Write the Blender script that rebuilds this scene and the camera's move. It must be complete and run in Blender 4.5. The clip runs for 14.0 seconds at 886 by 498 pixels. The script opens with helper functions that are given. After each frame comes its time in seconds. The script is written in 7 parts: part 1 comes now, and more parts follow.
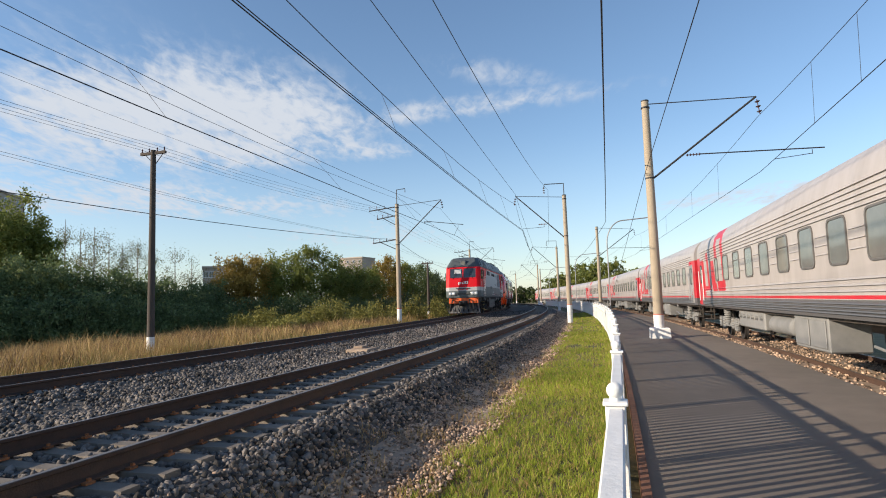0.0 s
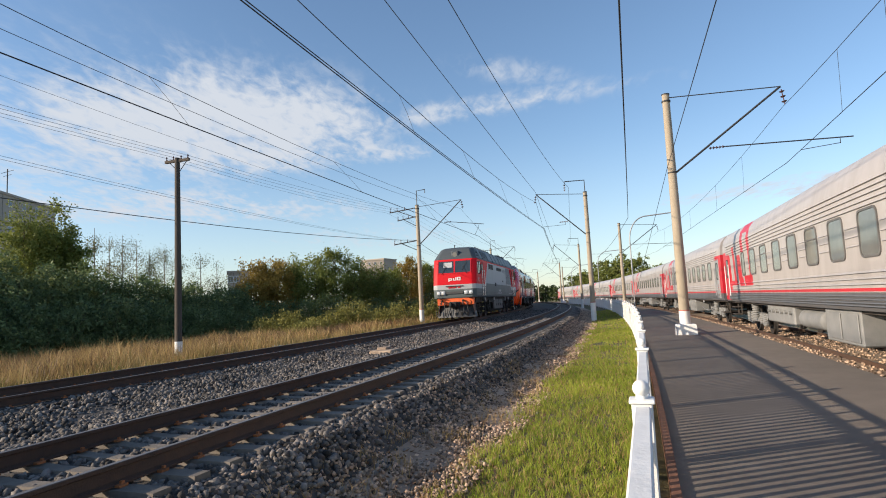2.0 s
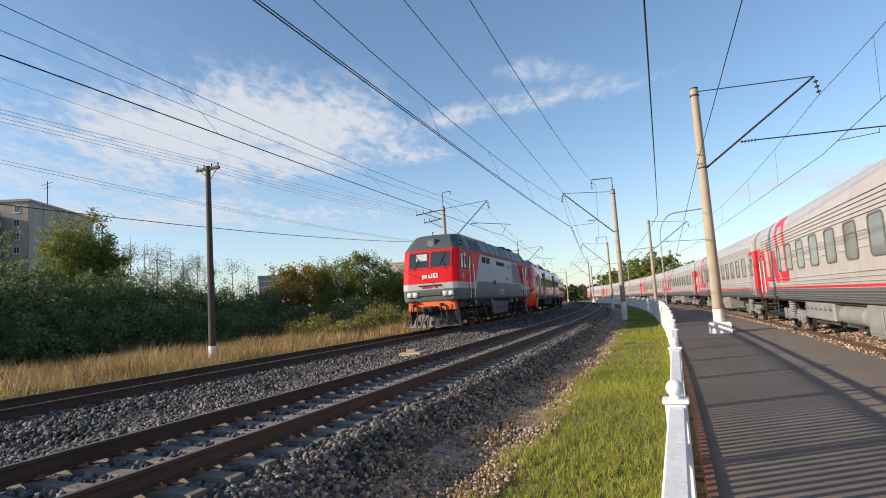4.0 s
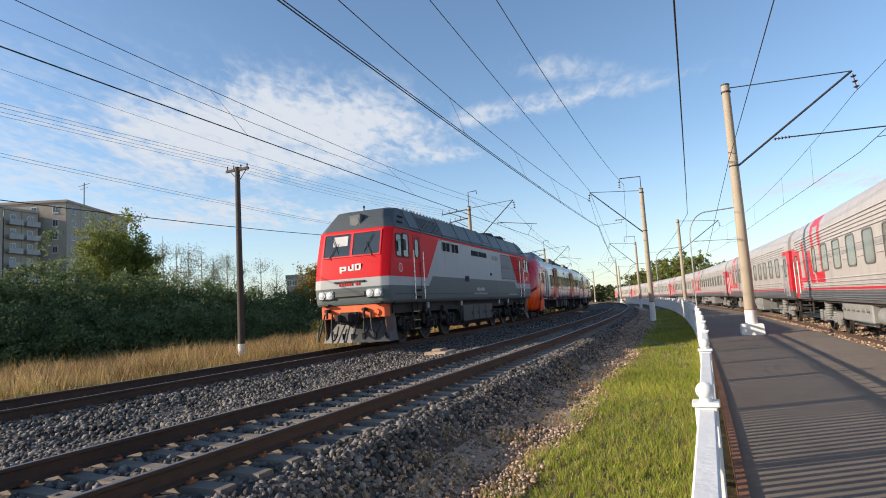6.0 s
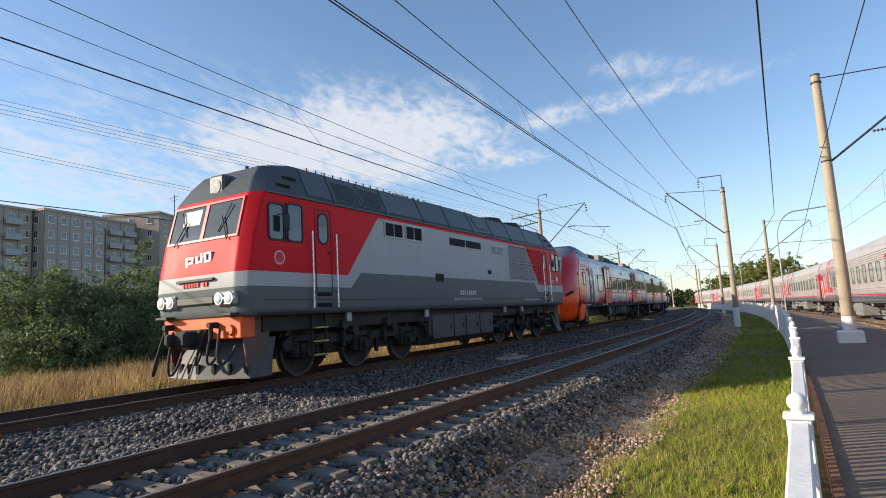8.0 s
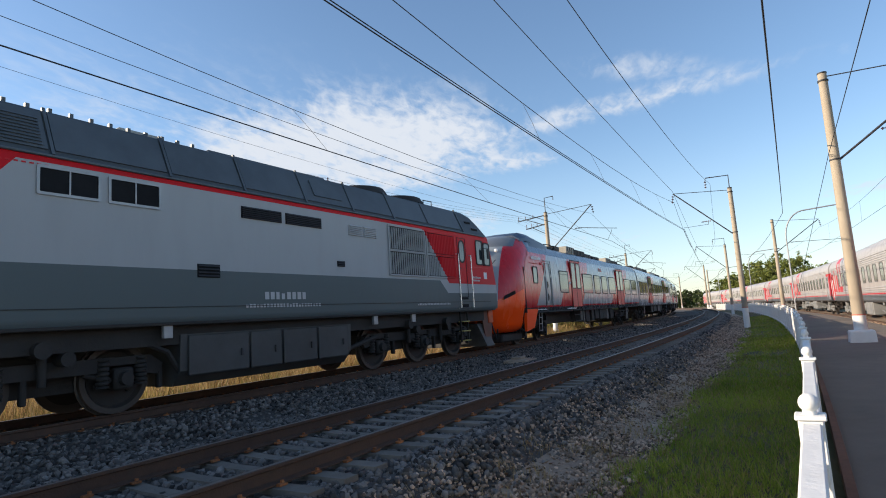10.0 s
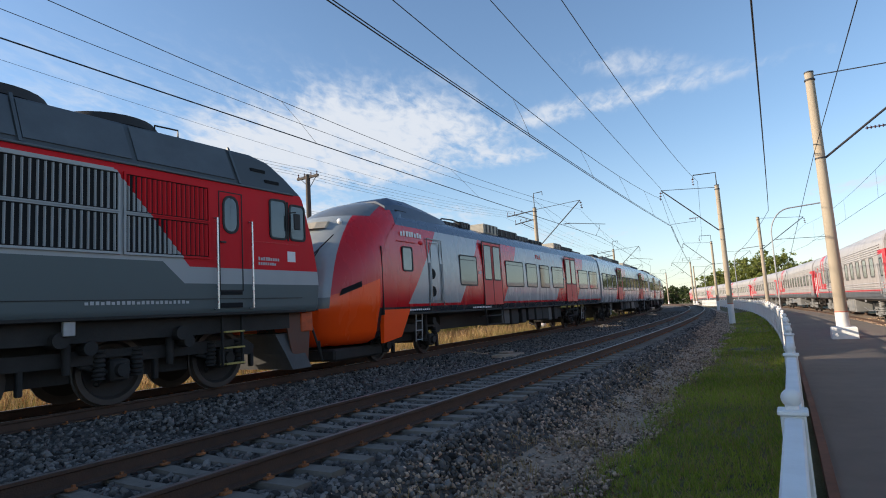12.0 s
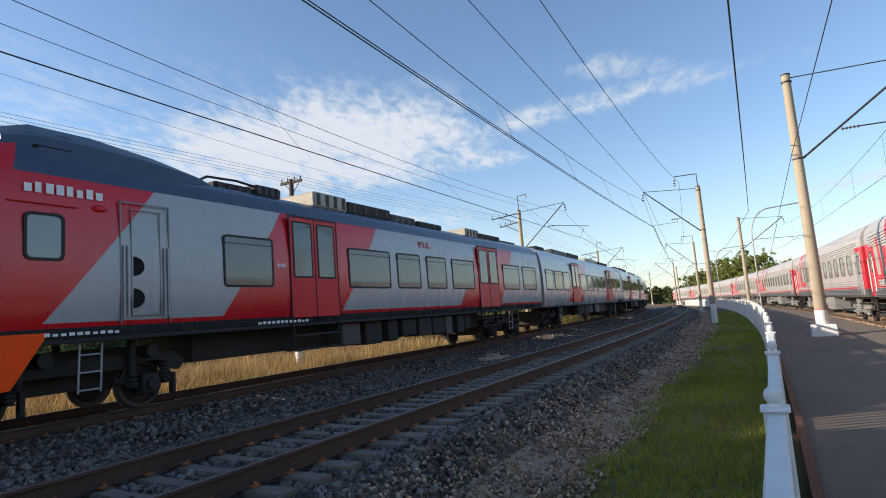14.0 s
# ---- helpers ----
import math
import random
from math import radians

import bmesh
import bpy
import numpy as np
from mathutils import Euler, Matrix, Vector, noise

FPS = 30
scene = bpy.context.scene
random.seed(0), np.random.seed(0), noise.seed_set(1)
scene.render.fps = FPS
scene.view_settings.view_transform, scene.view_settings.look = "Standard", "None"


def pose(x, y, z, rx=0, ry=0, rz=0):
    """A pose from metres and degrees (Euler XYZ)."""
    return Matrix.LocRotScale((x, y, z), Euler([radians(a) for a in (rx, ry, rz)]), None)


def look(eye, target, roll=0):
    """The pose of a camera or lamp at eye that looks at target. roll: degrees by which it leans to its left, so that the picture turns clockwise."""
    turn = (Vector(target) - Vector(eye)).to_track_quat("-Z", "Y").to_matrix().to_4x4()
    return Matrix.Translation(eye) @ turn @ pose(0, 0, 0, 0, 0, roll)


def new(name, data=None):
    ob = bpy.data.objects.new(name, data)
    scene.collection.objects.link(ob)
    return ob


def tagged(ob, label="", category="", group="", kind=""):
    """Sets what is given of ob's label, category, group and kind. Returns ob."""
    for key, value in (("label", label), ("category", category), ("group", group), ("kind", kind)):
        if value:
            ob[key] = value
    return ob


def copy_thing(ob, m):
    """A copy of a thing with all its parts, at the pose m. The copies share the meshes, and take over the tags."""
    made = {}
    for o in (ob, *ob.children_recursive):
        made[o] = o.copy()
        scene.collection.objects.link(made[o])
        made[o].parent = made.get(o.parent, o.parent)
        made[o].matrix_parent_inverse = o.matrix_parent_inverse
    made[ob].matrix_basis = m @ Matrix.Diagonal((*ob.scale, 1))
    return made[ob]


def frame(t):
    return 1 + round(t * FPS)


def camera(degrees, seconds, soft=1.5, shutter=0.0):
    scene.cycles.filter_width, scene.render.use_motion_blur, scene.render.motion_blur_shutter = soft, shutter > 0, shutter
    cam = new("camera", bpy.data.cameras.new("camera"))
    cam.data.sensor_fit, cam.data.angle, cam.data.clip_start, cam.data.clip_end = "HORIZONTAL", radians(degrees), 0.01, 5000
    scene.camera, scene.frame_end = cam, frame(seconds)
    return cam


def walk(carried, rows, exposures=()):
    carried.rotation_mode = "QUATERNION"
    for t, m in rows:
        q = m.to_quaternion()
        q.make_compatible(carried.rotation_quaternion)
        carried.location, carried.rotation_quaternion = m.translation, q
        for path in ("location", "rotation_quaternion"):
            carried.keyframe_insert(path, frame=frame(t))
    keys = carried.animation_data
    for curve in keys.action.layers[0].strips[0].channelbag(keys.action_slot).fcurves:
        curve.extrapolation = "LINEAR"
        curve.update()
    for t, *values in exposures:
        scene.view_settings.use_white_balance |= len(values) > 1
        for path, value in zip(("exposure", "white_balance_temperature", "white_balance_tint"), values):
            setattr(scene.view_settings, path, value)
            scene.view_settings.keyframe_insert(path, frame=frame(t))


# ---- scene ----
# ---- camera ----
EYE = 1.246
cam = camera(75.3, 14.0, soft=1.0)
walk(cam, [
    (0.0, pose(0, 0, EYE, 95.21, 1.80, 0.00)),
    (0.5, pose(0, 0, EYE, 95.30, 2.28, 0.84)),
    (1.0, pose(0, 0, EYE, 95.29, 1.95, 0.94)),
    (1.5, pose(0, 0, EYE, 95.31, 2.62, 1.42)),
    (2.0, pose(0, 0, EYE, 95.31, 2.83, 2.20)),
    (2.5, pose(0, 0, EYE, 95.46, 2.52, 2.92)),
    (3.0, pose(0, 0, EYE, 95.56, 3.00, 3.79)),
    (5.5, pose(0, 0, EYE, 95.64, 3.48, 6.43)),
    (6.0, pose(0, 0, EYE, 95.74, 3.39, 7.54)),
    (6.5, pose(0, 0, EYE, 95.88, 3.37, 10.08)),
    (7.0, pose(0, 0, EYE, 96.17, 2.97, 12.36)),
    (9.5, pose(0, 0, EYE, 96.93, 3.61, 15.50)),
    (10.0, pose(0, 0, EYE, 97.02, 3.82, 15.28)),
    (10.5, pose(0, 0, EYE, 96.86, 3.81, 14.62)),
    (11.0, pose(0, 0, EYE, 96.78, 3.76, 14.15)),
    (11.5, pose(0, 0, EYE, 96.64, 3.88, 14.19)),
    (12.0, pose(0, 0, EYE, 96.39, 3.47, 14.13)),
    (12.5, pose(0, 0, EYE, 96.29, 3.70, 14.36)),
    (13.0, pose(0, 0, EYE, 96.15, 4.34, 14.07)),
    (13.5, pose(0, 0, EYE, 96.33, 4.37, 13.36)),
    (14.0, pose(0, 0, EYE, 96.65, 4.34, 12.73)),
], exposures=[(0.0, 0.50), (3.0, 0.51), (6.5, 0.60), (9.5, 0.66), (12.0, 0.64), (14.0, 0.63)])

# ---- world and sun ----
SUN_AZ, SUN_EL = 253.0, 19.0
world = bpy.data.worlds.new("sky")
scene.world = world
world.use_nodes = True
wn, wl = world.node_tree.nodes, world.node_tree.links
wn.clear()


def wnode(kind, **values):
    n = wn.new(kind)
    for key, value in values.items():
        n.inputs[key].default_value = value
    return n


sky = wn.new("ShaderNodeTexSky")
sky.sky_type, sky.sun_disc = "NISHITA", False
sky.sun_elevation, sky.sun_rotation = radians(SUN_EL), radians(SUN_AZ)
sky.air_density, sky.dust_density, sky.ozone_density = 1.0, 0.35, 2.6
# high thin cloud on a plane overhead
geo = wn.new("ShaderNodeTexCoord")
sep = wn.new("ShaderNodeSeparateXYZ")
wl.new(geo.outputs["Generated"], sep.inputs[0])
hgt = wn.new("ShaderNodeMath"); hgt.operation = "MAXIMUM"; hgt.inputs[1].default_value = 0.0
wl.new(sep.outputs["Z"], hgt.inputs[0])
add_h = wn.new("ShaderNodeMath"); add_h.operation = "ADD"; add_h.inputs[1].default_value = 0.12
wl.new(hgt.outputs[0], add_h.inputs[0])
flat = wn.new("ShaderNodeCombineXYZ")
for axis in "XY":
    dv = wn.new("ShaderNodeMath"); dv.operation = "DIVIDE"
    wl.new(sep.outputs[axis], dv.inputs[0]); wl.new(add_h.outputs[0], dv.inputs[1])
    wl.new(dv.outputs[0], flat.inputs[axis])
mapc = wn.new("ShaderNodeMapping")
mapc.inputs["Rotation"].default_value = (0, 0, radians(-12))
mapc.inputs["Scale"].default_value = (1.5, 0.8, 1.0)
wl.new(flat.outputs[0], mapc.inputs["Vector"])
fine = wnode("ShaderNodeTexNoise", Scale=3.4, Detail=10.0, Roughness=0.62, Distortion=0.7)
wl.new(mapc.outputs[0], fine.inputs["Vector"])
cell = wnode("ShaderNodeTexNoise", Scale=15.0, Detail=5.0, Roughness=0.55, Distortion=0.4)
wl.new(mapc.outputs[0], cell.inputs["Vector"])


def wmath(op, a, b, clamp=False):
    n = wn.new("ShaderNodeMath")
    n.operation, n.use_clamp = op, clamp
    for sock, v in zip(n.inputs, (a, b)):
        if isinstance(v, (int, float)):
            sock.default_value = v
        else:
            wl.new(v, sock)
    return n.outputs[0]


# banks of cirrus: middle, half lengths, turn, density
banks = [(-0.95, 2.15, 0.80, 0.62, 15, 0.95), (0.0, 2.14, 0.85, 0.12, -14, 0.46), (0.2, 1.87, 0.26, 0.10, 20, 0.34), (-1.9, 2.0, 1.5, 1.1, 30, 0.42), (-0.38, 2.5, 0.34, 0.16, 10, 0.5), (-1.6, 3.0, 1.5, 0.5, 25, 0.55),
         (2.3, 3.0, 1.5, 0.32, -28, 0.6), (-0.5, 4.2, 1.4, 0.7, 5, 0.35), (-2.6, 0.6, 1.3, 0.5, 40, 0.5), (2.0, -2.0, 1.5, 0.6, 15, 0.6), (-1.2, -2.5, 1.4, 0.7, -20, 0.6)]
total = None
for bx, by, rx, ry, turn, dens in banks:
    mp = wn.new("ShaderNodeMapping")
    mp.vector_type = "TEXTURE"
    mp.inputs["Location"].default_value = (bx, by, 0)
    mp.inputs["Rotation"].default_value = (0, 0, radians(turn))
    mp.inputs["Scale"].default_value = (rx, ry, 1)
    wl.new(flat.outputs[0], mp.inputs["Vector"])
    ln = wn.new("ShaderNodeVectorMath"); ln.operation = "LENGTH"
    wl.new(mp.outputs[0], ln.inputs[0])
    fall = wn.new("ShaderNodeMapRange")
    fall.interpolation_type = "SMOOTHSTEP"
    fall.inputs["From Min"].default_value, fall.inputs["From Max"].default_value = 1.25, 0.25
    fall.inputs["To Max"].default_value = dens
    wl.new(ln.outputs["Value"], fall.inputs["Value"])
    total = fall.outputs[0] if total is None else wmath("MAXIMUM", total, fall.outputs[0])
# fluffy edges: the bank's density plus billows at two scales
billow = wmath("ADD", wmath("MULTIPLY", wmath("SUBTRACT", fine.outputs["Fac"], 0.5), 2.4), wmath("MULTIPLY", wmath("SUBTRACT", cell.outputs["Fac"], 0.5), 1.7))
puff = wn.new("ShaderNodeMapRange")
puff.interpolation_type = "SMOOTHSTEP"
puff.inputs["From Min"].default_value, puff.inputs["From Max"].default_value = -0.12, 1.05
wl.new(wmath("ADD", total, billow), puff.inputs["Value"])
veil = wmath("MULTIPLY", puff.outputs[0], wmath("MULTIPLY", total, 1.9, True), True)
low = wn.new("ShaderNodeMapRange")
low.interpolation_type = "SMOOTHSTEP"
low.inputs["From Min"].default_value, low.inputs["From Max"].default_value = 0.30, 0.0
low.inputs["To Max"].default_value = 0.30
wl.new(sep.outputs["Z"], low.inputs["Value"])
amount = wmath("MAXIMUM", veil, low.outputs[0], True)
mixc = wn.new("ShaderNodeMix"); mixc.data_type = "RGBA"
mixc.inputs["B"].default_value = (3.5, 3.75, 4.15, 1)
wl.new(amount, mixc.inputs["Factor"])
wl.new(sky.outputs["Color"], mixc.inputs["A"])
bg = wnode("ShaderNodeBackground", Strength=0.136)
wl.new(mixc.outputs["Result"], bg.inputs["Color"])
wout = wn.new("ShaderNodeOutputWorld")
wl.new(bg.outputs[0], wout.inputs["Surface"])

sun = new("sun", bpy.data.lights.new("sun", "SUN"))
sun.data.energy, sun.data.angle, sun.data.color = 5.0, radians(0.55), (1.0, 0.83, 0.64)
az, el = radians(SUN_AZ), radians(SUN_EL)
sun_way = Vector((math.sin(az) * math.cos(el), math.cos(az) * math.cos(el), math.sin(el)))
sun.matrix_world = look(sun_way * 50, (0, 0, 0))

# ---- the plan: all tracks are arcs round one centre ----
CX, CY, RN = -541.75, 169.97, 562.54
A0 = math.atan2(-CY, -CX)
FAR, NEAR, SIDE = -6.04, 0.0, 11.01      # track axes, metres outwards from the near track
Z_SIDE, Z_PLAT = -0.59, -0.55            # rail head of the side track, platform surface


def at(s, off, z=0.0):
    """The point s metres along the near track's axis and off metres outwards of it."""
    a, r = A0 + s / RN, RN + off
    return Vector((CX + r * math.cos(a), CY + r * math.sin(a), z))


def frame_at(s, off, z=0.0, turn=0.0):
    """A pose there: x outwards, y along the track."""
    return Matrix.Translation(at(s, off, z)) @ Matrix.Rotation(A0 + s / RN + turn, 4, "Z")


# ---- mesh helpers ----
def mesh_of(bm, material=None, smooth=False, name="mesh"):
    me = bpy.data.meshes.new(name)
    bm.normal_update()
    bm.to_mesh(me)
    bm.free()
    mats = material if isinstance(material, (list, tuple)) else [material]
    for m in mats:
        if m:
            me.materials.append(m)
    if smooth:
        me.polygons.foreach_set("use_smooth", [True] * len(me.polygons))
        me.set_sharp_from_angle(angle=radians(38))
    return me


def part(name, bm, material, parent, label="", smooth=False):
    me = bm if isinstance(bm, bpy.types.Mesh) else mesh_of(bm, material, smooth, name)
    ob = new(name, me)
    ob.parent = parent
    if label:
        ob["label"] = label
    return ob


def thing(name, label, category, m=None, bm=None, material=None, group="", kind="", smooth=False):
    data = None
    if bm is not None:
        data = bm if isinstance(bm, bpy.types.Mesh) else mesh_of(bm, material, smooth, name)
    ob = new(name, data)
    if m is not None:
        ob.matrix_world = m
    return tagged(ob, label, category, group, kind)


def raw(name, verts, faces, material=None, smooth=False):
    me = bpy.data.meshes.new(name)
    me.from_pydata(verts, [], faces)
    for m in (material if isinstance(material, (list, tuple)) else [material]):
        if m:
            me.materials.append(m)
    if smooth:
        me.polygons.foreach_set("use_smooth", [True] * len(me.polygons))
    me.update()
    return me


def box(bm, x0, x1, y0, y1, z0, z1, bevel=0.0, mat=0):
    r = bmesh.ops.create_cube(bm, size=1.0, matrix=Matrix.Translation(((x0 + x1) / 2, (y0 + y1) / 2, (z0 + z1) / 2)) @ Matrix.Diagonal((abs(x1 - x0), abs(y1 - y0), abs(z1 - z0), 1)))
    vs = r["verts"]
    fs = {f for v in vs for f in v.link_faces}
    for f in fs:
        f.material_index = mat
    if bevel:
        es = {e for v in vs for e in v.link_edges}
        bmesh.ops.bevel(bm, geom=list(es), offset=bevel, segments=1, affect="EDGES")
    return bm


def rod(bm, a, b, r0, r1=None, n=8, mat=0):
    """A round bar from a to b, tapering from r0 to r1."""
    a, b = Vector(a), Vector(b)
    d = b - a
    m = Matrix.Translation((a + b) / 2) @ d.to_track_quat("Z", "Y").to_matrix().to_4x4()
    r = bmesh.ops.create_cone(bm, cap_ends=True, segments=n, radius1=r0, radius2=r0 if r1 is None else r1, depth=d.length, matrix=m)
    for f in {f for v in r["verts"] for f in v.link_faces}:
        f.material_index = mat
    return bm


def ball(bm, c, r, n=10, scale=(1, 1, 1), mat=0):
    k = bmesh.ops.create_uvsphere(bm, u_segments=n, v_segments=max(5, n * 2 // 3), radius=r, matrix=Matrix.Translation(c) @ Matrix.Diagonal((*scale, 1)))
    for f in {f for v in k["verts"] for f in v.link_faces}:
        f.material_index = mat
    return bm


def pipe(bm, pts, r, n=6, mat=0):
    """One bent tube through the points."""
    pts = [Vector(p) for p in pts]
    rings = []
    u = None
    for i, p in enumerate(pts):
        d = (pts[min(i + 1, len(pts) - 1)] - pts[max(i - 1, 0)]).normalized()
        if u is None:
            u = d.orthogonal().normalized()
        u = (u - d * u.dot(d)).normalized()
        v = d.cross(u)
        rings.append([p + (u * math.cos(math.tau * k / n) + v * math.sin(math.tau * k / n)) * r for k in range(n)])
    loft(bm, rings, True, True, mat)
    return bm


def coil(bm, x, y, z0, z1, r, turns_, n=12):
    """A coil spring as one grooved column."""
    rings = []
    for k in range(turns_ * 4 + 1):
        rr = r * (1.0, 0.97, 0.72, 0.97)[k % 4]
        z = z0 + (z1 - z0) * k / (turns_ * 4)
        rings.append([(x + rr * math.cos(math.tau * q / n), y + rr * math.sin(math.tau * q / n), z) for q in range(n)])
    loft(bm, rings)
    return bm


def loft(bm, rings, closed=True, caps=True, mat=0):
    """Skin rings of equal point counts."""
    vs = [[bm.verts.new(p) for p in ring] for ring in rings]
    n = len(vs[0])
    out = []
    for a, b in zip(vs, vs[1:]):
        for i in range(n if closed else n - 1):
            j = (i + 1) % n
            f = bm.faces.new((a[i], a[j], b[j], b[i]))
            f.material_index = mat
            out.append(f)
    if caps and closed:
        for ring in (vs[0], vs[-1]):
            f = bm.faces.new(ring)
            f.material_index = mat
            out.append(f)
    bmesh.ops.recalc_face_normals(bm, faces=bm.faces[:])
    return out


def sweep(name, profile, s0, s1, step, off, z, material, closed=True, smooth=False):
    """A profile of (out, up) points swept along the track's arc."""
    n = max(2, int((s1 - s0) / step) + 1)
    verts, faces, k = [], [], len(profile)
    for i in range(n):
        s = s0 + (s1 - s0) * i / (n - 1)
        verts += [at(s, off + px, z + pz) for px, pz in profile]
    for i in range(n - 1):
        for j in range(k if closed else k - 1):
            q = (j + 1) % k
            faces.append((i * k + j, (i + 1) * k + j, (i + 1) * k + q, i * k + q))
    if closed:
        faces += [tuple(range(k)), tuple(range((n - 1) * k, n * k))[::-1]]
    me = raw(name, verts, faces, material, smooth)
    b = bmesh.new(); b.from_mesh(me)
    bmesh.ops.recalc_face_normals(b, faces=b.faces[:])
    b.to_mesh(me); b.free()
    return me


# ---- materials ----
def material(name, colour, rough=0.7, metal=0.0, vary=0.15, scale=6.0, bump=0.0, bump_scale=40.0, coat=0.0, second=None, island=0.0, obj_random=0.0, spec=0.5, stretch=None):
    m = bpy.data.materials.new(name)
    m.use_nodes = True
    nt = m.node_tree
    nd, lk = nt.nodes, nt.links
    b = nd["Principled BSDF"]
    b.inputs["Roughness"].default_value, b.inputs["Metallic"].default_value = rough, metal
    b.inputs["Coat Weight"].default_value = coat
    b.inputs["Coat Roughness"].default_value = 0.08
    b.inputs["Specular IOR Level"].default_value = spec
    tc = nd.new("ShaderNodeTexCoord")
    vec = tc.outputs["Object"]
    if stretch:
        mp = nd.new("ShaderNodeMapping")
        mp.inputs["Scale"].default_value = stretch
        lk.new(vec, mp.inputs["Vector"])
        vec = mp.outputs[0]
    n1 = nd.new("ShaderNodeTexNoise")
    n1.inputs["Scale"].default_value, n1.inputs["Detail"].default_value, n1.inputs["Roughness"].default_value = scale, 6.0, 0.62
    lk.new(vec, n1.inputs["Vector"])
    n2 = nd.new("ShaderNodeTexNoise")
    n2.inputs["Scale"].default_value, n2.inputs["Detail"].default_value = scale * 0.13, 3.0
    lk.new(vec, n2.inputs["Vector"])
    su = nd.new("ShaderNodeMath"); su.operation = "ADD"
    lk.new(n1.outputs["Fac"], su.inputs[0]); lk.new(n2.outputs["Fac"], su.inputs[1])
    mr = nd.new("ShaderNodeMapRange")
    mr.inputs["From Min"].default_value, mr.inputs["From Max"].default_value = 0.7, 1.3
    lk.new(su.outputs[0], mr.inputs["Value"])
    fac = mr.outputs[0]
    mx = nd.new("ShaderNodeMix"); mx.data_type = "RGBA"
    c = Vector(colour)
    c2 = Vector(second) if second else c * (1 + vary)
    c1 = c if second else c * (1 - vary)
    mx.inputs["A"].default_value, mx.inputs["B"].default_value = (*c1, 1), (*c2, 1)
    lk.new(fac, mx.inputs["Factor"])
    col = mx.outputs["Result"]
    for strength, kind, sock in ((island, "ShaderNodeNewGeometry", "Random Per Island"), (obj_random, "ShaderNodeObjectInfo", "Random")):
        if strength:
            g = nd.new(kind)
            r = nd.new("ShaderNodeMapRange")
            r.inputs["To Min"].default_value, r.inputs["To Max"].default_value = 1 - strength, 1 + strength
            lk.new(g.outputs[sock], r.inputs["Value"])
            h = nd.new("ShaderNodeVectorMath"); h.operation = "SCALE"
            lk.new(col, h.inputs[0]); lk.new(r.outputs[0], h.inputs["Scale"])
            col = h.outputs[0]
    lk.new(col, b.inputs["Base Color"])
    rr = nd.new("ShaderNodeMapRange")
    rr.inputs["To Min"].default_value, rr.inputs["To Max"].default_value = max(0.02, rough - 0.08), min(1, rough + 0.08)
    lk.new(n1.outputs["Fac"], rr.inputs["Value"])
    lk.new(rr.outputs[0], b.inputs["Roughness"])
    if bump:
        n3 = nd.new("ShaderNodeTexNoise")
        n3.inputs["Scale"].default_value, n3.inputs["Detail"].default_value = bump_scale, 6.0
        lk.new(vec, n3.inputs["Vector"])
        bp = nd.new("ShaderNodeBump")
        bp.inputs["Strength"].default_value, bp.inputs["Distance"].default_value = bump, 0.02
        lk.new(n3.outputs["Fac"], bp.inputs["Height"])
        lk.new(bp.outputs[0], b.inputs["Normal"])
    return m


def leafy(name, dark, light, trans=0.25):
    """Leaves and grass: colour varies from piece to piece, light comes through a little."""
    m = bpy.data.materials.new(name)
    m.use_nodes = True
    nd, lk = m.node_tree.nodes, m.node_tree.links
    b = nd["Principled BSDF"]
    b.inputs["Roughness"].default_value, b.inputs["Specular IOR Level"].default_value = 0.6, 0.25
    g = nd.new("ShaderNodeNewGeometry")
    tc = nd.new("ShaderNodeTexCoord")
    n = nd.new("ShaderNodeTexNoise"); n.inputs["Scale"].default_value = 0.45; n.inputs["Detail"].default_value = 3
    lk.new(tc.outputs["Object"], n.inputs["Vector"])
    a = nd.new("ShaderNodeMath"); a.operation = "MULTIPLY_ADD"; a.inputs[1].default_value = 0.55
    lk.new(g.outputs["Random Per Island"], a.inputs[0])
    s2 = nd.new("ShaderNodeMapRange"); s2.inputs["From Min"].default_value, s2.inputs["From Max"].default_value = 0.3, 0.7
    s2.inputs["To Max"].default_value = 0.5
    lk.new(n.outputs["Fac"], s2.inputs["Value"]); lk.new(s2.outputs[0], a.inputs[2])
    mx = nd.new("ShaderNodeMix"); mx.data_type = "RGBA"
    mx.inputs["A"].default_value, mx.inputs["B"].default_value = (*dark, 1), (*light, 1)
    lk.new(a.outputs[0], mx.inputs["Factor"])
    lk.new(mx.outputs["Result"], b.inputs["Base Color"])
    t = nd.new("ShaderNodeBsdfTranslucent")
    lk.new(mx.outputs["Result"], t.inputs["Color"])
    ms = nd.new("ShaderNodeMixShader"); ms.inputs[0].default_value = trans
    lk.new(b.outputs[0], ms.inputs[1]); lk.new(t.outputs[0], ms.inputs[2])
    lk.new(ms.outputs[0], nd["Material Output"].inputs["Surface"])
    return m


def glass_dark(name, colour=(0.03, 0.04, 0.045), rough=0.04):
    m = material(name, colour, rough, 0.0, 0.2, 1.5, spec=0.9)
    return m


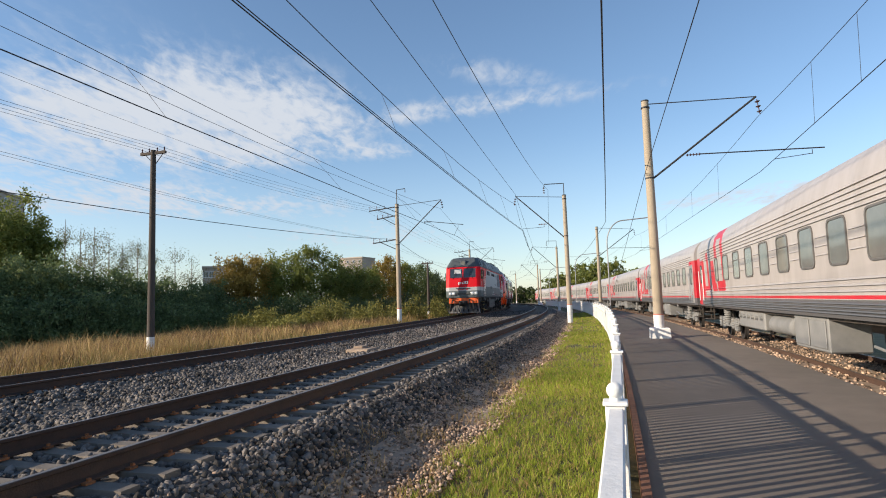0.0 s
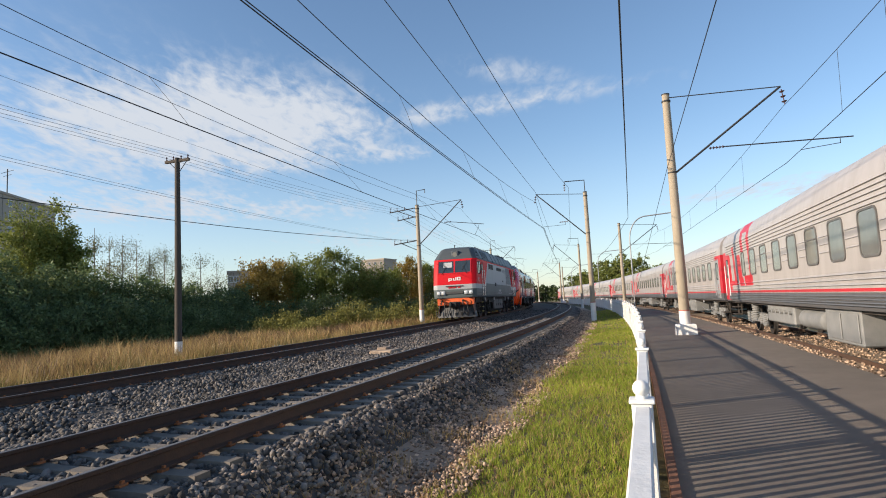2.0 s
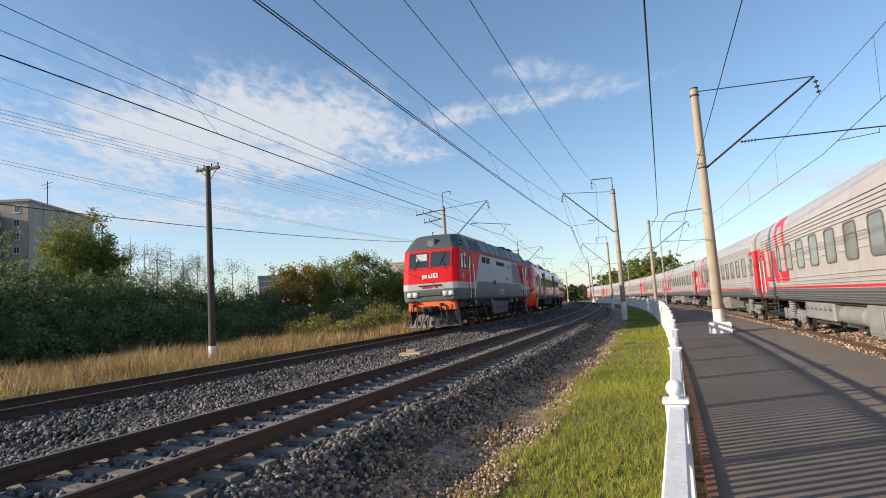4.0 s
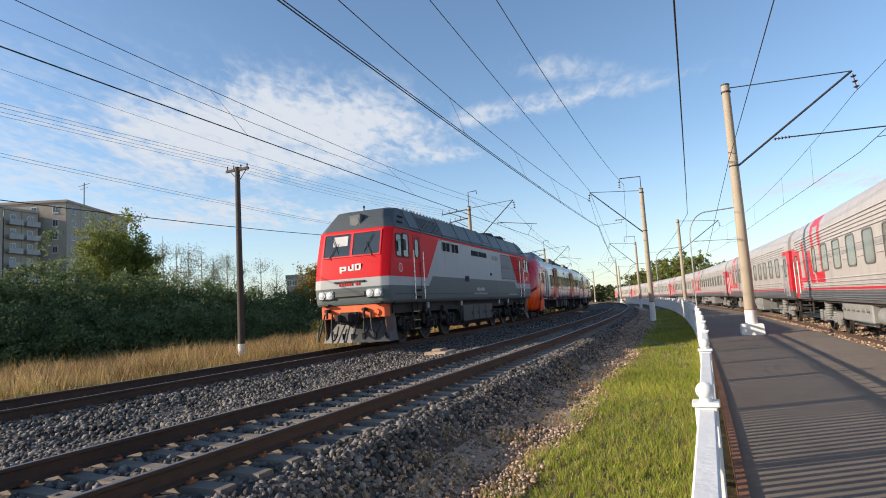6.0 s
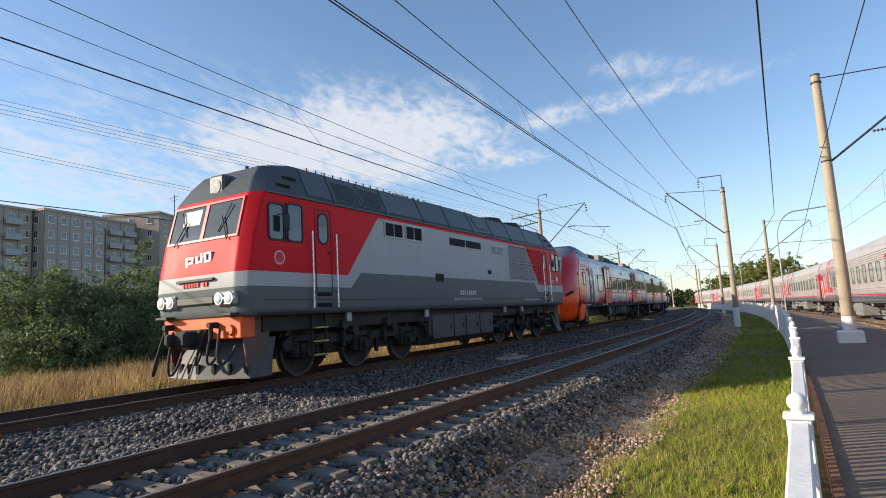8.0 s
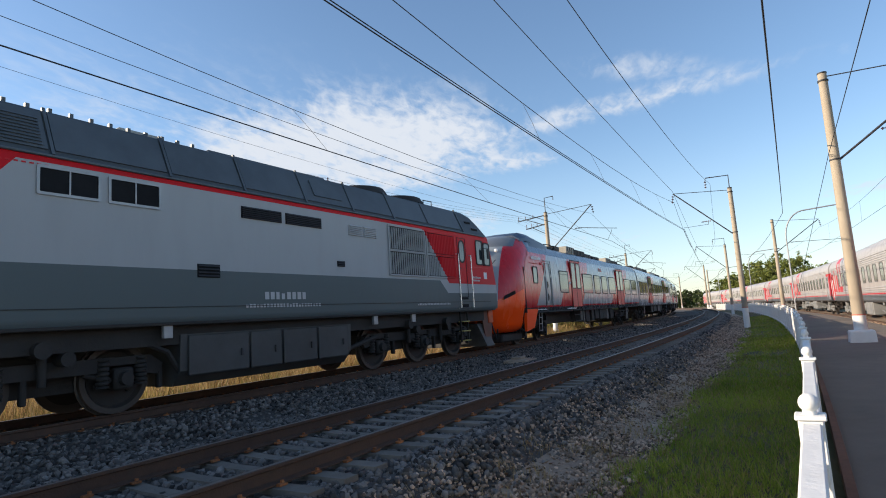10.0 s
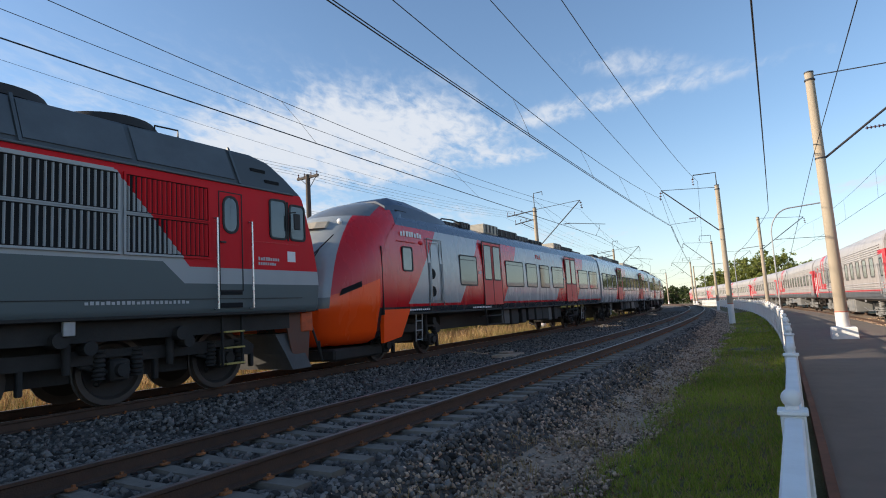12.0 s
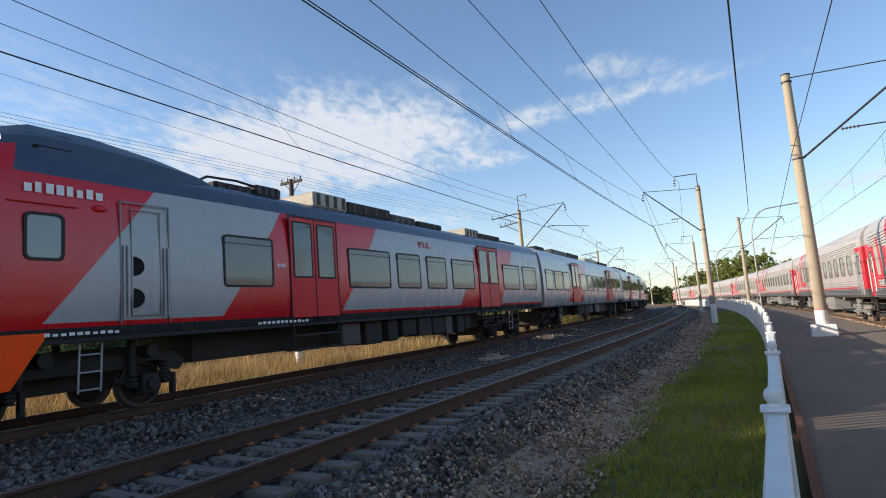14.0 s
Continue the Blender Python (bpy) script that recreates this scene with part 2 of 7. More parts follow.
M_SOIL = material("soil", (0.09, 0.085, 0.03), 0.95, second=(0.24, 0.19, 0.09), scale=1.4, bump=0.8, bump_scale=14)
M_TURF = material("turf", (0.055, 0.06, 0.018), 0.95, second=(0.17, 0.13, 0.06), scale=2.2, bump=0.9, bump_scale=30)
M_DIRT = material("dirt", (0.22, 0.157, 0.112), 0.95, second=(0.42, 0.32, 0.23), scale=5, bump=0.9, bump_scale=30)
# bed kept darker than the loose stones, as the shade in their gaps
M_BALLAST = material("ballast", (0.028, 0.025, 0.022), 0.95, second=(0.10, 0.09, 0.082), scale=9, bump=1.0, bump_scale=26)
M_STONE = material("stone", (0.112, 0.100, 0.090), 0.9, vary=0.35, scale=14, island=0.9, bump=0.4, bump_scale=60)
M_STONE_BROWN = material("stone_brown", (0.33, 0.235, 0.168), 0.9, vary=0.3, scale=14, island=0.85, bump=0.4, bump_scale=60)
M_RAIL = material("rail_rust", (0.045, 0.026, 0.018), 0.8, second=(0.085, 0.045, 0.028), scale=7, bump=0.3, bump_scale=60)
M_RAILTOP = material("rail_top", (0.22, 0.18, 0.155), 0.42, 0.7, 0.12, 4, stretch=(0.3, 0.3, 1))
M_SLEEPER = material("sleeper_concrete", (0.165, 0.142, 0.118), 0.9, vary=0.25, scale=5, bump=0.3, obj_random=0.2)
M_SLEEPER_DARK = material("sleeper_wood", (0.05, 0.038, 0.03), 0.9, vary=0.3, scale=5, bump=0.4)
M_CLIP = material("clip_rust", (0.27, 0.10, 0.035), 0.85, vary=0.35, scale=20, island=0.3)
M_ASPHALT = material("asphalt", (0.145, 0.120, 0.098), 0.92, second=(0.205, 0.172, 0.142), scale=2.0, bump=0.35, bump_scale=160)
M_CONCRETE = material("pole_concrete", (0.30, 0.25, 0.185), 0.9, second=(0.40, 0.34, 0.26), scale=3.0, bump=0.25, bump_scale=30, stretch=(1, 1, 0.25))
M_WHITE = material("white_paint", (0.68, 0.68, 0.66), 0.6, second=(0.80, 0.80, 0.78), scale=4.0, bump=0.2, bump_scale=30)
M_PINK = material("faded_red_paint", (0.45, 0.16, 0.12), 0.75, vary=0.25, scale=8)
M_DARKSTEEL = material("dark_steel", (0.035, 0.035, 0.038), 0.6, 0.3, 0.3, 6)
M_WIRE = material("wire", (0.03, 0.03, 0.034), 0.55, 0.4, 0.1, 1)
M_INSUL = material("insulator", (0.10, 0.045, 0.035), 0.25, vary=0.2)
M_GREYSTEEL = material("galvanised_steel", (0.33, 0.34, 0.35), 0.5, 0.4, 0.2, 5)
M_WOODPOLE = material("pole_wood", (0.07, 0.058, 0.05), 0.9, vary=0.3, scale=4, bump=0.4, stretch=(1, 1, 0.15))
M_RUSTEDGE = material("rusty_edge", (0.16, 0.07, 0.04), 0.9, vary=0.35, scale=9)

# ---- the ground, one sheet to the horizon ----
def ground_z(off):
    pts = [(-560, -2.2), (-60, -1.4), (-25, -1.0), (-14, -0.72), (-11.5, -0.6), (-10.0, -0.62), (-8.9, -0.75), (-8.0, -0.5), (-4.0, -0.5), (-3.0, -0.48), (0, -0.5), (2.0, -0.55),
           (2.9, -0.72), (3.6, -0.68), (5.1, -0.64), (5.5, -0.75), (9.3, -0.85), (13, -0.9), (15, -1.0), (40, -1.2), (3000, -2.5)]
    for (a, za), (b, zb) in zip(pts, pts[1:]):
        if off <= b:
            return za + (zb - za) * (off - a) / (b - a)
    return pts[-1][1]


def rough_at(x, y, k=1.0):
    return noise.noise(Vector((x * k, y * k, 0.3)))


def build_ground():
    ss = [s for s in np.arange(-30, 60, 0.8)] + [s for s in np.arange(60, 260, 4.0)]
    total = 2 * math.pi * RN
    ss += [260 + (total - 290) * i / 90 for i in range(90)]
    offs = [-555, -400, -250, -150, -100, -70, -50, -38, -30, -25, -21, -18, -16, -14, -13, -12.2, -11.5, -10.8, -10.2, -9.6, -9.2, -8.9, -8.4, -8, -6, -4, -3, -1, 0, 1, 2, 2.4, 2.9, 3.2, 3.6, 4.1, 4.6, 5.1, 5.5, 7, 9.3, 11, 13, 15, 20, 30, 45, 70, 110, 180, 300, 600, 1200, 2400]
    verts, faces, mats = [], [], []
    k = len(offs)
    for s in ss:
        for o in offs:
            p = at(s, o)
            amp = 0.12 if o < -10 else (0.05 if 2.8 < o < 5.2 else 0.0)
            verts.append((p.x, p.y, ground_z(o) + amp * rough_at(p.x, p.y, 0.7)))
    n = len(ss)
    for i in range(n):
        j = (i + 1) % n
        for q in range(k - 1):
            faces.append((i * k + q, i * k + q + 1, j * k + q + 1, j * k + q))
            mid = (offs[q] + offs[q + 1]) / 2
            mats.append(2 if (1.0 < mid < 3.3 or -9 < mid <= 1.0) else (1 if 3.0 < mid < 5.4 else 0))
    me = raw("ground", verts, faces, [M_SOIL, M_TURF, M_DIRT], True)
    me.polygons.foreach_set("material_index", mats)
    thing("ground", "grassy railway land with bare dirt beside the tracks", "ground", bm=me, kind="structure")


build_ground()

# ballast beds under the three tracks, and the platform
S0, S1 = -30.0, 230.0
bed = [(-8.9, -0.72), (-8.0, -0.24), (-7.3, -0.2), (-4.8, -0.2), (-4.2, -0.26), (-3.0, -0.36), (-1.9, -0.25), (-1.4, -0.245), (1.4, -0.245), (1.65, -0.26), (2.2, -0.62), (2.3, -0.9), (-8.9, -0.9)]
thing("ballast_bed", "dark grey crushed-stone bed under both main tracks", "ballast", bm=sweep("ballast_bed", bed, S0, S1, 1.0, 0, 0, M_BALLAST), kind="structure")
bed3 = [(9.47, -0.8), (9.5, -0.72), (12.4, -0.72), (13.4, -1.0), (9.47, -1.2)]
thing("ballast_side", "brown-grey crushed-stone bed of the side track", "ballast", bm=sweep("ballast_side", bed3, S0, S1, 1.0, 0, 0, M_DIRT), kind="structure")
slab = [(5.42, -0.95), (5.42, Z_PLAT), (9.44, Z_PLAT - 0.01), (9.44, -0.95)]
platform = thing("platform", "low platform of worn brown-grey asphalt", "platform", bm=sweep("platform", slab, S0, S1, 1.0, 0, 0, M_ASPHALT), kind="structure")
part("edge_strip", sweep("edge_strip", [(5.33, -0.9), (5.33, Z_PLAT + 0.05), (5.415, Z_PLAT + 0.05), (5.415, -0.9)], S0, 140, 1.0, 0, 0, M_RUSTEDGE), None, platform, "rusty steel strip along the platform edge")

# ---- tracks ----
RAIL = [(-0.075, -0.18), (-0.075, -0.165), (-0.012, -0.145), (-0.010, -0.045), (-0.037, -0.032), (-0.037, -0.004), (-0.03, 0.0), (0.03, 0.0), (0.037, -0.004), (0.037, -0.032), (0.010, -0.045), (0.012, -0.145), (0.075, -0.165), (0.075, -0.18)]
TOP = [(-0.027, 0.0), (-0.024, 0.0025), (0.024, 0.0025), (0.027, 0.0)]


def sleeper_mesh(mat, w=0.25, h=0.17):
    bm = bmesh.new()
    ring = []
    for y, hw, top in ((-1.35, 0.13, -0.185), (-0.95, 0.13, -0.185), (-0.45, 0.115, -0.215), (0.45, 0.115, -0.215), (0.95, 0.13, -0.185), (1.35, 0.13, -0.185)):
        ring.append([(y, -hw, top - h), (y, -hw * 0.72, top), (y, hw * 0.72, top), (y, hw, top - h)])
    loft(bm, ring, True, True)
    return mesh_of(bm, mat, name="sleeper")


def clips_mesh(offs, s0, s1, step, z0, mat):
    """Small bent clips and bolts on both sides of each rail, all along."""
    verts, faces = [], []
    rnd = random.Random(4)
    cube = [(0, 1, 3, 2), (4, 6, 7, 5), (0, 4, 5, 1), (2, 3, 7, 6), (0, 2, 6, 4), (1, 5, 7, 3)]
    s = s0
    while s < s1:
        for o in offs:
            for side in (-1, 1):
                for (dx, dy, w, l, h) in ((0.10, 0, 0.03, 0.045, 0.022), (0.085, 0.02, 0.014, 0.014, 0.045)):
                    b = len(verts)
                    j = rnd.uniform(-0.012, 0.012)
                    for i in range(8):
                        verts.append(at(s + j + dy * side + (l if i & 4 else -l), o + side * (dx + (w if i & 2 else -w)), z0 + (h if i & 1 else 0)))
                    faces += [tuple(b + q for q in f) for f in cube]
        s += step
    return raw("clips", verts, faces, mat)


def track(name, label, off, z, step, s0, s1, concrete=True, singles=0.0):
    root = thing(name, label, "railway track", frame_at(0, off, z), group="tracks")
    inv = root.matrix_world.inverted()
    for side in (-0.797, 0.797):
        ob = part("rail", sweep("rail", RAIL, S0, S1, 0.8, off + side, z, M_RAIL), None, root)
        ob.matrix_parent_inverse = inv
        tp = part("running_surface", sweep("running_surface", TOP, S0, S1, 0.8, off + side, z, M_RAILTOP), None, ob, "polished steel rail head")
        tp.matrix_parent_inverse = Matrix()
    me = sleeper_mesh(M_SLEEPER if concrete else M_SLEEPER_DARK)
    rest = []
    s = s0
    while s < s1:
        m = frame_at(s, off, z)
        if s < singles:
            ob = part("sleeper", me, None, root)
            ob.matrix_basis = inv @ m
        else:
            rest.append(m)
        s += step
    verts, faces = [], []
    base = [v.co.copy() for v in me.vertices]
    for m in rest:
        b = len(verts)
        verts += [m @ v for v in base]
        faces += [tuple(b + i for i in p.vertices) for p in me.polygons]
    ob = part("far_sleepers", raw("far_sleepers", verts, faces, M_SLEEPER if concrete else M_SLEEPER_DARK), None, root)
    ob["kind"] = "stuff"
    ob.matrix_parent_inverse = inv
    ob = part("rail_clips", clips_mesh((off - 0.797, off + 0.797), s0, 45, step, z - 0.185, M_CLIP), None, root, "rust-orange rail clips")
    ob["kind"] = "stuff"
    ob.matrix_parent_inverse = inv


track("railway_track", "empty curving track with rusty rails on concrete sleepers", NEAR, 0, 0.46, -4.0, 200, True, 100)
track("railway_track", "curving track under the locomotive with rusty rails", FAR, 0, 0.5, -4.0, 200, False, 0)
track("railway_track", "side track with brown rails beside the platform", SIDE, Z_SIDE, 0.5, -4.0, 200, False, 0)


# ---- the white fence ----
FZ = -0.66
POST0, POST_STEP = 0.34, 3.05


def fence():
    bmp = bmesh.new()
    box(bmp, -0.056, 0.056, -0.056, 0.056, 0, 1.30, 0.008)
    box(bmp, -0.068, 0.068, -0.068, 0.068, 1.30, 1.322, 0.005)
    post_me = mesh_of(bmp, M_WHITE, name="post")
    bmb = bmesh.new()
    ball(bmb, (0, 0, 1.377), 0.047, 16)
    rod(bmb, (0, 0, 1.315), (0, 0, 1.345), 0.034, 0.028, 12)
    ball_me = mesh_of(bmb, M_WHITE, True, "ball_finial")
    bm1 = bmesh.new(); L = POST_STEP - 0.10
    box(bm1, -0.042, 0.042, -L / 2, L / 2, 1.235, 1.29, 0.008)
    top_me = mesh_of(bm1, M_WHITE, name="top_rail")
    bm2 = bmesh.new()
    box(bm2, -0.028, 0.028, -L / 2, L / 2, 1.06, 1.105, 0.006)
    mid_me = mesh_of(bm2, M_WHITE, name="middle_rail")
    bm3 = bmesh.new()
    box(bm3, -0.04, 0.04, -L / 2, L / 2, 0.12, 0.20, 0.007)
    low_me = mesh_of(bm3, M_WHITE, name="bottom_rail")
    # upright with a rounded head
    bm4 = bmesh.new()
    rings = []
    for z, w in ((0.20, 0.028), (0.90, 0.028), (0.97, 0.038), (1.02, 0.060), (1.06, 0.080)):
        rings.append([(-0.022, -w, z), (0.022, -w, z), (0.022, w, z), (-0.022, w, z)])
    loft(bm4, rings)
    slat_me = mesh_of(bm4, M_WHITE, name="upright")
    bm5 = bmesh.new()
    box(bm5, -0.026, 0.026, -0.028, 0.028, 1.105, 1.235)
    stud_me = mesh_of(bm5, M_WHITE, name="stud")
    n_slat = 17
    stuff_v, stuff_f = [], []
    for i in range(-1, 47):
        s = POST0 + i * POST_STEP
        root = thing("fence_panel", "white-painted concrete fence bay with ball-topped post", "fence", frame_at(s, 5.18, FZ), group="white fence")
        post = part("post", post_me, None, root)
        part("ball_finial", ball_me, None, post)
        a = frame_at(s, 5.18, FZ)
        q = a.inverted() @ frame_at(s + POST_STEP / 2, 5.18, FZ)
        for nm, me in (("top_rail", top_me), ("middle_rail", mid_me), ("bottom_rail", low_me)):
            part(nm, me, None, root).matrix_basis = q
        near = 0 <= i < 12
        for j in range(n_slat):
            m = q @ Matrix.Translation((0, -L / 2 + L * (j + 0.5) / n_slat, 0))
            if near:
                part("upright", slat_me, None, root).matrix_basis = m
            elif i > 0:
                w = a @ m
                b = len(stuff_v)
                stuff_v += [w @ v.co for v in slat_me.vertices]
                stuff_f += [tuple(b + k for k in p.vertices) for p in slat_me.polygons]
        for j in range(6):
            part("stud", stud_me, None, root).matrix_basis = q @ Matrix.Translation((0, -L / 2 + L * (j + 0.5) / 6, 0))
    thing("fence_uprights", "white uprights of the farther fence bays", "fence", bm=raw("fence_uprights", stuff_v, stuff_f, M_WHITE), kind="stuff")


fence()


# ---- masts, lamp posts and wires ----
def mast(s, off, z, top, name, label, lean=0.0, block=False, r0=0.205, r1=0.155, collar=True):
    root = thing(name, label, "catenary mast", frame_at(s, off, z), group="catenary masts")
    h = top - z
    bm = bmesh.new()
    rod(bm, (0, 0, 0.55 if not block else 0.6), (0, 0, h), r0, r1, 18)
    part("shaft", bm, M_CONCRETE, root, smooth=True)
    bm = bmesh.new()
    rod(bm, (0, 0, -0.2 if not block else 0.4), (0, 0, 1.35 if not block else 0.95), r0 + 0.006, r0 + 0.003, 18)
    part("painted_foot", bm, M_WHITE, root, "white-painted foot of the mast", smooth=True)
    bm = bmesh.new()
    rod(bm, (0, 0, 1.35 if not block else 0.95), (0, 0, 1.42 if not block else 1.0), r0 + 0.005, r0 + 0.004, 18)
    part("painted_band", bm, M_PINK, root, "faded red paint band", smooth=True)
    if block:
        bm = bmesh.new()
        loft(bm, [[(x * w, y * w, zz) for x, y in ((-.5, -.5), (.5, -.5), (.5, .5), (-.5, .5))] for zz, w in ((-0.02, 0.80), (0.38, 0.76), (0.42, 0.70))])
        part("plinth", bm, M_WHITE, root, "white-painted concrete plinth")
    bm = bmesh.new()
    rod(bm, (0, 0, h - 0.02), (0, 0, h + 0.03), r1 + 0.015, r1 + 0.015, 14)
    part("cap", bm, M_DARKSTEEL, root)
    for zz in (h - 0.3, 6.75 if h > 8 else h - 0.8):
        bm = bmesh.new()
        rod(bm, (0, 0, zz - 0.03), (0, 0, zz + 0.03), r1 + 0.035, r1 + 0.035, 14)
        part("collar", bm, M_DARKSTEEL, root)
    return root


def insulators(bm, a, b, n=4, r=0.075):
    a, b = Vector(a), Vector(b)
    for i in range(n):
        p = a.lerp(b, (i + 0.5) / n)
        d = (b - a).normalized() * 0.022
        rod(bm, p - d, p + d, r, r * 0.55, 10)
    rod(bm, a, b, 0.02, 0.02, 6)


def cantilever(root, side, h, foot, tip, reg0, reg1, steady=None):
    """The bracket of a mast: side is +1 outwards, -1 inwards; points are (out, up) from the mast's foot."""
    bm = bmesh.new()
    def pt(o, z, y=0.0):
        return Vector((side * o, y, z))
    rod(bm, pt(0.16, foot), pt(*tip), 0.042, 0.042, 8)
    part("strut", bm, M_DARKSTEEL, root)
    bm = bmesh.new()
    rod(bm, pt(0.12, h - 0.14), pt(*tip), 0.022, 0.022, 6)
    part("stay", bm, M_DARKSTEEL, root)
    bm = bmesh.new()
    insulators(bm, pt(tip[0] + 0.02, tip[1] - 0.12), pt(tip[0] + 0.1, tip[1] - 0.75), 3, 0.11)
    part("suspension_insulator", bm, M_INSUL, root)
    bm = bmesh.new()
    rod(bm, pt(reg0[0] + 0.55, reg0[1]), pt(*reg1), 0.026, 0.026, 7)
    if steady:
        rod(bm, pt(reg1[0] - 0.45, reg1[1] - 0.03), pt(reg1[0] - 0.45, reg1[1] - 0.22), 0.014, 0.014, 5)
        rod(bm, pt(reg1[0] - 0.45, reg1[1] - 0.2), pt(*steady), 0.014, 0.014, 5)
    part("registration_arm", bm, M_DARKSTEEL, root)
    bm = bmesh.new()
    insulators(bm, pt(*reg0), pt(reg0[0] + 0.6, reg0[1]), 5, 0.07)
    part("rod_insulator", bm, M_INSUL, root)


def wire_run(name, label, pts, r=0.008, sag=0.0, n=14, kind=""):
    verts, faces = [], []
    line = []
    for a, b in zip(pts, pts[1:]):
        for i in range(n):
            t = i / n
            p = a.lerp(b, t)
            p.z -= sag * 4 * t * (1 - t)
            line.append(p)
    line.append(pts[-1].copy())
    for i, p in enumerate(line):
        d = (line[min(i + 1, len(line) - 1)] - line[max(i - 1, 0)]).normalized()
        u = d.cross(Vector((0, 0, 1))).normalized()
        v = u.cross(d)
        verts += [p + (u * math.cos(k * math.tau / 5) + v * math.sin(k * math.tau / 5)) * r for k in range(5)]
    for i in range(len(line) - 1):
        for k in range(5):
            q = (k + 1) % 5
            faces.append((i * 5 + k, i * 5 + q, (i + 1) * 5 + q, (i + 1) * 5 + k))
    return thing(name, label, "wire", bm=raw(name, verts, faces, M_WIRE, True), group="overhead wires"), line


# mast A on the platform and those that follow it, all reaching over the side track
PA = [(25.45, 9.59), (71.8, 9.75), (118, 9.6), (165, 9.6), (-22, 9.6)]
for i, (s, top) in enumerate(PA):
    root = mast(s, 7.18, Z_PLAT, top, "catenary_mast", "concrete catenary mast standing on the platform in a white plinth", block=True, r0=0.21, r1=0.15)
    h = top - Z_PLAT
    cantilever(root, 1, h, 6.75, (4.34, 9.82), (1.5, 7.62), (6.66, 7.45), (4.85, 7.14))
# masts B between the near track and the fence
PB = [(45.5, 9.3), (92, 9.3), (139, 9.3), (186, 9.3), (-6, 9.3)]
for s, top in PB:
    root = mast(s, 3.05, -0.69, top, "catenary_mast", "concrete catenary mast in the grass beside the near track", r0=0.2, r1=0.15)
    h = top + 0.69
    cantilever(root, -1, h, 6.68, (3.82, 10.16), (1.45, 7.78), (2.1, 7.75), (3.35, 7.50))
    bm = bmesh.new()
    pipe(bm, [(0, 0, h - 0.4), (0, 0, h + 0.95), (-1.5, 0, h + 0.98), (-1.55, 0, h + 0.7)], 0.04)
    part("top_bracket", bm, M_DARKSTEEL, root)
    bm = bmesh.new()
    insulators(bm, (-1.55, 0, h + 0.75), (-1.55, 0, h + 0.2), 3, 0.1)
    part("top_insulator", bm, M_INSUL, root)
# masts C beyond the far track
PC = [(46.0, 9.6), (93, 9.6), (140, 9.6), (187, 9.6)]
for s, top in PC:
    root = mast(s, -10.9, -0.62, top, "catenary_mast", "concrete catenary mast with two cross-arms in the dry grass", r0=0.2, r1=0.15)
    h = top + 0.62
    cantilever(root, 1, h, 6.9, (3.88, 10.35), (2.35, 8.55), (5.7, 8.14), (4.9, 7.3))
    bm = bmesh.new()
    pipe(bm, [(0, 0, h - 0.3), (0, 0, h + 1.25), (0.75, 0, h + 1.3), (0.75, 0, h + 1.0)], 0.04)
    part("top_bracket", bm, M_DARKSTEEL, root)
    for zz, l in ((h - 0.2, 2.5), (h - 0.95, 1.8), (h - 3.0, 2.2), ):
        arm = bmesh.new()
        rod(arm, (0, 0, zz), (-l, 0, zz - 0.25), 0.045, 0.045, 6)
        rod(arm, (0, 0, zz - 0.9), (-l * 0.7, 0, zz - 0.18), 0.03, 0.03, 6)
        a = part("cross_arm", arm, M_DARKSTEEL, root)
        ins = bmesh.new()
        for f in (0.97, 0.72, 0.45):
            insulators(ins, (-l * f, 0, zz - 0.24 * f), (-l * f, 0, zz + 0.15), 2, 0.05)
        part("pin_insulator", ins, M_INSUL, a)
# small line poles at the left
for s, off, z, top, lean in ((19.3, -12.8, -0.72, 7.9, 0.0), (59.8, -11.6, -0.65, 5.5, 0.0), (105, -12.5, -0.7, 7.0, 0.0), (-22, -12.8, -0.7, 7.9, 0.0)):
    root = thing("line_pole", "slim dark telegraph pole with a short cross-arm in dry grass", "utility pole", frame_at(s, off, z), group="line poles")
    h = top - z
    bm = bmesh.new()
    rod(bm, (0, 0, 0.9), (0, 0, h), 0.15, 0.105, 12)
    part("shaft", bm, M_WOODPOLE, root, smooth=True)
    bm = bmesh.new()
    rod(bm, (0, 0, -0.3), (0, 0, 0.9), 0.157, 0.153, 12)
    part("painted_foot", bm, M_WHITE, root, "white-painted pole foot", smooth=True)
    bm = bmesh.new()
    box(bm, -0.62, 0.62, -0.05, 0.05, h - 0.18, h - 0.07)
    rod(bm, (-0.45, 0.05, h - 0.15), (0, 0.1, h - 0.6), 0.016)
    rod(bm, (0.45, 0.05, h - 0.15), (0, 0.1, h - 0.6), 0.016)
    arm = part("cross_arm", bm, M_WOODPOLE, root)
    bm = bmesh.new()
    for x in (-0.55, -0.2, 0.2, 0.55):
        insulators(bm, (x, 0, h - 0.07), (x, 0, h + 0.1), 2, 0.04)
    part("pin_insulator", bm, M_INSUL, arm)
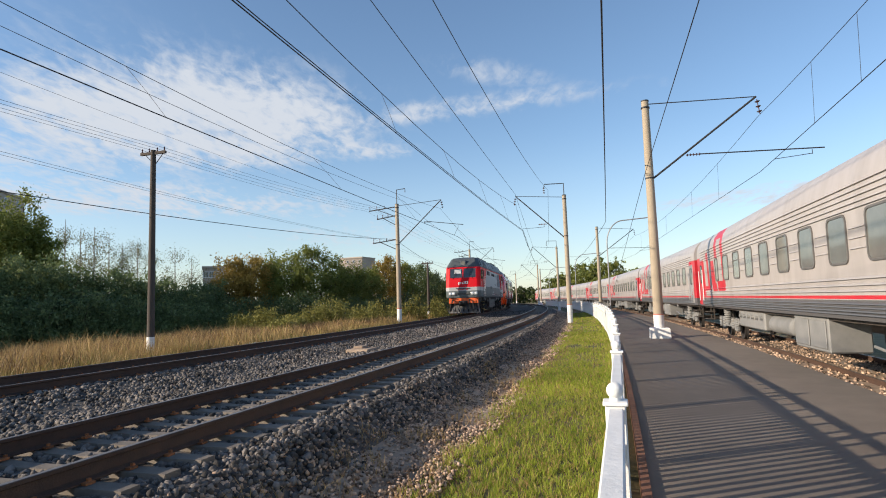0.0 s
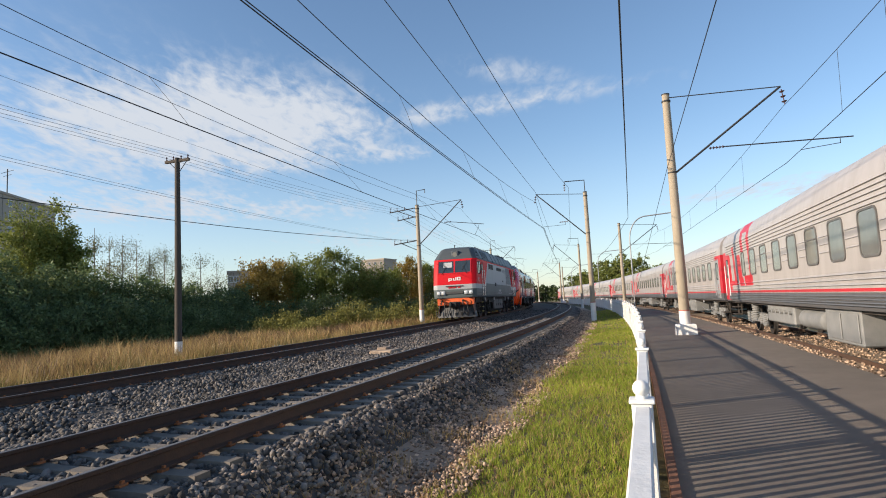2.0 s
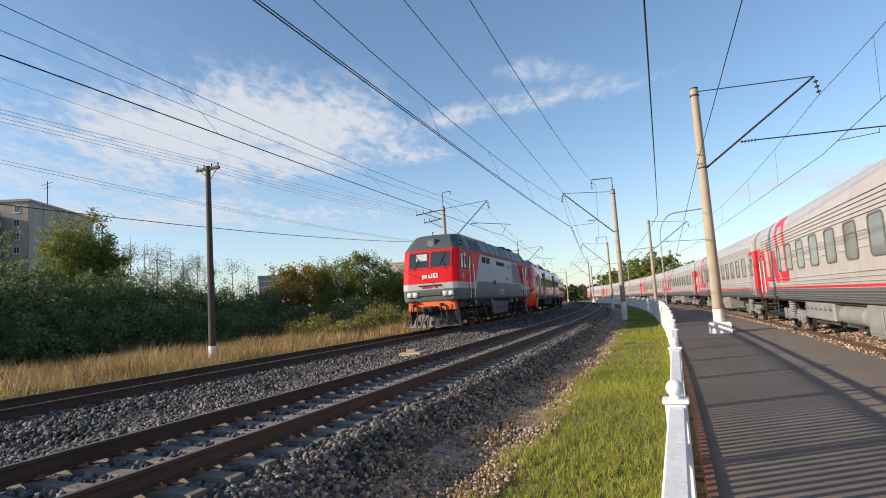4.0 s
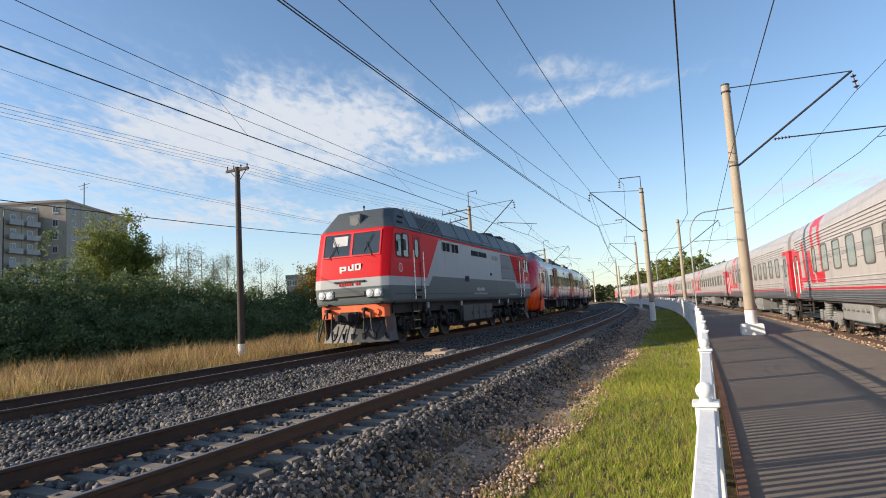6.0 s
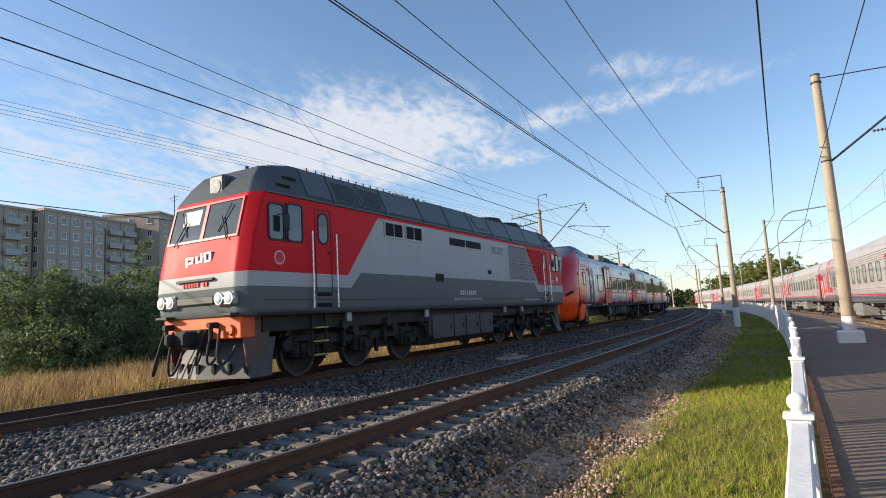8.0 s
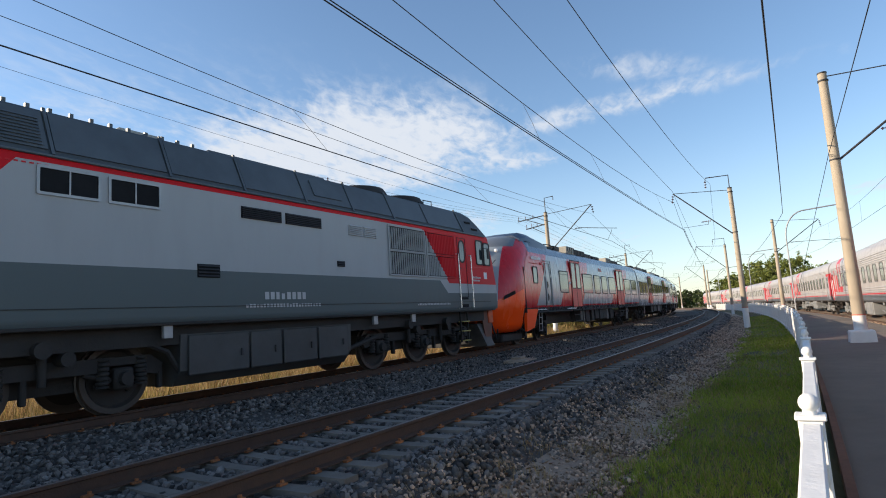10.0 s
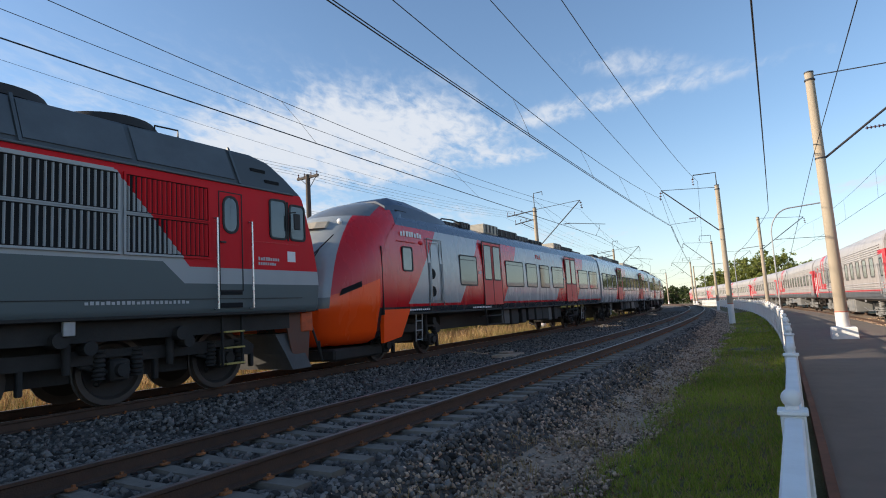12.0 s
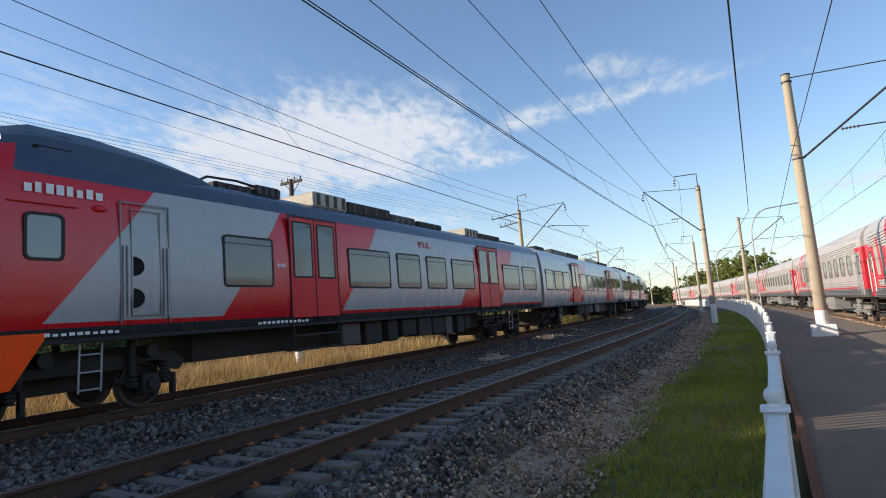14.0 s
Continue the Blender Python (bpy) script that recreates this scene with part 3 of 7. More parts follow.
# curved lamp posts
for s, top in ((60.4, 8.2), (106, 8.2), (150, 8.2)):
    root = thing("street_lamp", "thin grey lamp post with an arched neck on the platform", "lamp post", frame_at(s, 7.2, Z_PLAT), group="lamp posts")
    bm = bmesh.new()
    h = top - Z_PLAT
    pipe(bm, [(0, 0, 0), (0, 0, h * 0.82)] + [(1.7 * (1 - math.cos(q)), 0, h * 0.82 + 2.3 * math.sin(q)) for q in np.linspace(0.15, 1.45, 8)] + [(4.1, 0, h * 0.82 + 2.45)], 0.06, 8)
    part("post", bm, M_GREYSTEEL, root, smooth=True)
    bm = bmesh.new()
    ball(bm, (4.45, 0, h * 0.82 + 2.45), 0.22, 10, (1.8, 0.7, 0.45))
    part("lamp_head", bm, M_GREYSTEEL, root, smooth=True)
# a small lamp mast behind the coaches
root = thing("lamp_mast", "short concrete lamp mast showing above the coach roofs", "lamp post", frame_at(33, 17.5, -1.0))
bm = bmesh.new(); rod(bm, (0, 0, 0), (0, 0, 7.9), 0.15, 0.11, 12); part("post", bm, M_CONCRETE, root, smooth=True)
bm = bmesh.new(); rod(bm, (0, 0, 7.6), (-0.95, 0, 7.85), 0.03); box(bm, -1.25, -0.85, -0.1, 0.1, 7.82, 7.93, 0.02); part("lamp_head", bm, M_GREYSTEEL, root)

# overhead lines: straight from mast to mast
SB = [-53, -6, 45.5, 92, 139, 186]
SA = [-68, -22, 25.45, 71.8, 118, 165, 212]
wire_sets = [
    ("contact_wire", "contact wire over the far track", [at(s, -5.6, 6.48) for s in SB], 0.016, 0.06),
    ("feeder_wire", "feeder wire on the brackets of the masts beyond the far track", [at(s, -10.15, 9.75) for s in SB], 0.010, 0.60),
    ("messenger_wire", "messenger wire over the far track", [at(s, -7.0, 8.9) for s in SB], 0.010, 0.90),
    ("contact_wire", "contact wire over the near track", [at(s, -0.3, 6.66) for s in SB], 0.014, 0.25),
    ("contact_wire", "second contact wire over the near track", [at(s, -0.26, 6.69) for s in SB], 0.012, 0.25),
    ("messenger_wire", "messenger wire over the near track", [at(s, -0.78, 8.82) for s in SB], 0.012, 1.08),
    ("feeder_wire", "slanting feeder wire held by the bracket tips", [at(-53, 0.5, 9.7), at(-6, 0.13, 9.72), at(45.5, -0.78, 9.65), at(92, -0.6, 9.5), at(139, -0.6, 9.5)], 0.013, 0.10),
    ("feeder_wire", "feeder wire along the mast tops", [at(s, 1.82, 9.78) for s in SB], 0.012, 1.10),
    ("contact_wire", "contact wire over the side track", [at(s, SIDE + 0.45, 6.12) for s in SA], 0.012, 0.0),
    ("messenger_wire", "messenger wire over the side track", [at(s, SIDE + 0.5, 8.4) for s in SA], 0.010, 0.85),
    ("feeder_wire", "thin feeder wire held on the platform masts", [at(-68, 8.4, 7.4), at(-22, 8.4, 7.4), at(25.45, 7.0, 6.42)], 0.012, 0.1),
    ("guy_wire", "slanting wire from the platform mast down to the lamp post", [at(25.45, 7.0, 6.42), at(60.2, 7.2, 0.6)], 0.012, 0.0),
]
drops = []
for name, label, pts, r, sag in wire_sets:
    ob, line = wire_run(name, label, pts, r, sag)
    drops.append(line)
# droppers between the carrying wires and the contact wires
for up_i, low_i, s_list in ((2, 0, (2, 13.4, 23, 33, 52, 62, 72)), (5, 3, (4, 14.5, 22, 30, 38, 54, 64)), (9, 8, (8, 15, 20, 31, 38, 47, 58, 66))):
    def z_near(line, s):
        best = min(line, key=lambda q: abs((math.atan2(q.y - CY, q.x - CX) - A0) * RN - s))
        return best
    for s in s_list:
        a, b = z_near(drops[up_i], s), z_near(drops[low_i], s)
        wire_run("dropper", "thin dropper between carrying wire and contact wire", [a, a.lerp(b, 0.5) + Vector((0.02, 0.02, 0)), b], 0.006, 0.0, 2)
# the twisted cable along the platform and telegraph wires
wire_run("twisted_cable", "thick black twisted lamp cable over the platform", [at(60.4, 7.2, 8.9), Vector((-2.5, -9.5, 8.0))], 0.024, 1.0, 40)
wire_run("twisted_cable", "thick black twisted lamp cable over the platform", [at(60.4, 7.2, 8.9), at(106, 7.2, 8.0)], 0.022, 0.6, 20)
for dx, dz in ((-0.55, 0.0), (-0.2, 0.0), (0.2, 0.0), (0.55, 0.0)):
    wire_run("telegraph_wire", "thin telegraph wire on the line poles", [at(-22, -12.8 + dx, 7.95 + dz), at(19.3, -12.8 + dx, 7.95 + dz), at(46, -12.6 + dx * 2, 9.2), at(93, -12.6 + dx * 2, 9.2), at(140, -12.6 + dx * 2, 9.2)], 0.006, 0.25)
for o, z in ((-13.1, 6.9), (-12.4, 6.8), (-13.3, 9.7)):
    wire_run("telegraph_wire", "thin telegraph wire on the catenary masts", [at(-3, o, z), at(46, o, z - 0.1), at(93, o, z), at(140, o, z)], 0.006, 0.5)
wire_run("service_cable", "black cable hanging low behind the poles", [at(-20, -14.5, 6.3), at(46, -11.1, 6.6), at(93, -11.1, 6.6)], 0.016, 1.2)


# ---- painted vehicle bodies ----
def livery(name, base, layers, rough=0.42, coat=0.0, dirt=0.08, y0=0.0, spec=0.28):
    """Paint fields on a vehicle: each layer is a colour and a convex field of (along, up) corners."""
    m = bpy.data.materials.new(name)
    m.use_nodes = True
    nd, lk = m.node_tree.nodes, m.node_tree.links
    b = nd["Principled BSDF"]
    b.inputs["Roughness"].default_value = rough
    b.inputs["Coat Weight"].default_value, b.inputs["Coat Roughness"].default_value = coat, 0.12
    b.inputs["Specular IOR Level"].default_value = spec
    tc = nd.new("ShaderNodeTexCoord")
    pos = tc.outputs["Object"]
    col = None
    prev = nd.new("ShaderNodeRGB")
    prev.outputs[0].default_value = (*base, 1)
    col = prev.outputs[0]
    for colour, field in layers:
        pts = [(u - y0, z) for u, z in field]
        area = sum(a[0] * q[1] - q[0] * a[1] for a, q in zip(pts, pts[1:] + pts[:1]))
        if area < 0:
            pts = pts[::-1]
        mask = None
        for a, q in zip(pts, pts[1:] + pts[:1]):
            ny, nz = -(q[1] - a[1]), q[0] - a[0]
            dot = nd.new("ShaderNodeVectorMath"); dot.operation = "DOT_PRODUCT"
            dot.inputs[1].default_value = (0, ny, nz)
            lk.new(pos, dot.inputs[0])
            gt = nd.new("ShaderNodeMath"); gt.operation = "GREATER_THAN"
            gt.inputs[1].default_value = ny * a[0] + nz * a[1]
            lk.new(dot.outputs["Value"], gt.inputs[0])
            if mask is None:
                mask = gt.outputs[0]
            else:
                mu = nd.new("ShaderNodeMath"); mu.operation = "MULTIPLY"
                lk.new(mask, mu.inputs[0]); lk.new(gt.outputs[0], mu.inputs[1])
                mask = mu.outputs[0]
        mx = nd.new("ShaderNodeMix"); mx.data_type = "RGBA"
        lk.new(mask, mx.inputs["Factor"]); lk.new(col, mx.inputs["A"])
        mx.inputs["B"].default_value = (*colour, 1)
        col = mx.outputs["Result"]
    # travel dust and streaks
    n = nd.new("ShaderNodeTexNoise"); n.inputs["Scale"].default_value, n.inputs["Detail"].default_value = 1.6, 7
    mp = nd.new("ShaderNodeMapping"); mp.inputs["Scale"].default_value = (1, 1.6, 0.35)
    lk.new(pos, mp.inputs["Vector"]); lk.new(mp.outputs[0], n.inputs["Vector"])
    r = nd.new("ShaderNodeMapRange")
    r.inputs["From Min"].default_value, r.inputs["From Max"].default_value = 0.42, 0.75
    r.inputs["To Max"].default_value = dirt
    lk.new(n.outputs["Fac"], r.inputs["Value"])
    mx = nd.new("ShaderNodeMix"); mx.data_type = "RGBA"
    mx.inputs["B"].default_value = (0.13, 0.115, 0.10, 1)
    lk.new(r.outputs[0], mx.inputs["Factor"]); lk.new(col, mx.inputs["A"])
    lk.new(mx.outputs["Result"], b.inputs["Base Color"])
    rr = nd.new("ShaderNodeMapRange")
    rr.inputs["To Min"].default_value, rr.inputs["To Max"].default_value = rough - 0.08, rough + 0.14
    lk.new(n.outputs["Fac"], rr.inputs["Value"]); lk.new(rr.outputs[0], b.inputs["Roughness"])
    wv = nd.new("ShaderNodeTexNoise"); wv.inputs["Scale"].default_value = 0.9
    lk.new(pos, wv.inputs["Vector"])
    bp = nd.new("ShaderNodeBump"); bp.inputs["Strength"].default_value, bp.inputs["Distance"].default_value = 0.15, 0.03
    lk.new(wv.outputs["Fac"], bp.inputs["Height"]); lk.new(bp.outputs[0], b.inputs["Normal"])
    return m


RED, ORANGE = (0.56, 0.006, 0.014), (1.0, 0.085, 0.005)
LIGHT, SLATE, ROOF = (0.36, 0.375, 0.385), (0.105, 0.128, 0.132), (0.072, 0.086, 0.098)
LC = 10.3     # the locomotive's middle, from its front
M_LOCO = livery("locomotive_paint", LIGHT, [
    (SLATE, [(-2, 1.0), (23, 1.0), (23, 2.1), (-2, 2.1)]),
    (SLATE, [(3.45, 2.09), (17.0, 2.09), (16.55, 2.5), (3.9, 2.5)]),
    (RED, [(-2, 2.42), (3.35, 2.42), (4.85, 4.2), (-2, 4.2)]),
    (RED, [(17.1, 2.42), (23, 2.42), (23, 4.2), (15.55, 4.2)]),
    (RED, [(-2, 4.08), (23, 4.08), (23, 4.2), (-2, 4.2)]),
    (ROOF, [(-2, 4.195), (23, 4.195), (23, 6), (-2, 6)]),
], 0.5, y0=LC, spec=0.16)
M_ROOFGREY = material("roof_paint", ROOF, 0.5, vary=0.25, scale=2, bump=0.1)
M_REDPAINT = material("red_paint", RED, 0.42, vary=0.12, scale=3, coat=0.05, spec=0.3)
M_ORANGE = material("orange_paint", ORANGE, 0.5, vary=0.05, scale=3, spec=0.2)
M_ORANGEDULL = material("orange_beam_paint", (0.62, 0.10, 0.02), 0.6, vary=0.35, scale=5)
M_GLASS = glass_dark("window_glass")
# paler base than the other window glass
M_GLASS_PALE = glass_dark("pale_glass", (0.16, 0.17, 0.16), 0.06)
M_RUBBER = material("rubber_seal", (0.015, 0.015, 0.016), 0.7, vary=0.2)
M_UNDER = material("underframe_grime", (0.011, 0.011, 0.011), 0.8, second=(0.032, 0.029, 0.027), scale=4, bump=0.3, bump_scale=20)
M_TANK = material("tank_paint", (0.045, 0.048, 0.050), 0.6, vary=0.3, scale=2.5, bump=0.1)
M_WHEEL = material("wheel_steel", (0.022, 0.020, 0.019), 0.65, 0.2, 0.3, 6)
M_TREAD = material("wheel_tread", (0.07, 0.064, 0.06), 0.5, 0.5, 0.15, 6)
M_CHROME = material("bright_steel", (0.62, 0.63, 0.64), 0.28, 0.85, 0.1, 6)
M_LAMPGLASS = material("lamp_glass", (0.75, 0.76, 0.76), 0.12, 0.2, 0.1, 8, coat=1.0)
M_DULLGLASS = material("dull_lamp_glass", (0.16, 0.15, 0.13), 0.15, 0.0, 0.2, 8, coat=0.6)
M_LETTER = material("white_marking", (0.72, 0.72, 0.72), 0.55, vary=0.1)
M_LETTERGREY = material("grey_marking", (0.42, 0.43, 0.44), 0.55, vary=0.1)
# near-black; also stands in for the shade inside unmodelled recesses
M_GRILLE = material("grille_dark", (0.012, 0.013, 0.015), 0.85, vary=0.3, spec=0.2)
M_YELLOWBAR = material("step_edge", (0.42, 0.33, 0.10), 0.7, vary=0.3)
M_PLOW = material("plough_grey", (0.055, 0.056, 0.058), 0.6, vary=0.35, scale=4)
M_BEIGE = material("beige_casing", (0.36, 0.33, 0.27), 0.6, vary=0.2)


def framed_window(root, x, u, z, w, h, pane=None, frame=None, r=0.09, depth=0.02, name="window"):
    """A rounded window on a side wall at x, with a rubber frame and its pane as parts."""
    sg = 1 if x > 0 else -1
    def outline(ww, hh, rr):
        pts = []
        for cx, cz, a0 in ((ww - rr, hh - rr, 0), (-ww + rr, hh - rr, 90), (-ww + rr, -hh + rr, 180), (ww - rr, -hh + rr, 270)):
            for k in range(4):
                a = radians(a0 + 30 * k)
                pts.append((u + cx + rr * math.cos(a), z + cz + rr * math.sin(a)))
        return pts
    bm = bmesh.new()
    out, inn = outline(w / 2, h / 2, r), outline(w / 2 - 0.045, h / 2 - 0.045, max(0.02, r - 0.03))
    n = len(out)
    loops = [[bm.verts.new((x - sg * 0.03, *p)) for p in out], [bm.verts.new((x + sg * depth, *p)) for p in out],
             [bm.verts.new((x + sg * depth, *p)) for p in inn], [bm.verts.new((x - sg * 0.03, *p)) for p in inn]]
    for a, b in zip(loops, loops[1:]):
        for i in range(n):
            j = (i + 1) % n
            bm.faces.new((a[i], a[j], b[j], b[i]))
    bmesh.ops.recalc_face_normals(bm, faces=bm.faces[:])
    ob = part(name, bm, frame or M_RUBBER, root)
    bm = bmesh.new()
    a = [bm.verts.new((x + sg * 0.006, *p)) for p in inn]
    b = [bm.verts.new((x - sg * 0.02, *p)) for p in inn]
    bm.faces.new(a); bm.faces.new(b[::-1])
    for i in range(n):
        j = (i + 1) % n
        bm.faces.new((a[i], b[i], b[j], a[j]))
    bmesh.ops.recalc_face_normals(bm, faces=bm.faces[:])
    part("pane", bm, pane or M_GLASS, ob)
    return ob


def bars(root, x, u, z, width, height, n, mat, name="marking"):
    """Writing too small to read, as a row of plain bars."""
    sg = 1 if x > 0 else -1
    bm = bmesh.new()
    rnd = random.Random(int(abs(u * 100 + z * 10)))
    step = width / n
    for i in range(n):
        a = u + i * step
        box(bm, x, x + sg * 0.004, a, a + step * rnd.uniform(0.55, 0.75), z, z + height * rnd.choice((1, 1, 0.8)))
    return part(name, bm, mat, root)


def logo(root, pts_list, mat, name="emblem"):
    bm = bmesh.new()
    for a, b in pts_list:
        box(bm, *[v for pair in zip(a, b) for v in pair])
    return part(name, bm, mat, root)


def wheel_mesh(r):
    bm = bmesh.new()
    for sg in (-1, 1):
        n = 28
        prof = [(0.70, 0.10), (0.70, r * 0.72), (0.735, r * 0.80), (0.735, r + 0.028), (0.765, r + 0.028), (0.775, r), (0.865, r - 0.006), (0.868, r * 0.84), (0.80, r * 0.76), (0.79, r * 0.34), (0.86, r * 0.27), (0.86, 0.0)]
        rings = [[(sg * px, pr * math.cos(math.tau * k / n), pr * math.sin(math.tau * k / n)) for k in range(n)] for px, pr in prof[:-1]]
        fs = loft(bm, rings, True, True)
        for f in fs:
            c = f.calc_center_median()
            if math.hypot(c.y, c.z) > r * 0.78:
                f.material_index = 1
        # plates bolted to the disc show the turning
        for k in range(3):
            a = math.tau * k / 3
            ball(bm, (sg * 0.80, r * 0.52 * math.cos(a), r * 0.52 * math.sin(a)), r * 0.085, 6)
    rod(bm, (-0.8, 0, 0), (0.8, 0, 0), 0.09, 0.09, 10)
    me = mesh_of(bm, [M_WHEEL, M_TREAD], True, "wheelset")
    return me


WHEELS = []      # turning wheelsets: object, place on the vehicle, radius


def bogie(root, y, axles, r, wheel_me, half=1.02, top=1.15, front=-1):
    """Frame, springs, axle boxes and wheelsets of one bogie."""
    lo, hi = min(axles) - 0.75, max(axles) + 0.75
    bg = new("bogie"); bg.parent = root
    for sg in (-1, 1):
        bm = bmesh.new()
        x = sg * half
        pts = []
        prof = [(lo, 0.80), (lo + 0.25, 0.98), (hi - 0.25, 0.98), (hi, 0.80), (hi - 0.12, 0.62), (hi - 0.5, 0.70)]
        for a in reversed(axles):
            prof += [(a + 0.34, 0.74), (a + 0.22, 0.84), (a - 0.22, 0.84), (a - 0.34, 0.74)]
        prof += [(lo + 0.5, 0.70), (lo + 0.12, 0.62)]
        loft(bm, [[(x - 0.07, py, pz) for py, pz in prof], [(x + 0.07, py, pz) for py, pz in prof]])
        part("side_frame", bm, M_UNDER, bg)
        for a in axles:
            bm = bmesh.new()
            box(bm, x - 0.12, x + 0.15, a - 0.17, a + 0.17, r - 0.19, r + 0.19, 0.04)
            rod(bm, (x + sg * 0.10, a, r), (x + sg * 0.24, a, r), 0.13, 0.11, 14)
            rod(bm, (x, a - 0.17, r - 0.02), (x, a - 0.62, r + 0.12), 0.045, 0.045, 8)
            part("axle_box", bm, M_UNDER, bg, smooth=True)
            for dy in (-0.33, 0.33):
                bm = bmesh.new()
                coil(bm, x + sg * 0.05, a + dy, 0.48 if r > 0.55 else 0.40, 0.95 if r > 0.55 else 0.82, 0.105, 6)
                part("spring", bm, M_UNDER, bg, smooth=True)
            bm = bmesh.new()
            box(bm, x - 0.06, x + 0.06, a + (r + 0.05), a + (r + 0.14), r - 0.25, r + 0.15, 0.02)
            part("brake_block", bm, M_UNDER, bg)
        for yy in ((lo + hi) / 2 + 0.9, (lo + hi) / 2 - 0.9):
            bm = bmesh.new()
            rod(bm, (x + sg * 0.16, yy, 0.62), (x + sg * 0.16, yy, 1.25), 0.06, 0.075, 10)
            rod(bm, (x + sg * 0.05, yy + 0.3, 1.02), (x + sg * 0.34, yy + 0.3, 1.02), 0.115, 0.115, 14)
            part("damper", bm, M_UNDER, bg, smooth=True)
    bm = bmesh.new()
    for yy in (lo + 0.3, (lo + hi) / 2, hi - 0.3):
        box(bm, -half, half, yy - 0.12, yy + 0.12, 0.72, 0.95)
    box(bm, -0.72, 0.72, lo + 0.3, hi - 0.3, 0.45, 1.12)
    part("cross_beam", bm, M_UNDER, bg)
    for a in axles:
        ob = part("wheelset", wheel_me, None, bg)
        ob.location = (0, a, r)
        WHEELS.append((ob, a, r))


# ---- the diesel locomotive ----
def locomotive():
    root = thing("locomotive", "red and grey diesel locomotive rolling on the far track", "locomotive")
    # faceted body shell: level, half width, setback of the end, chamfer
    lev = [(1.48, 1.46, 0.10, 0.10), (1.60, 1.52, 0.06, 0.12), (2.10, 1.53, 0.0, 0.13), (2.42, 1.53, 0.02, 0.14), (3.22, 1.53, 0.16, 0.16), (4.12, 1.53, 0.40, 0.20), (4.20, 1.53, 0.44, 0.22), (4.62, 1.34, 0.70, 0.30), (4.94, 1.20, 0.98, 0.42), (5.07, 1.10, 1.50, 0.30), (5.14, 0.0, 1.9, 0.0)]
    bm = bmesh.new()
    grid = []
    for z, w, set_, ch in lev:
        row = []
        for x, s in ((-w, set_ + ch), (-0.80 * w, set_), (0.80 * w, set_), (w, set_ + ch)):
            row.append(bm.verts.new((x, s - LC, z)))
        for x, s in ((w, set_ + ch), (0.80 * w, set_), (-0.80 * w, set_), (-w, set_ + ch)):
            row.append(bm.verts.new((x, LC + 0.1 - s, z)))
        grid.append(row)
    for a, b in zip(grid, grid[1:]):
        for i in range(8):
            j = (i + 1) % 8
            bm.faces.new((a[i], a[j], b[j], b[i]))
    bm.faces.new(grid[0][::-1])
    bm.faces.new(grid[-1])
    bmesh.ops.remove_doubles(bm, verts=bm.verts[:], dist=0.001)
    bmesh.ops.recalc_face_normals(bm, faces=bm.faces[:])
    es = [e for e in bm.edges if len(e.link_faces) == 2 and e.calc_face_angle(0) > 0.15]
    bmesh.ops.bevel(bm, geom=es, offset=0.045, segments=3, affect="EDGES", profile=0.6)
    part("body", bm, M_LOCO, root, smooth=True)
    # bottom flange and seam lines along the side
    for sg in (-1, 1):
        bm = bmesh.new(); box(bm, sg * 1.50, sg * 1.545, -9.9, 9.8, 1.47, 1.53, 0.01); part("sill", bm, M_UNDER, root)
        bm = bmesh.new(); box(bm, sg * 1.53, sg * 1.537, -9.8, 9.7, 1.795, 1.807); part("seam", bm, M_RUBBER, root)
        bm = bmesh.new(); box(bm, sg * 1.52, sg * 1.575, -9.6, 9.5, 4.17, 4.215, 0.012); part("rain_gutter", bm, M_ROOFGREY, root)
        X = sg * 1.532
        # engine-room windows and vents
        for u0, u1 in ((5.02, 5.98), (6.1, 7.05)):
            ob = framed_window(root, X, (u0 + u1) / 2 - LC, 3.80, u1 - u0, 0.47, M_GRILLE, M_GREYSTEEL, 0.03, 0.025, "side_window")
            bm = bmesh.new(); box(bm, X, X + sg * 0.02, (u0 + u1) / 2 - LC - 0.012, (u0 + u1) / 2 - LC + 0.012, 3.59, 4.02); part("mullion", bm, M_GREYSTEEL, ob)
        for u0, u1, z0, z1, mat, k in ((8.83, 9.93, 3.64, 3.89, M_GRILLE, 6), (10.05, 11.2, 3.64, 3.89, M_GRILLE, 6), (12.2, 12.75, 3.58, 3.86, M_LIGHTP, 6), (12.8, 13.35, 3.58, 3.86, M_LIGHTP, 6), (7.78, 8.28, 2.36, 2.62, M_GRILLE, 4), (11.72, 12.0, 2.74, 2.88, M_GRILLE, 3)):
            bm = bmesh.new()
            box(bm, X - sg * 0.01, X + sg * 0.012, u0 - LC, u1 - LC, z0, z1)
            ob = part("vent", bm, mat, root)
            for i in range(k):
                zz = z0 + (z1 - z0) * (i + 0.5) / k
                b2 = bmesh.new()
                loft(b2, [[(X + sg * 0.012, yy, zz + 0.018), (X + sg * 0.035, yy, zz - 0.012), (X + sg * 0.03, yy, zz - 0.02), (X + sg * 0.012, yy, zz)] for yy in (u0 - LC + 0.02, u1 - LC - 0.02)])
                part("slat", b2, M_DARKSTEEL if mat is M_GRILLE else M_LIGHTP, ob)
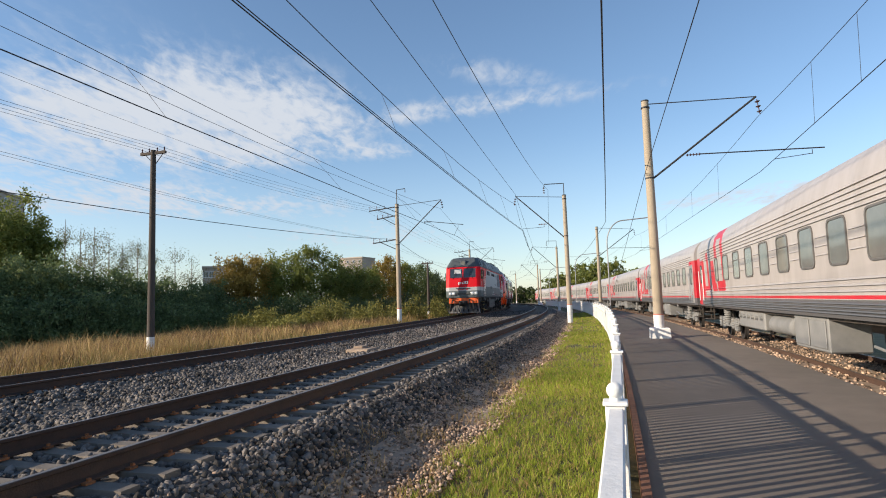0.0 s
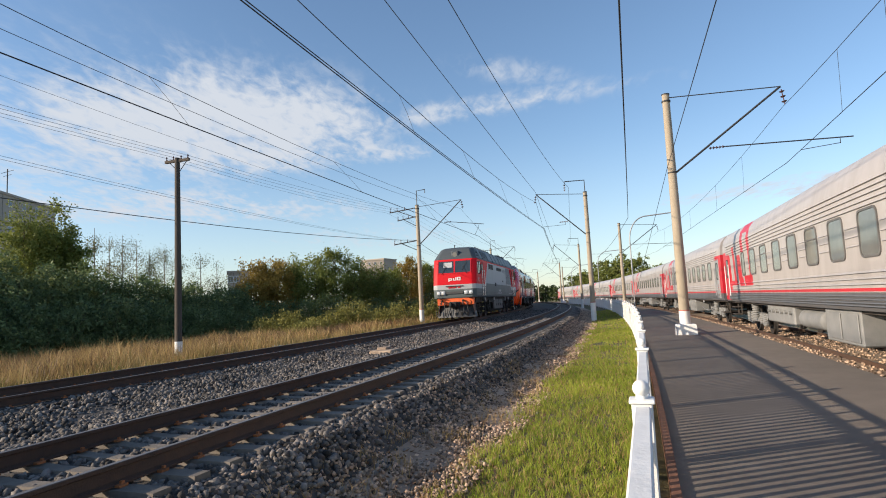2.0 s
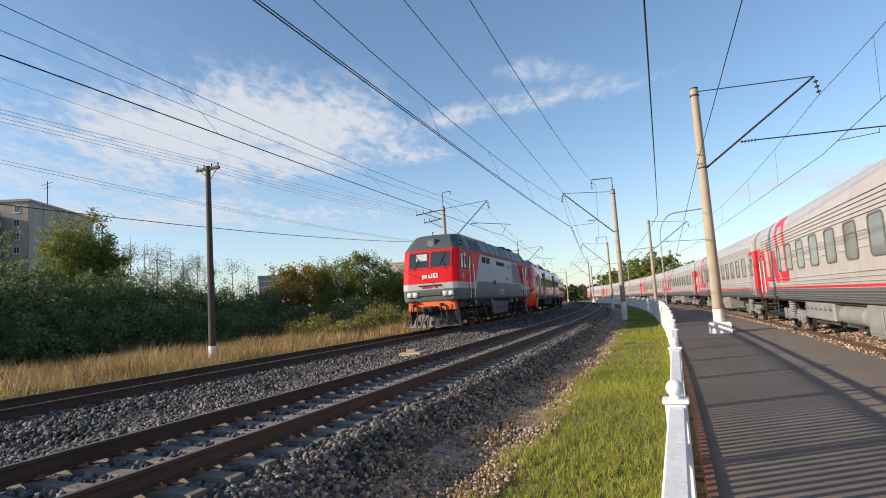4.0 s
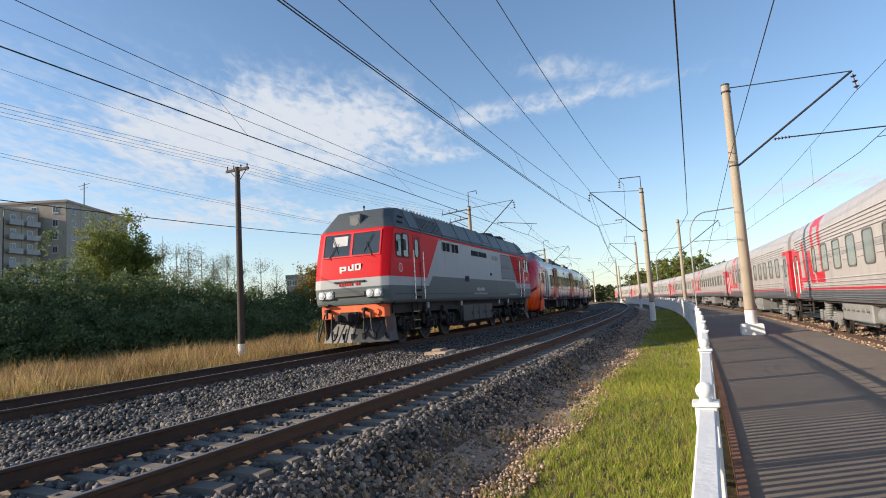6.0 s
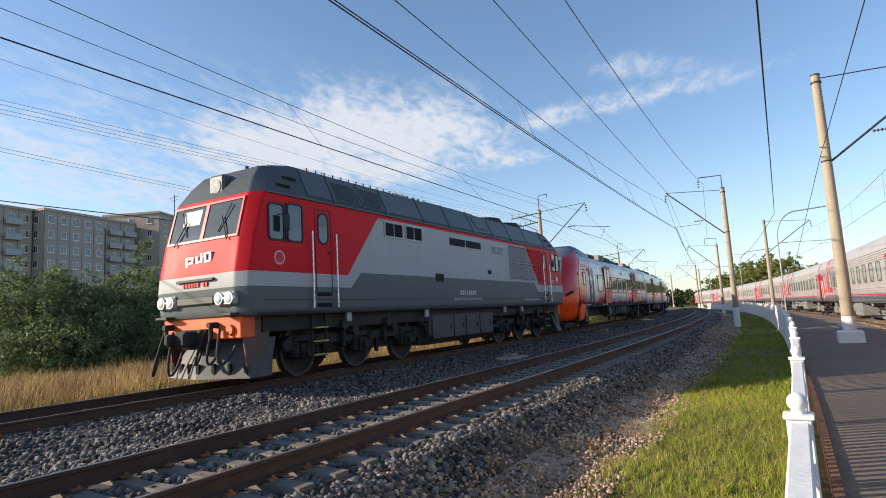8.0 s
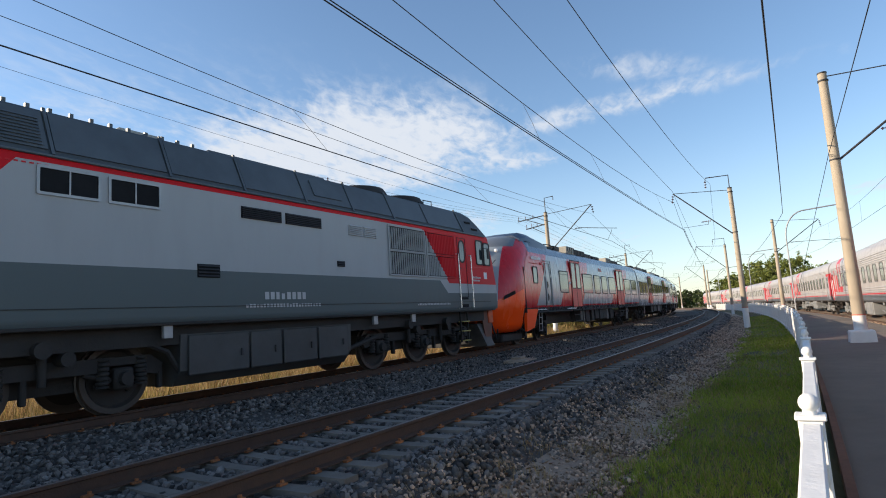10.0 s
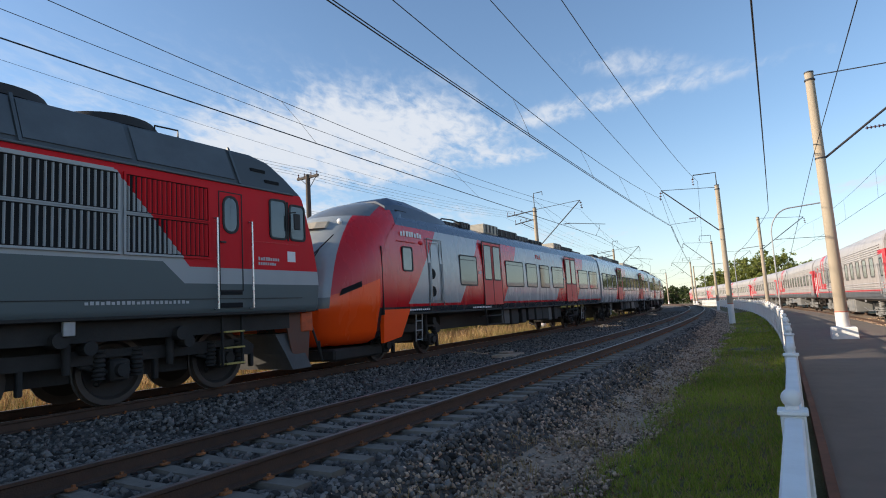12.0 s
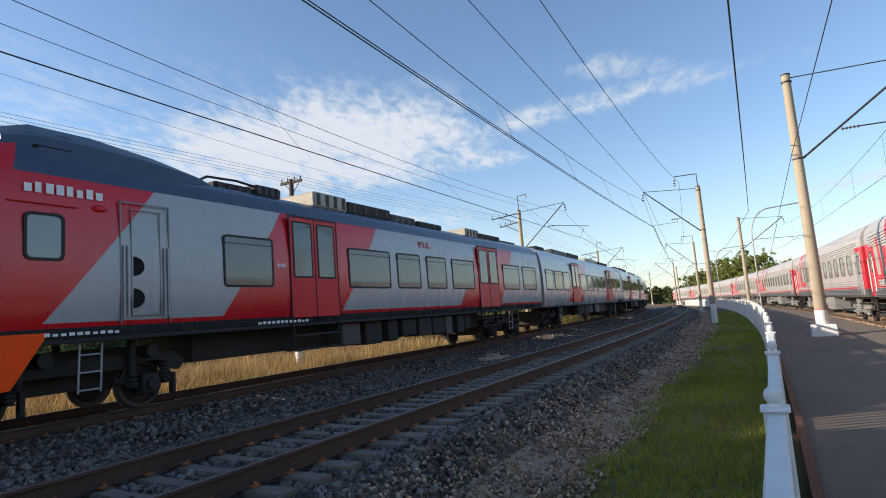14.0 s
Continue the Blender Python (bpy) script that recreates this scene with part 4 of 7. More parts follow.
        # radiator shutters in four frames
        for u0, u1 in ((13.9, 15.72), (15.86, 17.5)):
            for z0, z1 in ((2.62, 3.28), (3.34, 4.0)):
                bm = bmesh.new()
                box(bm, X - sg * 0.01, X + sg * 0.005, u0 - LC, u1 - LC, z0, z1)
                ob = part("radiator_shutter", bm, M_GRILLE, root)
                k = 17
                for i in range(k):
                    yy = u0 - LC + (u1 - u0) * (i + 0.5) / k
                    uu = yy + LC
                    red = uu > 15.55 + (4.2 - (z0 + z1) / 2) * 0.871
                    b2 = bmesh.new()
                    loft(b2, [[(X + sg * 0.006, yy - (0.034 if red else 0.016), zz), (X + sg * 0.036, yy, zz), (X + sg * 0.036, yy + (0.024 if red else 0.012), zz), (X + sg * 0.006, yy + (0.024 if red else 0.012), zz)] for zz in (z0 + 0.02, z1 - 0.02)])
                    part("slat", b2, M_LOCO, ob)
                b2 = bmesh.new()
                for (ya, yb, za, zb) in ((u0 - 0.04, u1 + 0.04, z1, z1 + 0.04), (u0 - 0.04, u1 + 0.04, z0 - 0.04, z0), (u0 - 0.04, u0, z0, z1), (u1, u1 + 0.04, z0, z1)):
                    box(b2, X, X + sg * 0.04, ya - LC, yb - LC, za, zb)
                part("shutter_frame", b2, M_LOCO, ob)
        # cab doors with oval windows, hand rails and steps; cab side windows
        for end in (0, 1):
            def yy(u):
                return (u - LC) if end == 0 else (20.5 - u - LC)
            dm = bmesh.new()
            for (ya, yb, za, zb) in ((2.16, 2.18, 1.95, 4.0), (2.72, 2.74, 1.95, 4.0), (2.16, 2.74, 3.98, 4.0), (2.16, 2.74, 1.95, 1.97)):
                box(dm, X - sg * 0.004, X + sg * 0.008, min(yy(ya), yy(yb)), max(yy(ya), yy(yb)), za, zb)
            door = part("cab_door", dm, M_RUBBER, root)
            framed_window(door, X, yy(2.45), 3.53, 0.40, 0.80, M_GLASS, M_RUBBER, 0.19, 0.015, "door_window")
            hb = bmesh.new(); box(hb, X, X + sg * 0.05, yy(2.66) - 0.06, yy(2.66) + 0.06, 2.93, 2.96); part("door_handle", hb, M_DARKSTEEL, door)
            for uu in (1.98, 2.84):
                bm = bmesh.new()
                pipe(bm, [(X, yy(uu), 3.42), (X + sg * 0.09, yy(uu), 3.42), (X + sg * 0.09, yy(uu), 1.60), (X, yy(uu), 1.60)], 0.021, 8)
                part("hand_rail", bm, M_CHROME, root, "bright steel hand rail", smooth=True)
            # no hollow here: the recess shade is the colour of proud plates
            for z0, z1 in ((1.88, 1.98), (1.62, 1.72)):
                bm = bmesh.new(); box(bm, X - sg * 0.1, X + sg * 0.006, yy(2.45) - 0.26, yy(2.45) + 0.26, z0, z1); part("step_recess", bm, M_GRILLE, root)
            for zz in (0.48, 0.80, 1.12):
                bm = bmesh.new(); box(bm, sg * 1.30, sg * 1.50, yy(2.35) - 0.23, yy(2.35) + 0.23, zz, zz + 0.035, 0.006); part("step", bm, M_YELLOWBAR, root)
            bm = bmesh.new()
            for dy in (-0.24, 0.24):
                box(bm, sg * 1.36, sg * 1.42, yy(2.35) + dy - 0.02, yy(2.35) + dy + 0.02, 0.46, 1.48)
            part("step_ladder", bm, M_UNDER, root)
            # cab windows: a fixed pane, and one with a slanted front edge
            dw = 0.33 * end
            framed_window(root, X, yy(1.50 - dw), 3.57, 0.52, 0.92, M_GLASS, M_RUBBER, 0.10, 0.02, "cab_side_window")
            ob = framed_window(root, X, yy(0.92 - dw), 3.54, 0.50, 0.86, M_GLASS, M_RUBBER, 0.10, 0.02, "cab_side_window")
            bm = bmesh.new(); rod(bm, (X, yy(1.21 - dw), 3.1), (X, yy(1.21 - dw), 4.0), 0.025, 0.025, 6); rod(bm, (X, yy(1.2 - dw), 3.75), (X + sg * 0.18, yy(1.12 - dw), 3.75), 0.012); box(bm, X + sg * 0.14, X + sg * 0.18, yy(1.08 - dw) - 0.1, yy(1.08 - dw) + 0.1, 3.35, 3.72, 0.015)
            part("mirror", bm, M_RUBBER, root)
            bm = bmesh.new(); box(bm, X, X + sg * 0.008, min(yy(0.55), yy(1.95)), max(yy(0.55), yy(1.95)), 3.02, 3.035); part("seam", bm, M_REDPAINT, root)
            # small writing near the cab
            if end == 0:
                continue
            bars(root, X, min(yy(1.75), yy(1.15)), 2.62, 0.6, 0.075, 9, M_LETTERGREY)
            bars(root, X, min(yy(1.75), yy(1.15)), 2.52, 0.5, 0.06, 8, M_LETTERGREY)
            bm = bmesh.new(); box(bm, X, X + sg * 0.005, yy(0.8) - 0.12, yy(0.8) + 0.12, 2.62, 2.86); part("marking_plate", bm, M_LETTER, root)
        bars(root, X, 9.4 - LC, 1.93, 1.25, 0.16, 8, M_LETTERGREY, "running_number")
        bars(root, X, 8.9 - LC, 1.76, 2.2, 0.075, 24, M_LETTERGREY)
        bars(root, X, 15.2 - LC, 1.72, 1.9, 0.06, 22, M_LETTERGREY)
        bm = bmesh.new()
        for k in range(18):
            box(bm, X, X + sg * 0.006, 3.35 - LC + k * 0.105, 3.35 - LC + k * 0.105 + 0.06, 4.02, 4.045)
        part("vent_strip", bm, M_REDPAINT, root)
        # roof panels, hatches and ribs on the slope
        nrm = Vector((0.91, 0, 0.41)).normalized()
        for u0, u1, kind in ((2.0, 2.9, 0), (3.0, 4.1, 1), (4.15, 5.2, 1), (5.3, 7.2, 0), (7.3, 8.9, 0), (9.0, 10.7, 0), (10.8, 12.4, 2), (12.5, 14.2, 0), (14.3, 16.0, 0), (16.1, 18.2, 0)):
            bm = bmesh.new()
            def slope(t, lift):
                return (sg * (1.50 + (1.165 - 1.50) * t + nrm.x * lift), 4.27 + (5.02 - 4.27) * t + nrm.z * lift)
            ring = [slope(0.04, 0.0), slope(0.04, 0.022), slope(0.96, 0.022), slope(0.96, 0.0)]
            loft(bm, [[(x, u0 - LC, z) for x, z in ring], [(x, u1 - LC, z) for x, z in ring]])
            ob = part("roof_panel", bm, M_ROOFGREY, root)
            if kind == 1:
                for i in range(9):
                    b2 = bmesh.new()
                    t = 0.1 + 0.08 * i
                    q = [slope(t, 0.02), slope(t, 0.045), slope(t + 0.045, 0.03)]
                    loft(b2, [[(x, u0 - LC + 0.08, z) for x, z in q], [(x, u1 - LC - 0.08, z) for x, z in q]])
                    part("louvre", b2, M_ROOFGREY, ob)
            if kind == 2:
                b2 = bmesh.new()
                q = [slope(0.25, 0.02), slope(0.25, 0.045), slope(0.8, 0.045), slope(0.8, 0.02)]
                loft(b2, [[(x, u0 - LC + 0.3, z) for x, z in q], [(x, u1 - LC - 0.3, z) for x, z in q]])
                part("hatch", b2, M_ROOFGREY, ob)
        for u in (2.95, 5.25, 7.25, 8.95, 10.75, 12.45, 14.25, 18.3):
            bm = bmesh.new()
            q = [(1.53, 4.22), (1.56, 4.23), (1.18, 5.09), (1.14, 5.07)]
            loft(bm, [[(sg * x, u - LC - 0.025, z) for x, z in q], [(sg * x, u - LC + 0.025, z) for x, z in q]])
            part("roof_rib", bm, M_ROOFGREY, root)
        # cab roof vents
        for end in (0, 1):
            for u, z in ((1.25, 4.42), (1.55, 4.66)):
                yv = (u - LC) if end == 0 else (20.5 - u - LC)
                xx = 1.53 - (z - 4.2) * 0.45
                bm = bmesh.new(); box(bm, sg * (xx - 0.04), sg * (xx + 0.03), yv - 0.2, yv + 0.2, z - 0.035, z + 0.035); part("roof_vent", bm, M_GRILLE, root)
        # fuel tank doors
        for u0, u1 in ((7.7, 9.1), (9.15, 10.0), (10.05, 11.1), (11.15, 12.2)):
            bm = bmesh.new(); box(bm, sg * 1.33, sg * 1.36, u0 - LC, u1 - LC, 0.52, 1.28, 0.02)
            ob = part("locker_door", bm, M_TANK, root)
            b2 = bmesh.new(); box(b2, sg * 1.36, sg * 1.39, u1 - LC - 0.22, u1 - LC - 0.17, 0.80, 0.95, 0.008); part("latch", b2, M_DARKSTEEL, ob)
        for u in (3.4, 7.2, 13.2, 15.0):
            bm = bmesh.new(); box(bm, sg * 1.42, sg * 1.50, u - LC - 0.09, u - LC + 0.09, 1.24, 1.5, 0.01); part("bracket", bm, M_GREYSTEEL, root)
        for u in (3.3, 5.2, 14.9, 17.0):
            bm = bmesh.new(); rod(bm, (sg * 1.05, u - LC, 1.18), (sg * 1.45, u - LC, 1.18), 0.13, 0.13, 14); part("air_cylinder", bm, M_UNDER, root, smooth=True)
    # roof-top fittings: silencer, fans, ridge of hooks
    bm = bmesh.new(); box(bm, -0.75, 0.75, 2.2 - LC, 18.2 - LC, 5.08, 5.15, 0.02); part("roof_walkway", bm, M_ROOFGREY, root)
    bm = bmesh.new(); box(bm, 0.2, 0.75, 6.7 - LC, 7.6 - LC, 5.10, 5.26, 0.05); part("exhaust_hatch", bm, M_BEIGE, root)
    bm = bmesh.new(); box(bm, -0.6, 0.8, 8.6 - LC, 12.2 - LC, 5.10, 5.22, 0.03); part("silencer", bm, M_ROOFGREY, root)
    for u in (14.3, 16.3):
        bm = bmesh.new()
        rod(bm, (0.1, u - LC, 5.08), (0.1, u - LC, 5.30), 1.0, 0.86, 26)
        ob = part("roof_fan", bm, M_UNDER, root, smooth=True)
        b2 = bmesh.new()
        for k in range(6):
            rod(b2, (0.1, u - LC, 5.31), (0.1 + 0.8 * math.cos(k * 1.047), u - LC + 0.8 * math.sin(k * 1.047), 5.31), 0.015)
        part("fan_guard", b2, M_DARKSTEEL, ob)
    for k in range(18):
        bm = bmesh.new(); box(bm, 1.02, 1.08, 2.4 - LC + k * 0.33, 2.4 - LC + k * 0.33 + 0.06, 5.06, 5.14); part("roof_hook", bm, M_ROOFGREY, root)
    bm = bmesh.new(); pipe(bm, [(0.9, 16.8 - LC, 5.08), (0.9, 16.8 - LC, 5.26), (0.9, 17.3 - LC, 5.28), (0.9, 17.3 - LC, 5.08)], 0.02); part("aerial", bm, M_DARKSTEEL, root)
    bm = bmesh.new(); rod(bm, (-0.25, 1.7 - LC, 5.05), (-0.25, 1.7 - LC, 5.25), 0.025); ball(bm, (-0.25, 1.7 - LC, 5.25), 0.05, 8); part("horn", bm, M_DARKSTEEL, root)
    # both ends: windscreens, lamps, buffer beam, plough, coupler and hoses
    for end in (0, 1):
        fl = Matrix() if end == 0 else Matrix.Translation((0, 0.1, 0)) @ Matrix.Rotation(math.pi, 4, "Z")
        def put(name, bm, mat, parent=root, label="", smooth=False):
            bmesh.ops.transform(bm, matrix=fl, verts=bm.verts[:])
            return part(name, bm, mat, parent, label, smooth)
        def face_y(z):
            for (za, _, sa, _), (zb, _, sb, _) in zip(lev, lev[1:]):
                if za <= z <= zb:
                    return sa + (sb - sa) * (z - za) / (zb - za) - LC
            return -LC
        for x0, x1 in ((-1.14, -0.05), (0.05, 1.14)):
            bm = bmesh.new()
            rings = []
            for grow, lift in ((0.05, -0.01), (0.05, 0.025), (0.0, 0.025), (0.0, -0.01)):
                rings.append([(x, face_y(z) - lift, z) for x, z in ((x0 - grow, 3.25 - grow), (x1 + grow, 3.25 - grow), (x1 + grow, 4.06 + grow), (x0 - grow, 4.06 + grow))])
            loft(bm, rings, True, False)
            ws = put("windscreen_frame", bm, M_REDPAINT)
            bm = bmesh.new()
            loft(bm, [[(x, face_y(z) - 0.008, z) for x, z in ((x0, 3.25), (x1, 3.25), (x1, 4.06), (x0, 4.06))], [(x, face_y(z) + 0.02, z) for x, z in ((x0, 3.25), (x1, 3.25), (x1, 4.06), (x0, 4.06))]])
            put("windscreen", bm, M_GLASS, ws)
            bm = bmesh.new()
            xm = x0 + 0.25 if x0 < 0 else x1 - 0.25
            rod(bm, (xm, face_y(3.15) - 0.05, 3.15), (xm - 0.3 * (1 if x0 > 0 else -1), face_y(3.7) - 0.05, 3.72), 0.014)
            rod(bm, (xm - 0.36 * (1 if x0 > 0 else -1), face_y(3.45) - 0.05, 3.36), (xm - 0.05 * (1 if x0 > 0 else -1), face_y(3.95) - 0.05, 3.98), 0.012)
            put("wiper", bm, M_RUBBER, ws)
        if end == 0:
            bm = bmesh.new()
            loft(bm, [[(x, face_y(z) - 0.014, z) for x, z in ((-0.78, 3.62), (-0.18, 3.62), (-0.18, 3.98), (-0.78, 3.98))], [(x, face_y(z) - 0.010, z) for x, z in ((-0.78, 3.62), (-0.18, 3.62), (-0.18, 3.98), (-0.78, 3.98))]])
            put("sun_blind", bm, M_LETTERGREY, root, "pale paper blind behind the windscreen")
        # top lamp
        bm = bmesh.new(); box(bm, -0.25, 0.25, 0.56 - LC, 1.5 - LC, 4.26, 4.80, 0.05); lampbox = put("headlamp_box", bm, M_ROOFGREY)
        bm = bmesh.new(); rod(bm, (0, 0.60 - LC, 4.53), (0, 0.545 - LC, 4.53), 0.17, 0.17, 24); put("headlamp_lens", bm, M_DULLGLASS, lampbox, smooth=True)
        # marker lamps in pairs
        for sg in (-1, 1):
            bm = bmesh.new(); box(bm, sg * 0.66, sg * 1.28, -0.035 - LC, 0.1 - LC, 1.72, 2.02, 0.03); hs = put("lamp_housing", bm, M_GREYSTEEL)
            for x in (0.81, 1.13):
                bm = bmesh.new(); rod(bm, (sg * x, -0.02 - LC, 1.87), (sg * x, -0.07 - LC, 1.87), 0.145, 0.13, 20); rr = put("lamp_ring", bm, M_CHROME, hs, smooth=True)
                bm = bmesh.new(); ball(bm, (sg * x, -0.06 - LC, 1.87), 0.115, 14, (1, 0.3, 1)); put("lamp_lens", bm, M_LAMPGLASS, hs, smooth=True)
        bm = bmesh.new(); box(bm, -0.62, 0.60, -0.03 - LC, 0.08 - LC, 1.78, 1.95, 0.02); put("nose_panel", bm, M_TANK)
        bm = bmesh.new(); box(bm, -0.62, 0.62, -0.05 - LC, 0.06 - LC, 2.28, 2.34, 0.012); put("step_ledge", bm, M_DARKSTEEL)
        bm = bmesh.new(); box(bm, -1.25, -0.85, -0.12 - LC, 0.1 - LC, 1.50, 1.56, 0.01); box(bm, 0.85, 1.25, -0.12 - LC, 0.1 - LC, 1.50, 1.56, 0.01); put("foot_plate", bm, M_DARKSTEEL)
        bm = bmesh.new()
        for i in range(9):
            if i != 6:
                box(bm, -0.42 + i * 0.095, -0.36 + i * 0.095, -0.022 - LC, 0 - LC, 2.17, 2.26)
        put("running_number", bm, M_REDPAINT)
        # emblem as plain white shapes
        bm = bmesh.new()
        for (xa, xb, za, zb) in ((-0.42, -0.35, 2.62, 2.86), (-0.35, -0.2, 2.80, 2.86), (-0.22, -0.15, 2.72, 2.86), (-0.35, -0.15, 2.70, 2.75), (-0.08, -0.01, 2.70, 2.86), (-0.01, 0.12, 2.70, 2.75), (0.08, 0.15, 2.70, 2.92), (0.20, 0.27, 2.70, 2.92), (0.27, 0.42, 2.70, 2.75), (0.27, 0.42, 2.88, 2.93), (0.37, 0.44, 2.74, 2.93)):
            box(bm, xa, xb, face_y(2.75) - 0.02, face_y(2.75) + 0.02, za, zb)
        put("emblem", bm, M_LETTER)
        # buffer beam and plough
        bm = bmesh.new(); box(bm, -1.28, 1.28, 0.12 - LC, 0.5 - LC, 1.02, 1.48, 0.02); put("buffer_beam", bm, M_ORANGEDULL)
        bm = bmesh.new()
        loft(bm, [[(x, y - LC, z) for x, y, z in ((-w, s + 0.5 * 0.6, z0), (0, s, z0), (w, s + 0.5 * 0.6, z0), (w, s + 0.9, z0), (-w, s + 0.9, z0))] for z0, w, s in ((0.18, 1.35, -0.02), (0.55, 1.25, 0.10), (1.0, 1.15, 0.3))])
        put("plough", bm, M_PLOW)
        bm = bmesh.new()
        for i in range(7):
            x = -1.2 + i * 0.4
            box(bm, x - 0.05, x + 0.05, 0.02 - LC + abs(x) * 0.22, 0.06 - LC + abs(x) * 0.22, 0.2, 0.5)
        put("plough_stripe", bm, M_GRILLE)
        bm = bmesh.new()
        box(bm, -0.42, 0.32, -0.12 - LC, 0.5 - LC, 0.82, 1.25, 0.05)
        box(bm, -0.25, 0.2, -0.42 - LC, 0.0 - LC, 0.88, 1.22, 0.07)
        box(bm, -0.30, -0.12, -0.58 - LC, -0.2 - LC, 0.92, 1.18, 0.05)
        put("coupler", bm, M_UNDER)
        for x, dx in ((-1.05, -0.3), (0.55, 0.12), (0.8, 0.3), (-0.75, 0.15), (0.35, -0.2)):
            bm = bmesh.new()
            pts = [(x + dx * t, -0.02 - LC - 0.18 * math.sin(t * 3.1), 1.22 - 0.95 * math.sin(t * 2.2) * (0.75 if x > 0 else 1)) for t in np.linspace(0, 1.2, 10)]
            pipe(bm, pts, 0.03, 7)
            put("air_hose", bm, M_RUBBER, smooth=True)
        for x in (-0.95, 0.55):
            bm = bmesh.new(); rod(bm, (x, 0.1 - LC, 1.32), (x, -0.12 - LC, 1.32), 0.07, 0.06, 10); rod(bm, (x, -0.05 - LC, 1.34), (x, -0.05 - LC, 1.05), 0.045); put("hose_tap", bm, M_UNDER, smooth=True)
        bm = bmesh.new(); rod(bm, (0.98, 0.11 - LC, 1.2), (0.98, 0.06 - LC, 1.2), 0.12, 0.10, 16); put("cable_socket", bm, M_ORANGEDULL, smooth=True)
        for sg in (-1, 1):
            bm = bmesh.new()
            loft(bm, [[(sg * 1.20, 0.15 - LC, 1.48), (sg * 1.20, 1.0 - LC, 1.48), (sg * 1.22, 0.8 - LC, 0.55), (sg * 1.22, 0.30 - LC, 0.35)], [(sg * 1.24, 0.15 - LC, 1.48), (sg * 1.24, 1.0 - LC, 1.48), (sg * 1.26, 0.8 - LC, 0.55), (sg * 1.26, 0.30 - LC, 0.35)]])
            put("side_shield", bm, M_RUSTSHIELD)
    # round emblem on the cab side
    bm = bmesh.new(); rod(bm, (1.53, 1.0 - LC, 2.74), (1.538, 1.0 - LC, 2.74), 0.16, 0.16, 24); part("round_emblem", bm, M_LETTERGREY, root)
    bm = bmesh.new(); rod(bm, (1.537, 1.0 - LC, 2.74), (1.543, 1.0 - LC, 2.74), 0.125, 0.125, 24); part("round_emblem", bm, M_REDPAINT, root)
    # fuel tank
    bm = bmesh.new()
    q = [(-1.3, 0.62), (-1.05, 0.34), (1.05, 0.34), (1.3, 0.62), (1.33, 1.3), (-1.33, 1.3)]
    loft(bm, [[(x, 7.55 - LC, z) for x, z in q], [(x, 12.35 - LC, z) for x, z in q]])
    part("fuel_tank", bm, M_TANK, root)
    bm = bmesh.new(); box(bm, -1.3, 1.3, -9.6, 9.5, 1.12, 1.5); part("underframe", bm, M_UNDER, root)
    for sg in (-1, 1):
        bm = bmesh.new(); rod(bm, (sg * 1.15, 12.2 - LC, 0.62), (sg * 1.15, 13.6 - LC, 0.9), 0.06); pipe(bm, [(sg * 1.2, 6.9 - LC, 1.2), (sg * 1.3, 7.3 - LC, 1.0), (sg * 1.2, 7.6 - LC, 0.6)], 0.05); part("sand_pipe", bm, M_UNDER, root)
    wm = wheel_mesh(0.61)
    bogie(root, 0, [2.2 - LC, 4.4 - LC, 6.6 - LC], 0.61, wm)
    bogie(root, 0, [13.8 - LC, 16.0 - LC, 18.2 - LC], 0.61, wm)
    return root


M_LIGHTP = material("light_grey_paint", LIGHT, 0.4, vary=0.12, scale=3, coat=0.2)
M_RUSTSHIELD = material("rusty_shield", (0.16, 0.06, 0.035), 0.75, second=(0.09, 0.07, 0.06), scale=3)
LOCO = locomotive()

# ---- the electric multiple unit it hauls ----
EC = 33.8      # middle of the leading car, from the locomotive's front
BLUE = (0.040, 0.062, 0.105)


def emu_layers(mid, c):
    ls = []
    if not mid:
        ls.append((RED, [(19, 1.5), (24.03, 1.5), (26.0, 3.9), (26.0, 6.0), (19, 6.0)]))
    pairs = ((27.36, 31.13), (37.9, 41.6)) if not mid else ((c - 7.4, c - 3.6), (c + 4.2, c + 8.0))
    for a, b in pairs:
        ls.append((RED, [(a, 1.5), (b, 1.5), (b + 1.88, 3.9), (a + 1.82, 3.9)]))
    ls.append((RED, [(19, 1.5), (c + 14, 1.5), (c + 14, 1.58), (19, 1.58)] if mid else [(23.7, 1.5), (48, 1.5), (48, 1.58), (23.7, 1.58)]))
    ls.append(((0.03, 0.032, 0.036), [(10, 0), (200, 0), (200, 1.5), (10, 1.5)]))
    ls.append((BLUE, [(23.72 if not mid else 10, 3.9), (200, 3.9), (200, 6), (24.4 if not mid else 10, 6)]))
    if not mid:
        ls.append((ORANGE, [(19, 1.15), (22.68, 2.29), (22.68, 0.2), (19, 0.2)]))
    return ls


M_EMU_HEAD = livery("unit_head_paint", LIGHT, emu_layers(False, EC), 0.24, 0.2, 0.05, y0=EC, spec=0.5)
M_EMU_MID = livery("unit_paint", LIGHT, emu_layers(True, 0.0), 0.24, 0.2, 0.06, y0=0.0, spec=0.5)
M_BLUEROOF = material("blue_roof_paint", BLUE, 0.4, vary=0.2, scale=2)
# pale base colour stands in for bright sky reflected in the screen
M_SCREEN = glass_dark("windscreen_glass", (0.30, 0.33, 0.34), 0.05)
M_MASKGREY = material("nose_grey", (0.13, 0.14, 0.145), 0.35, vary=0.15, coat=0.4)

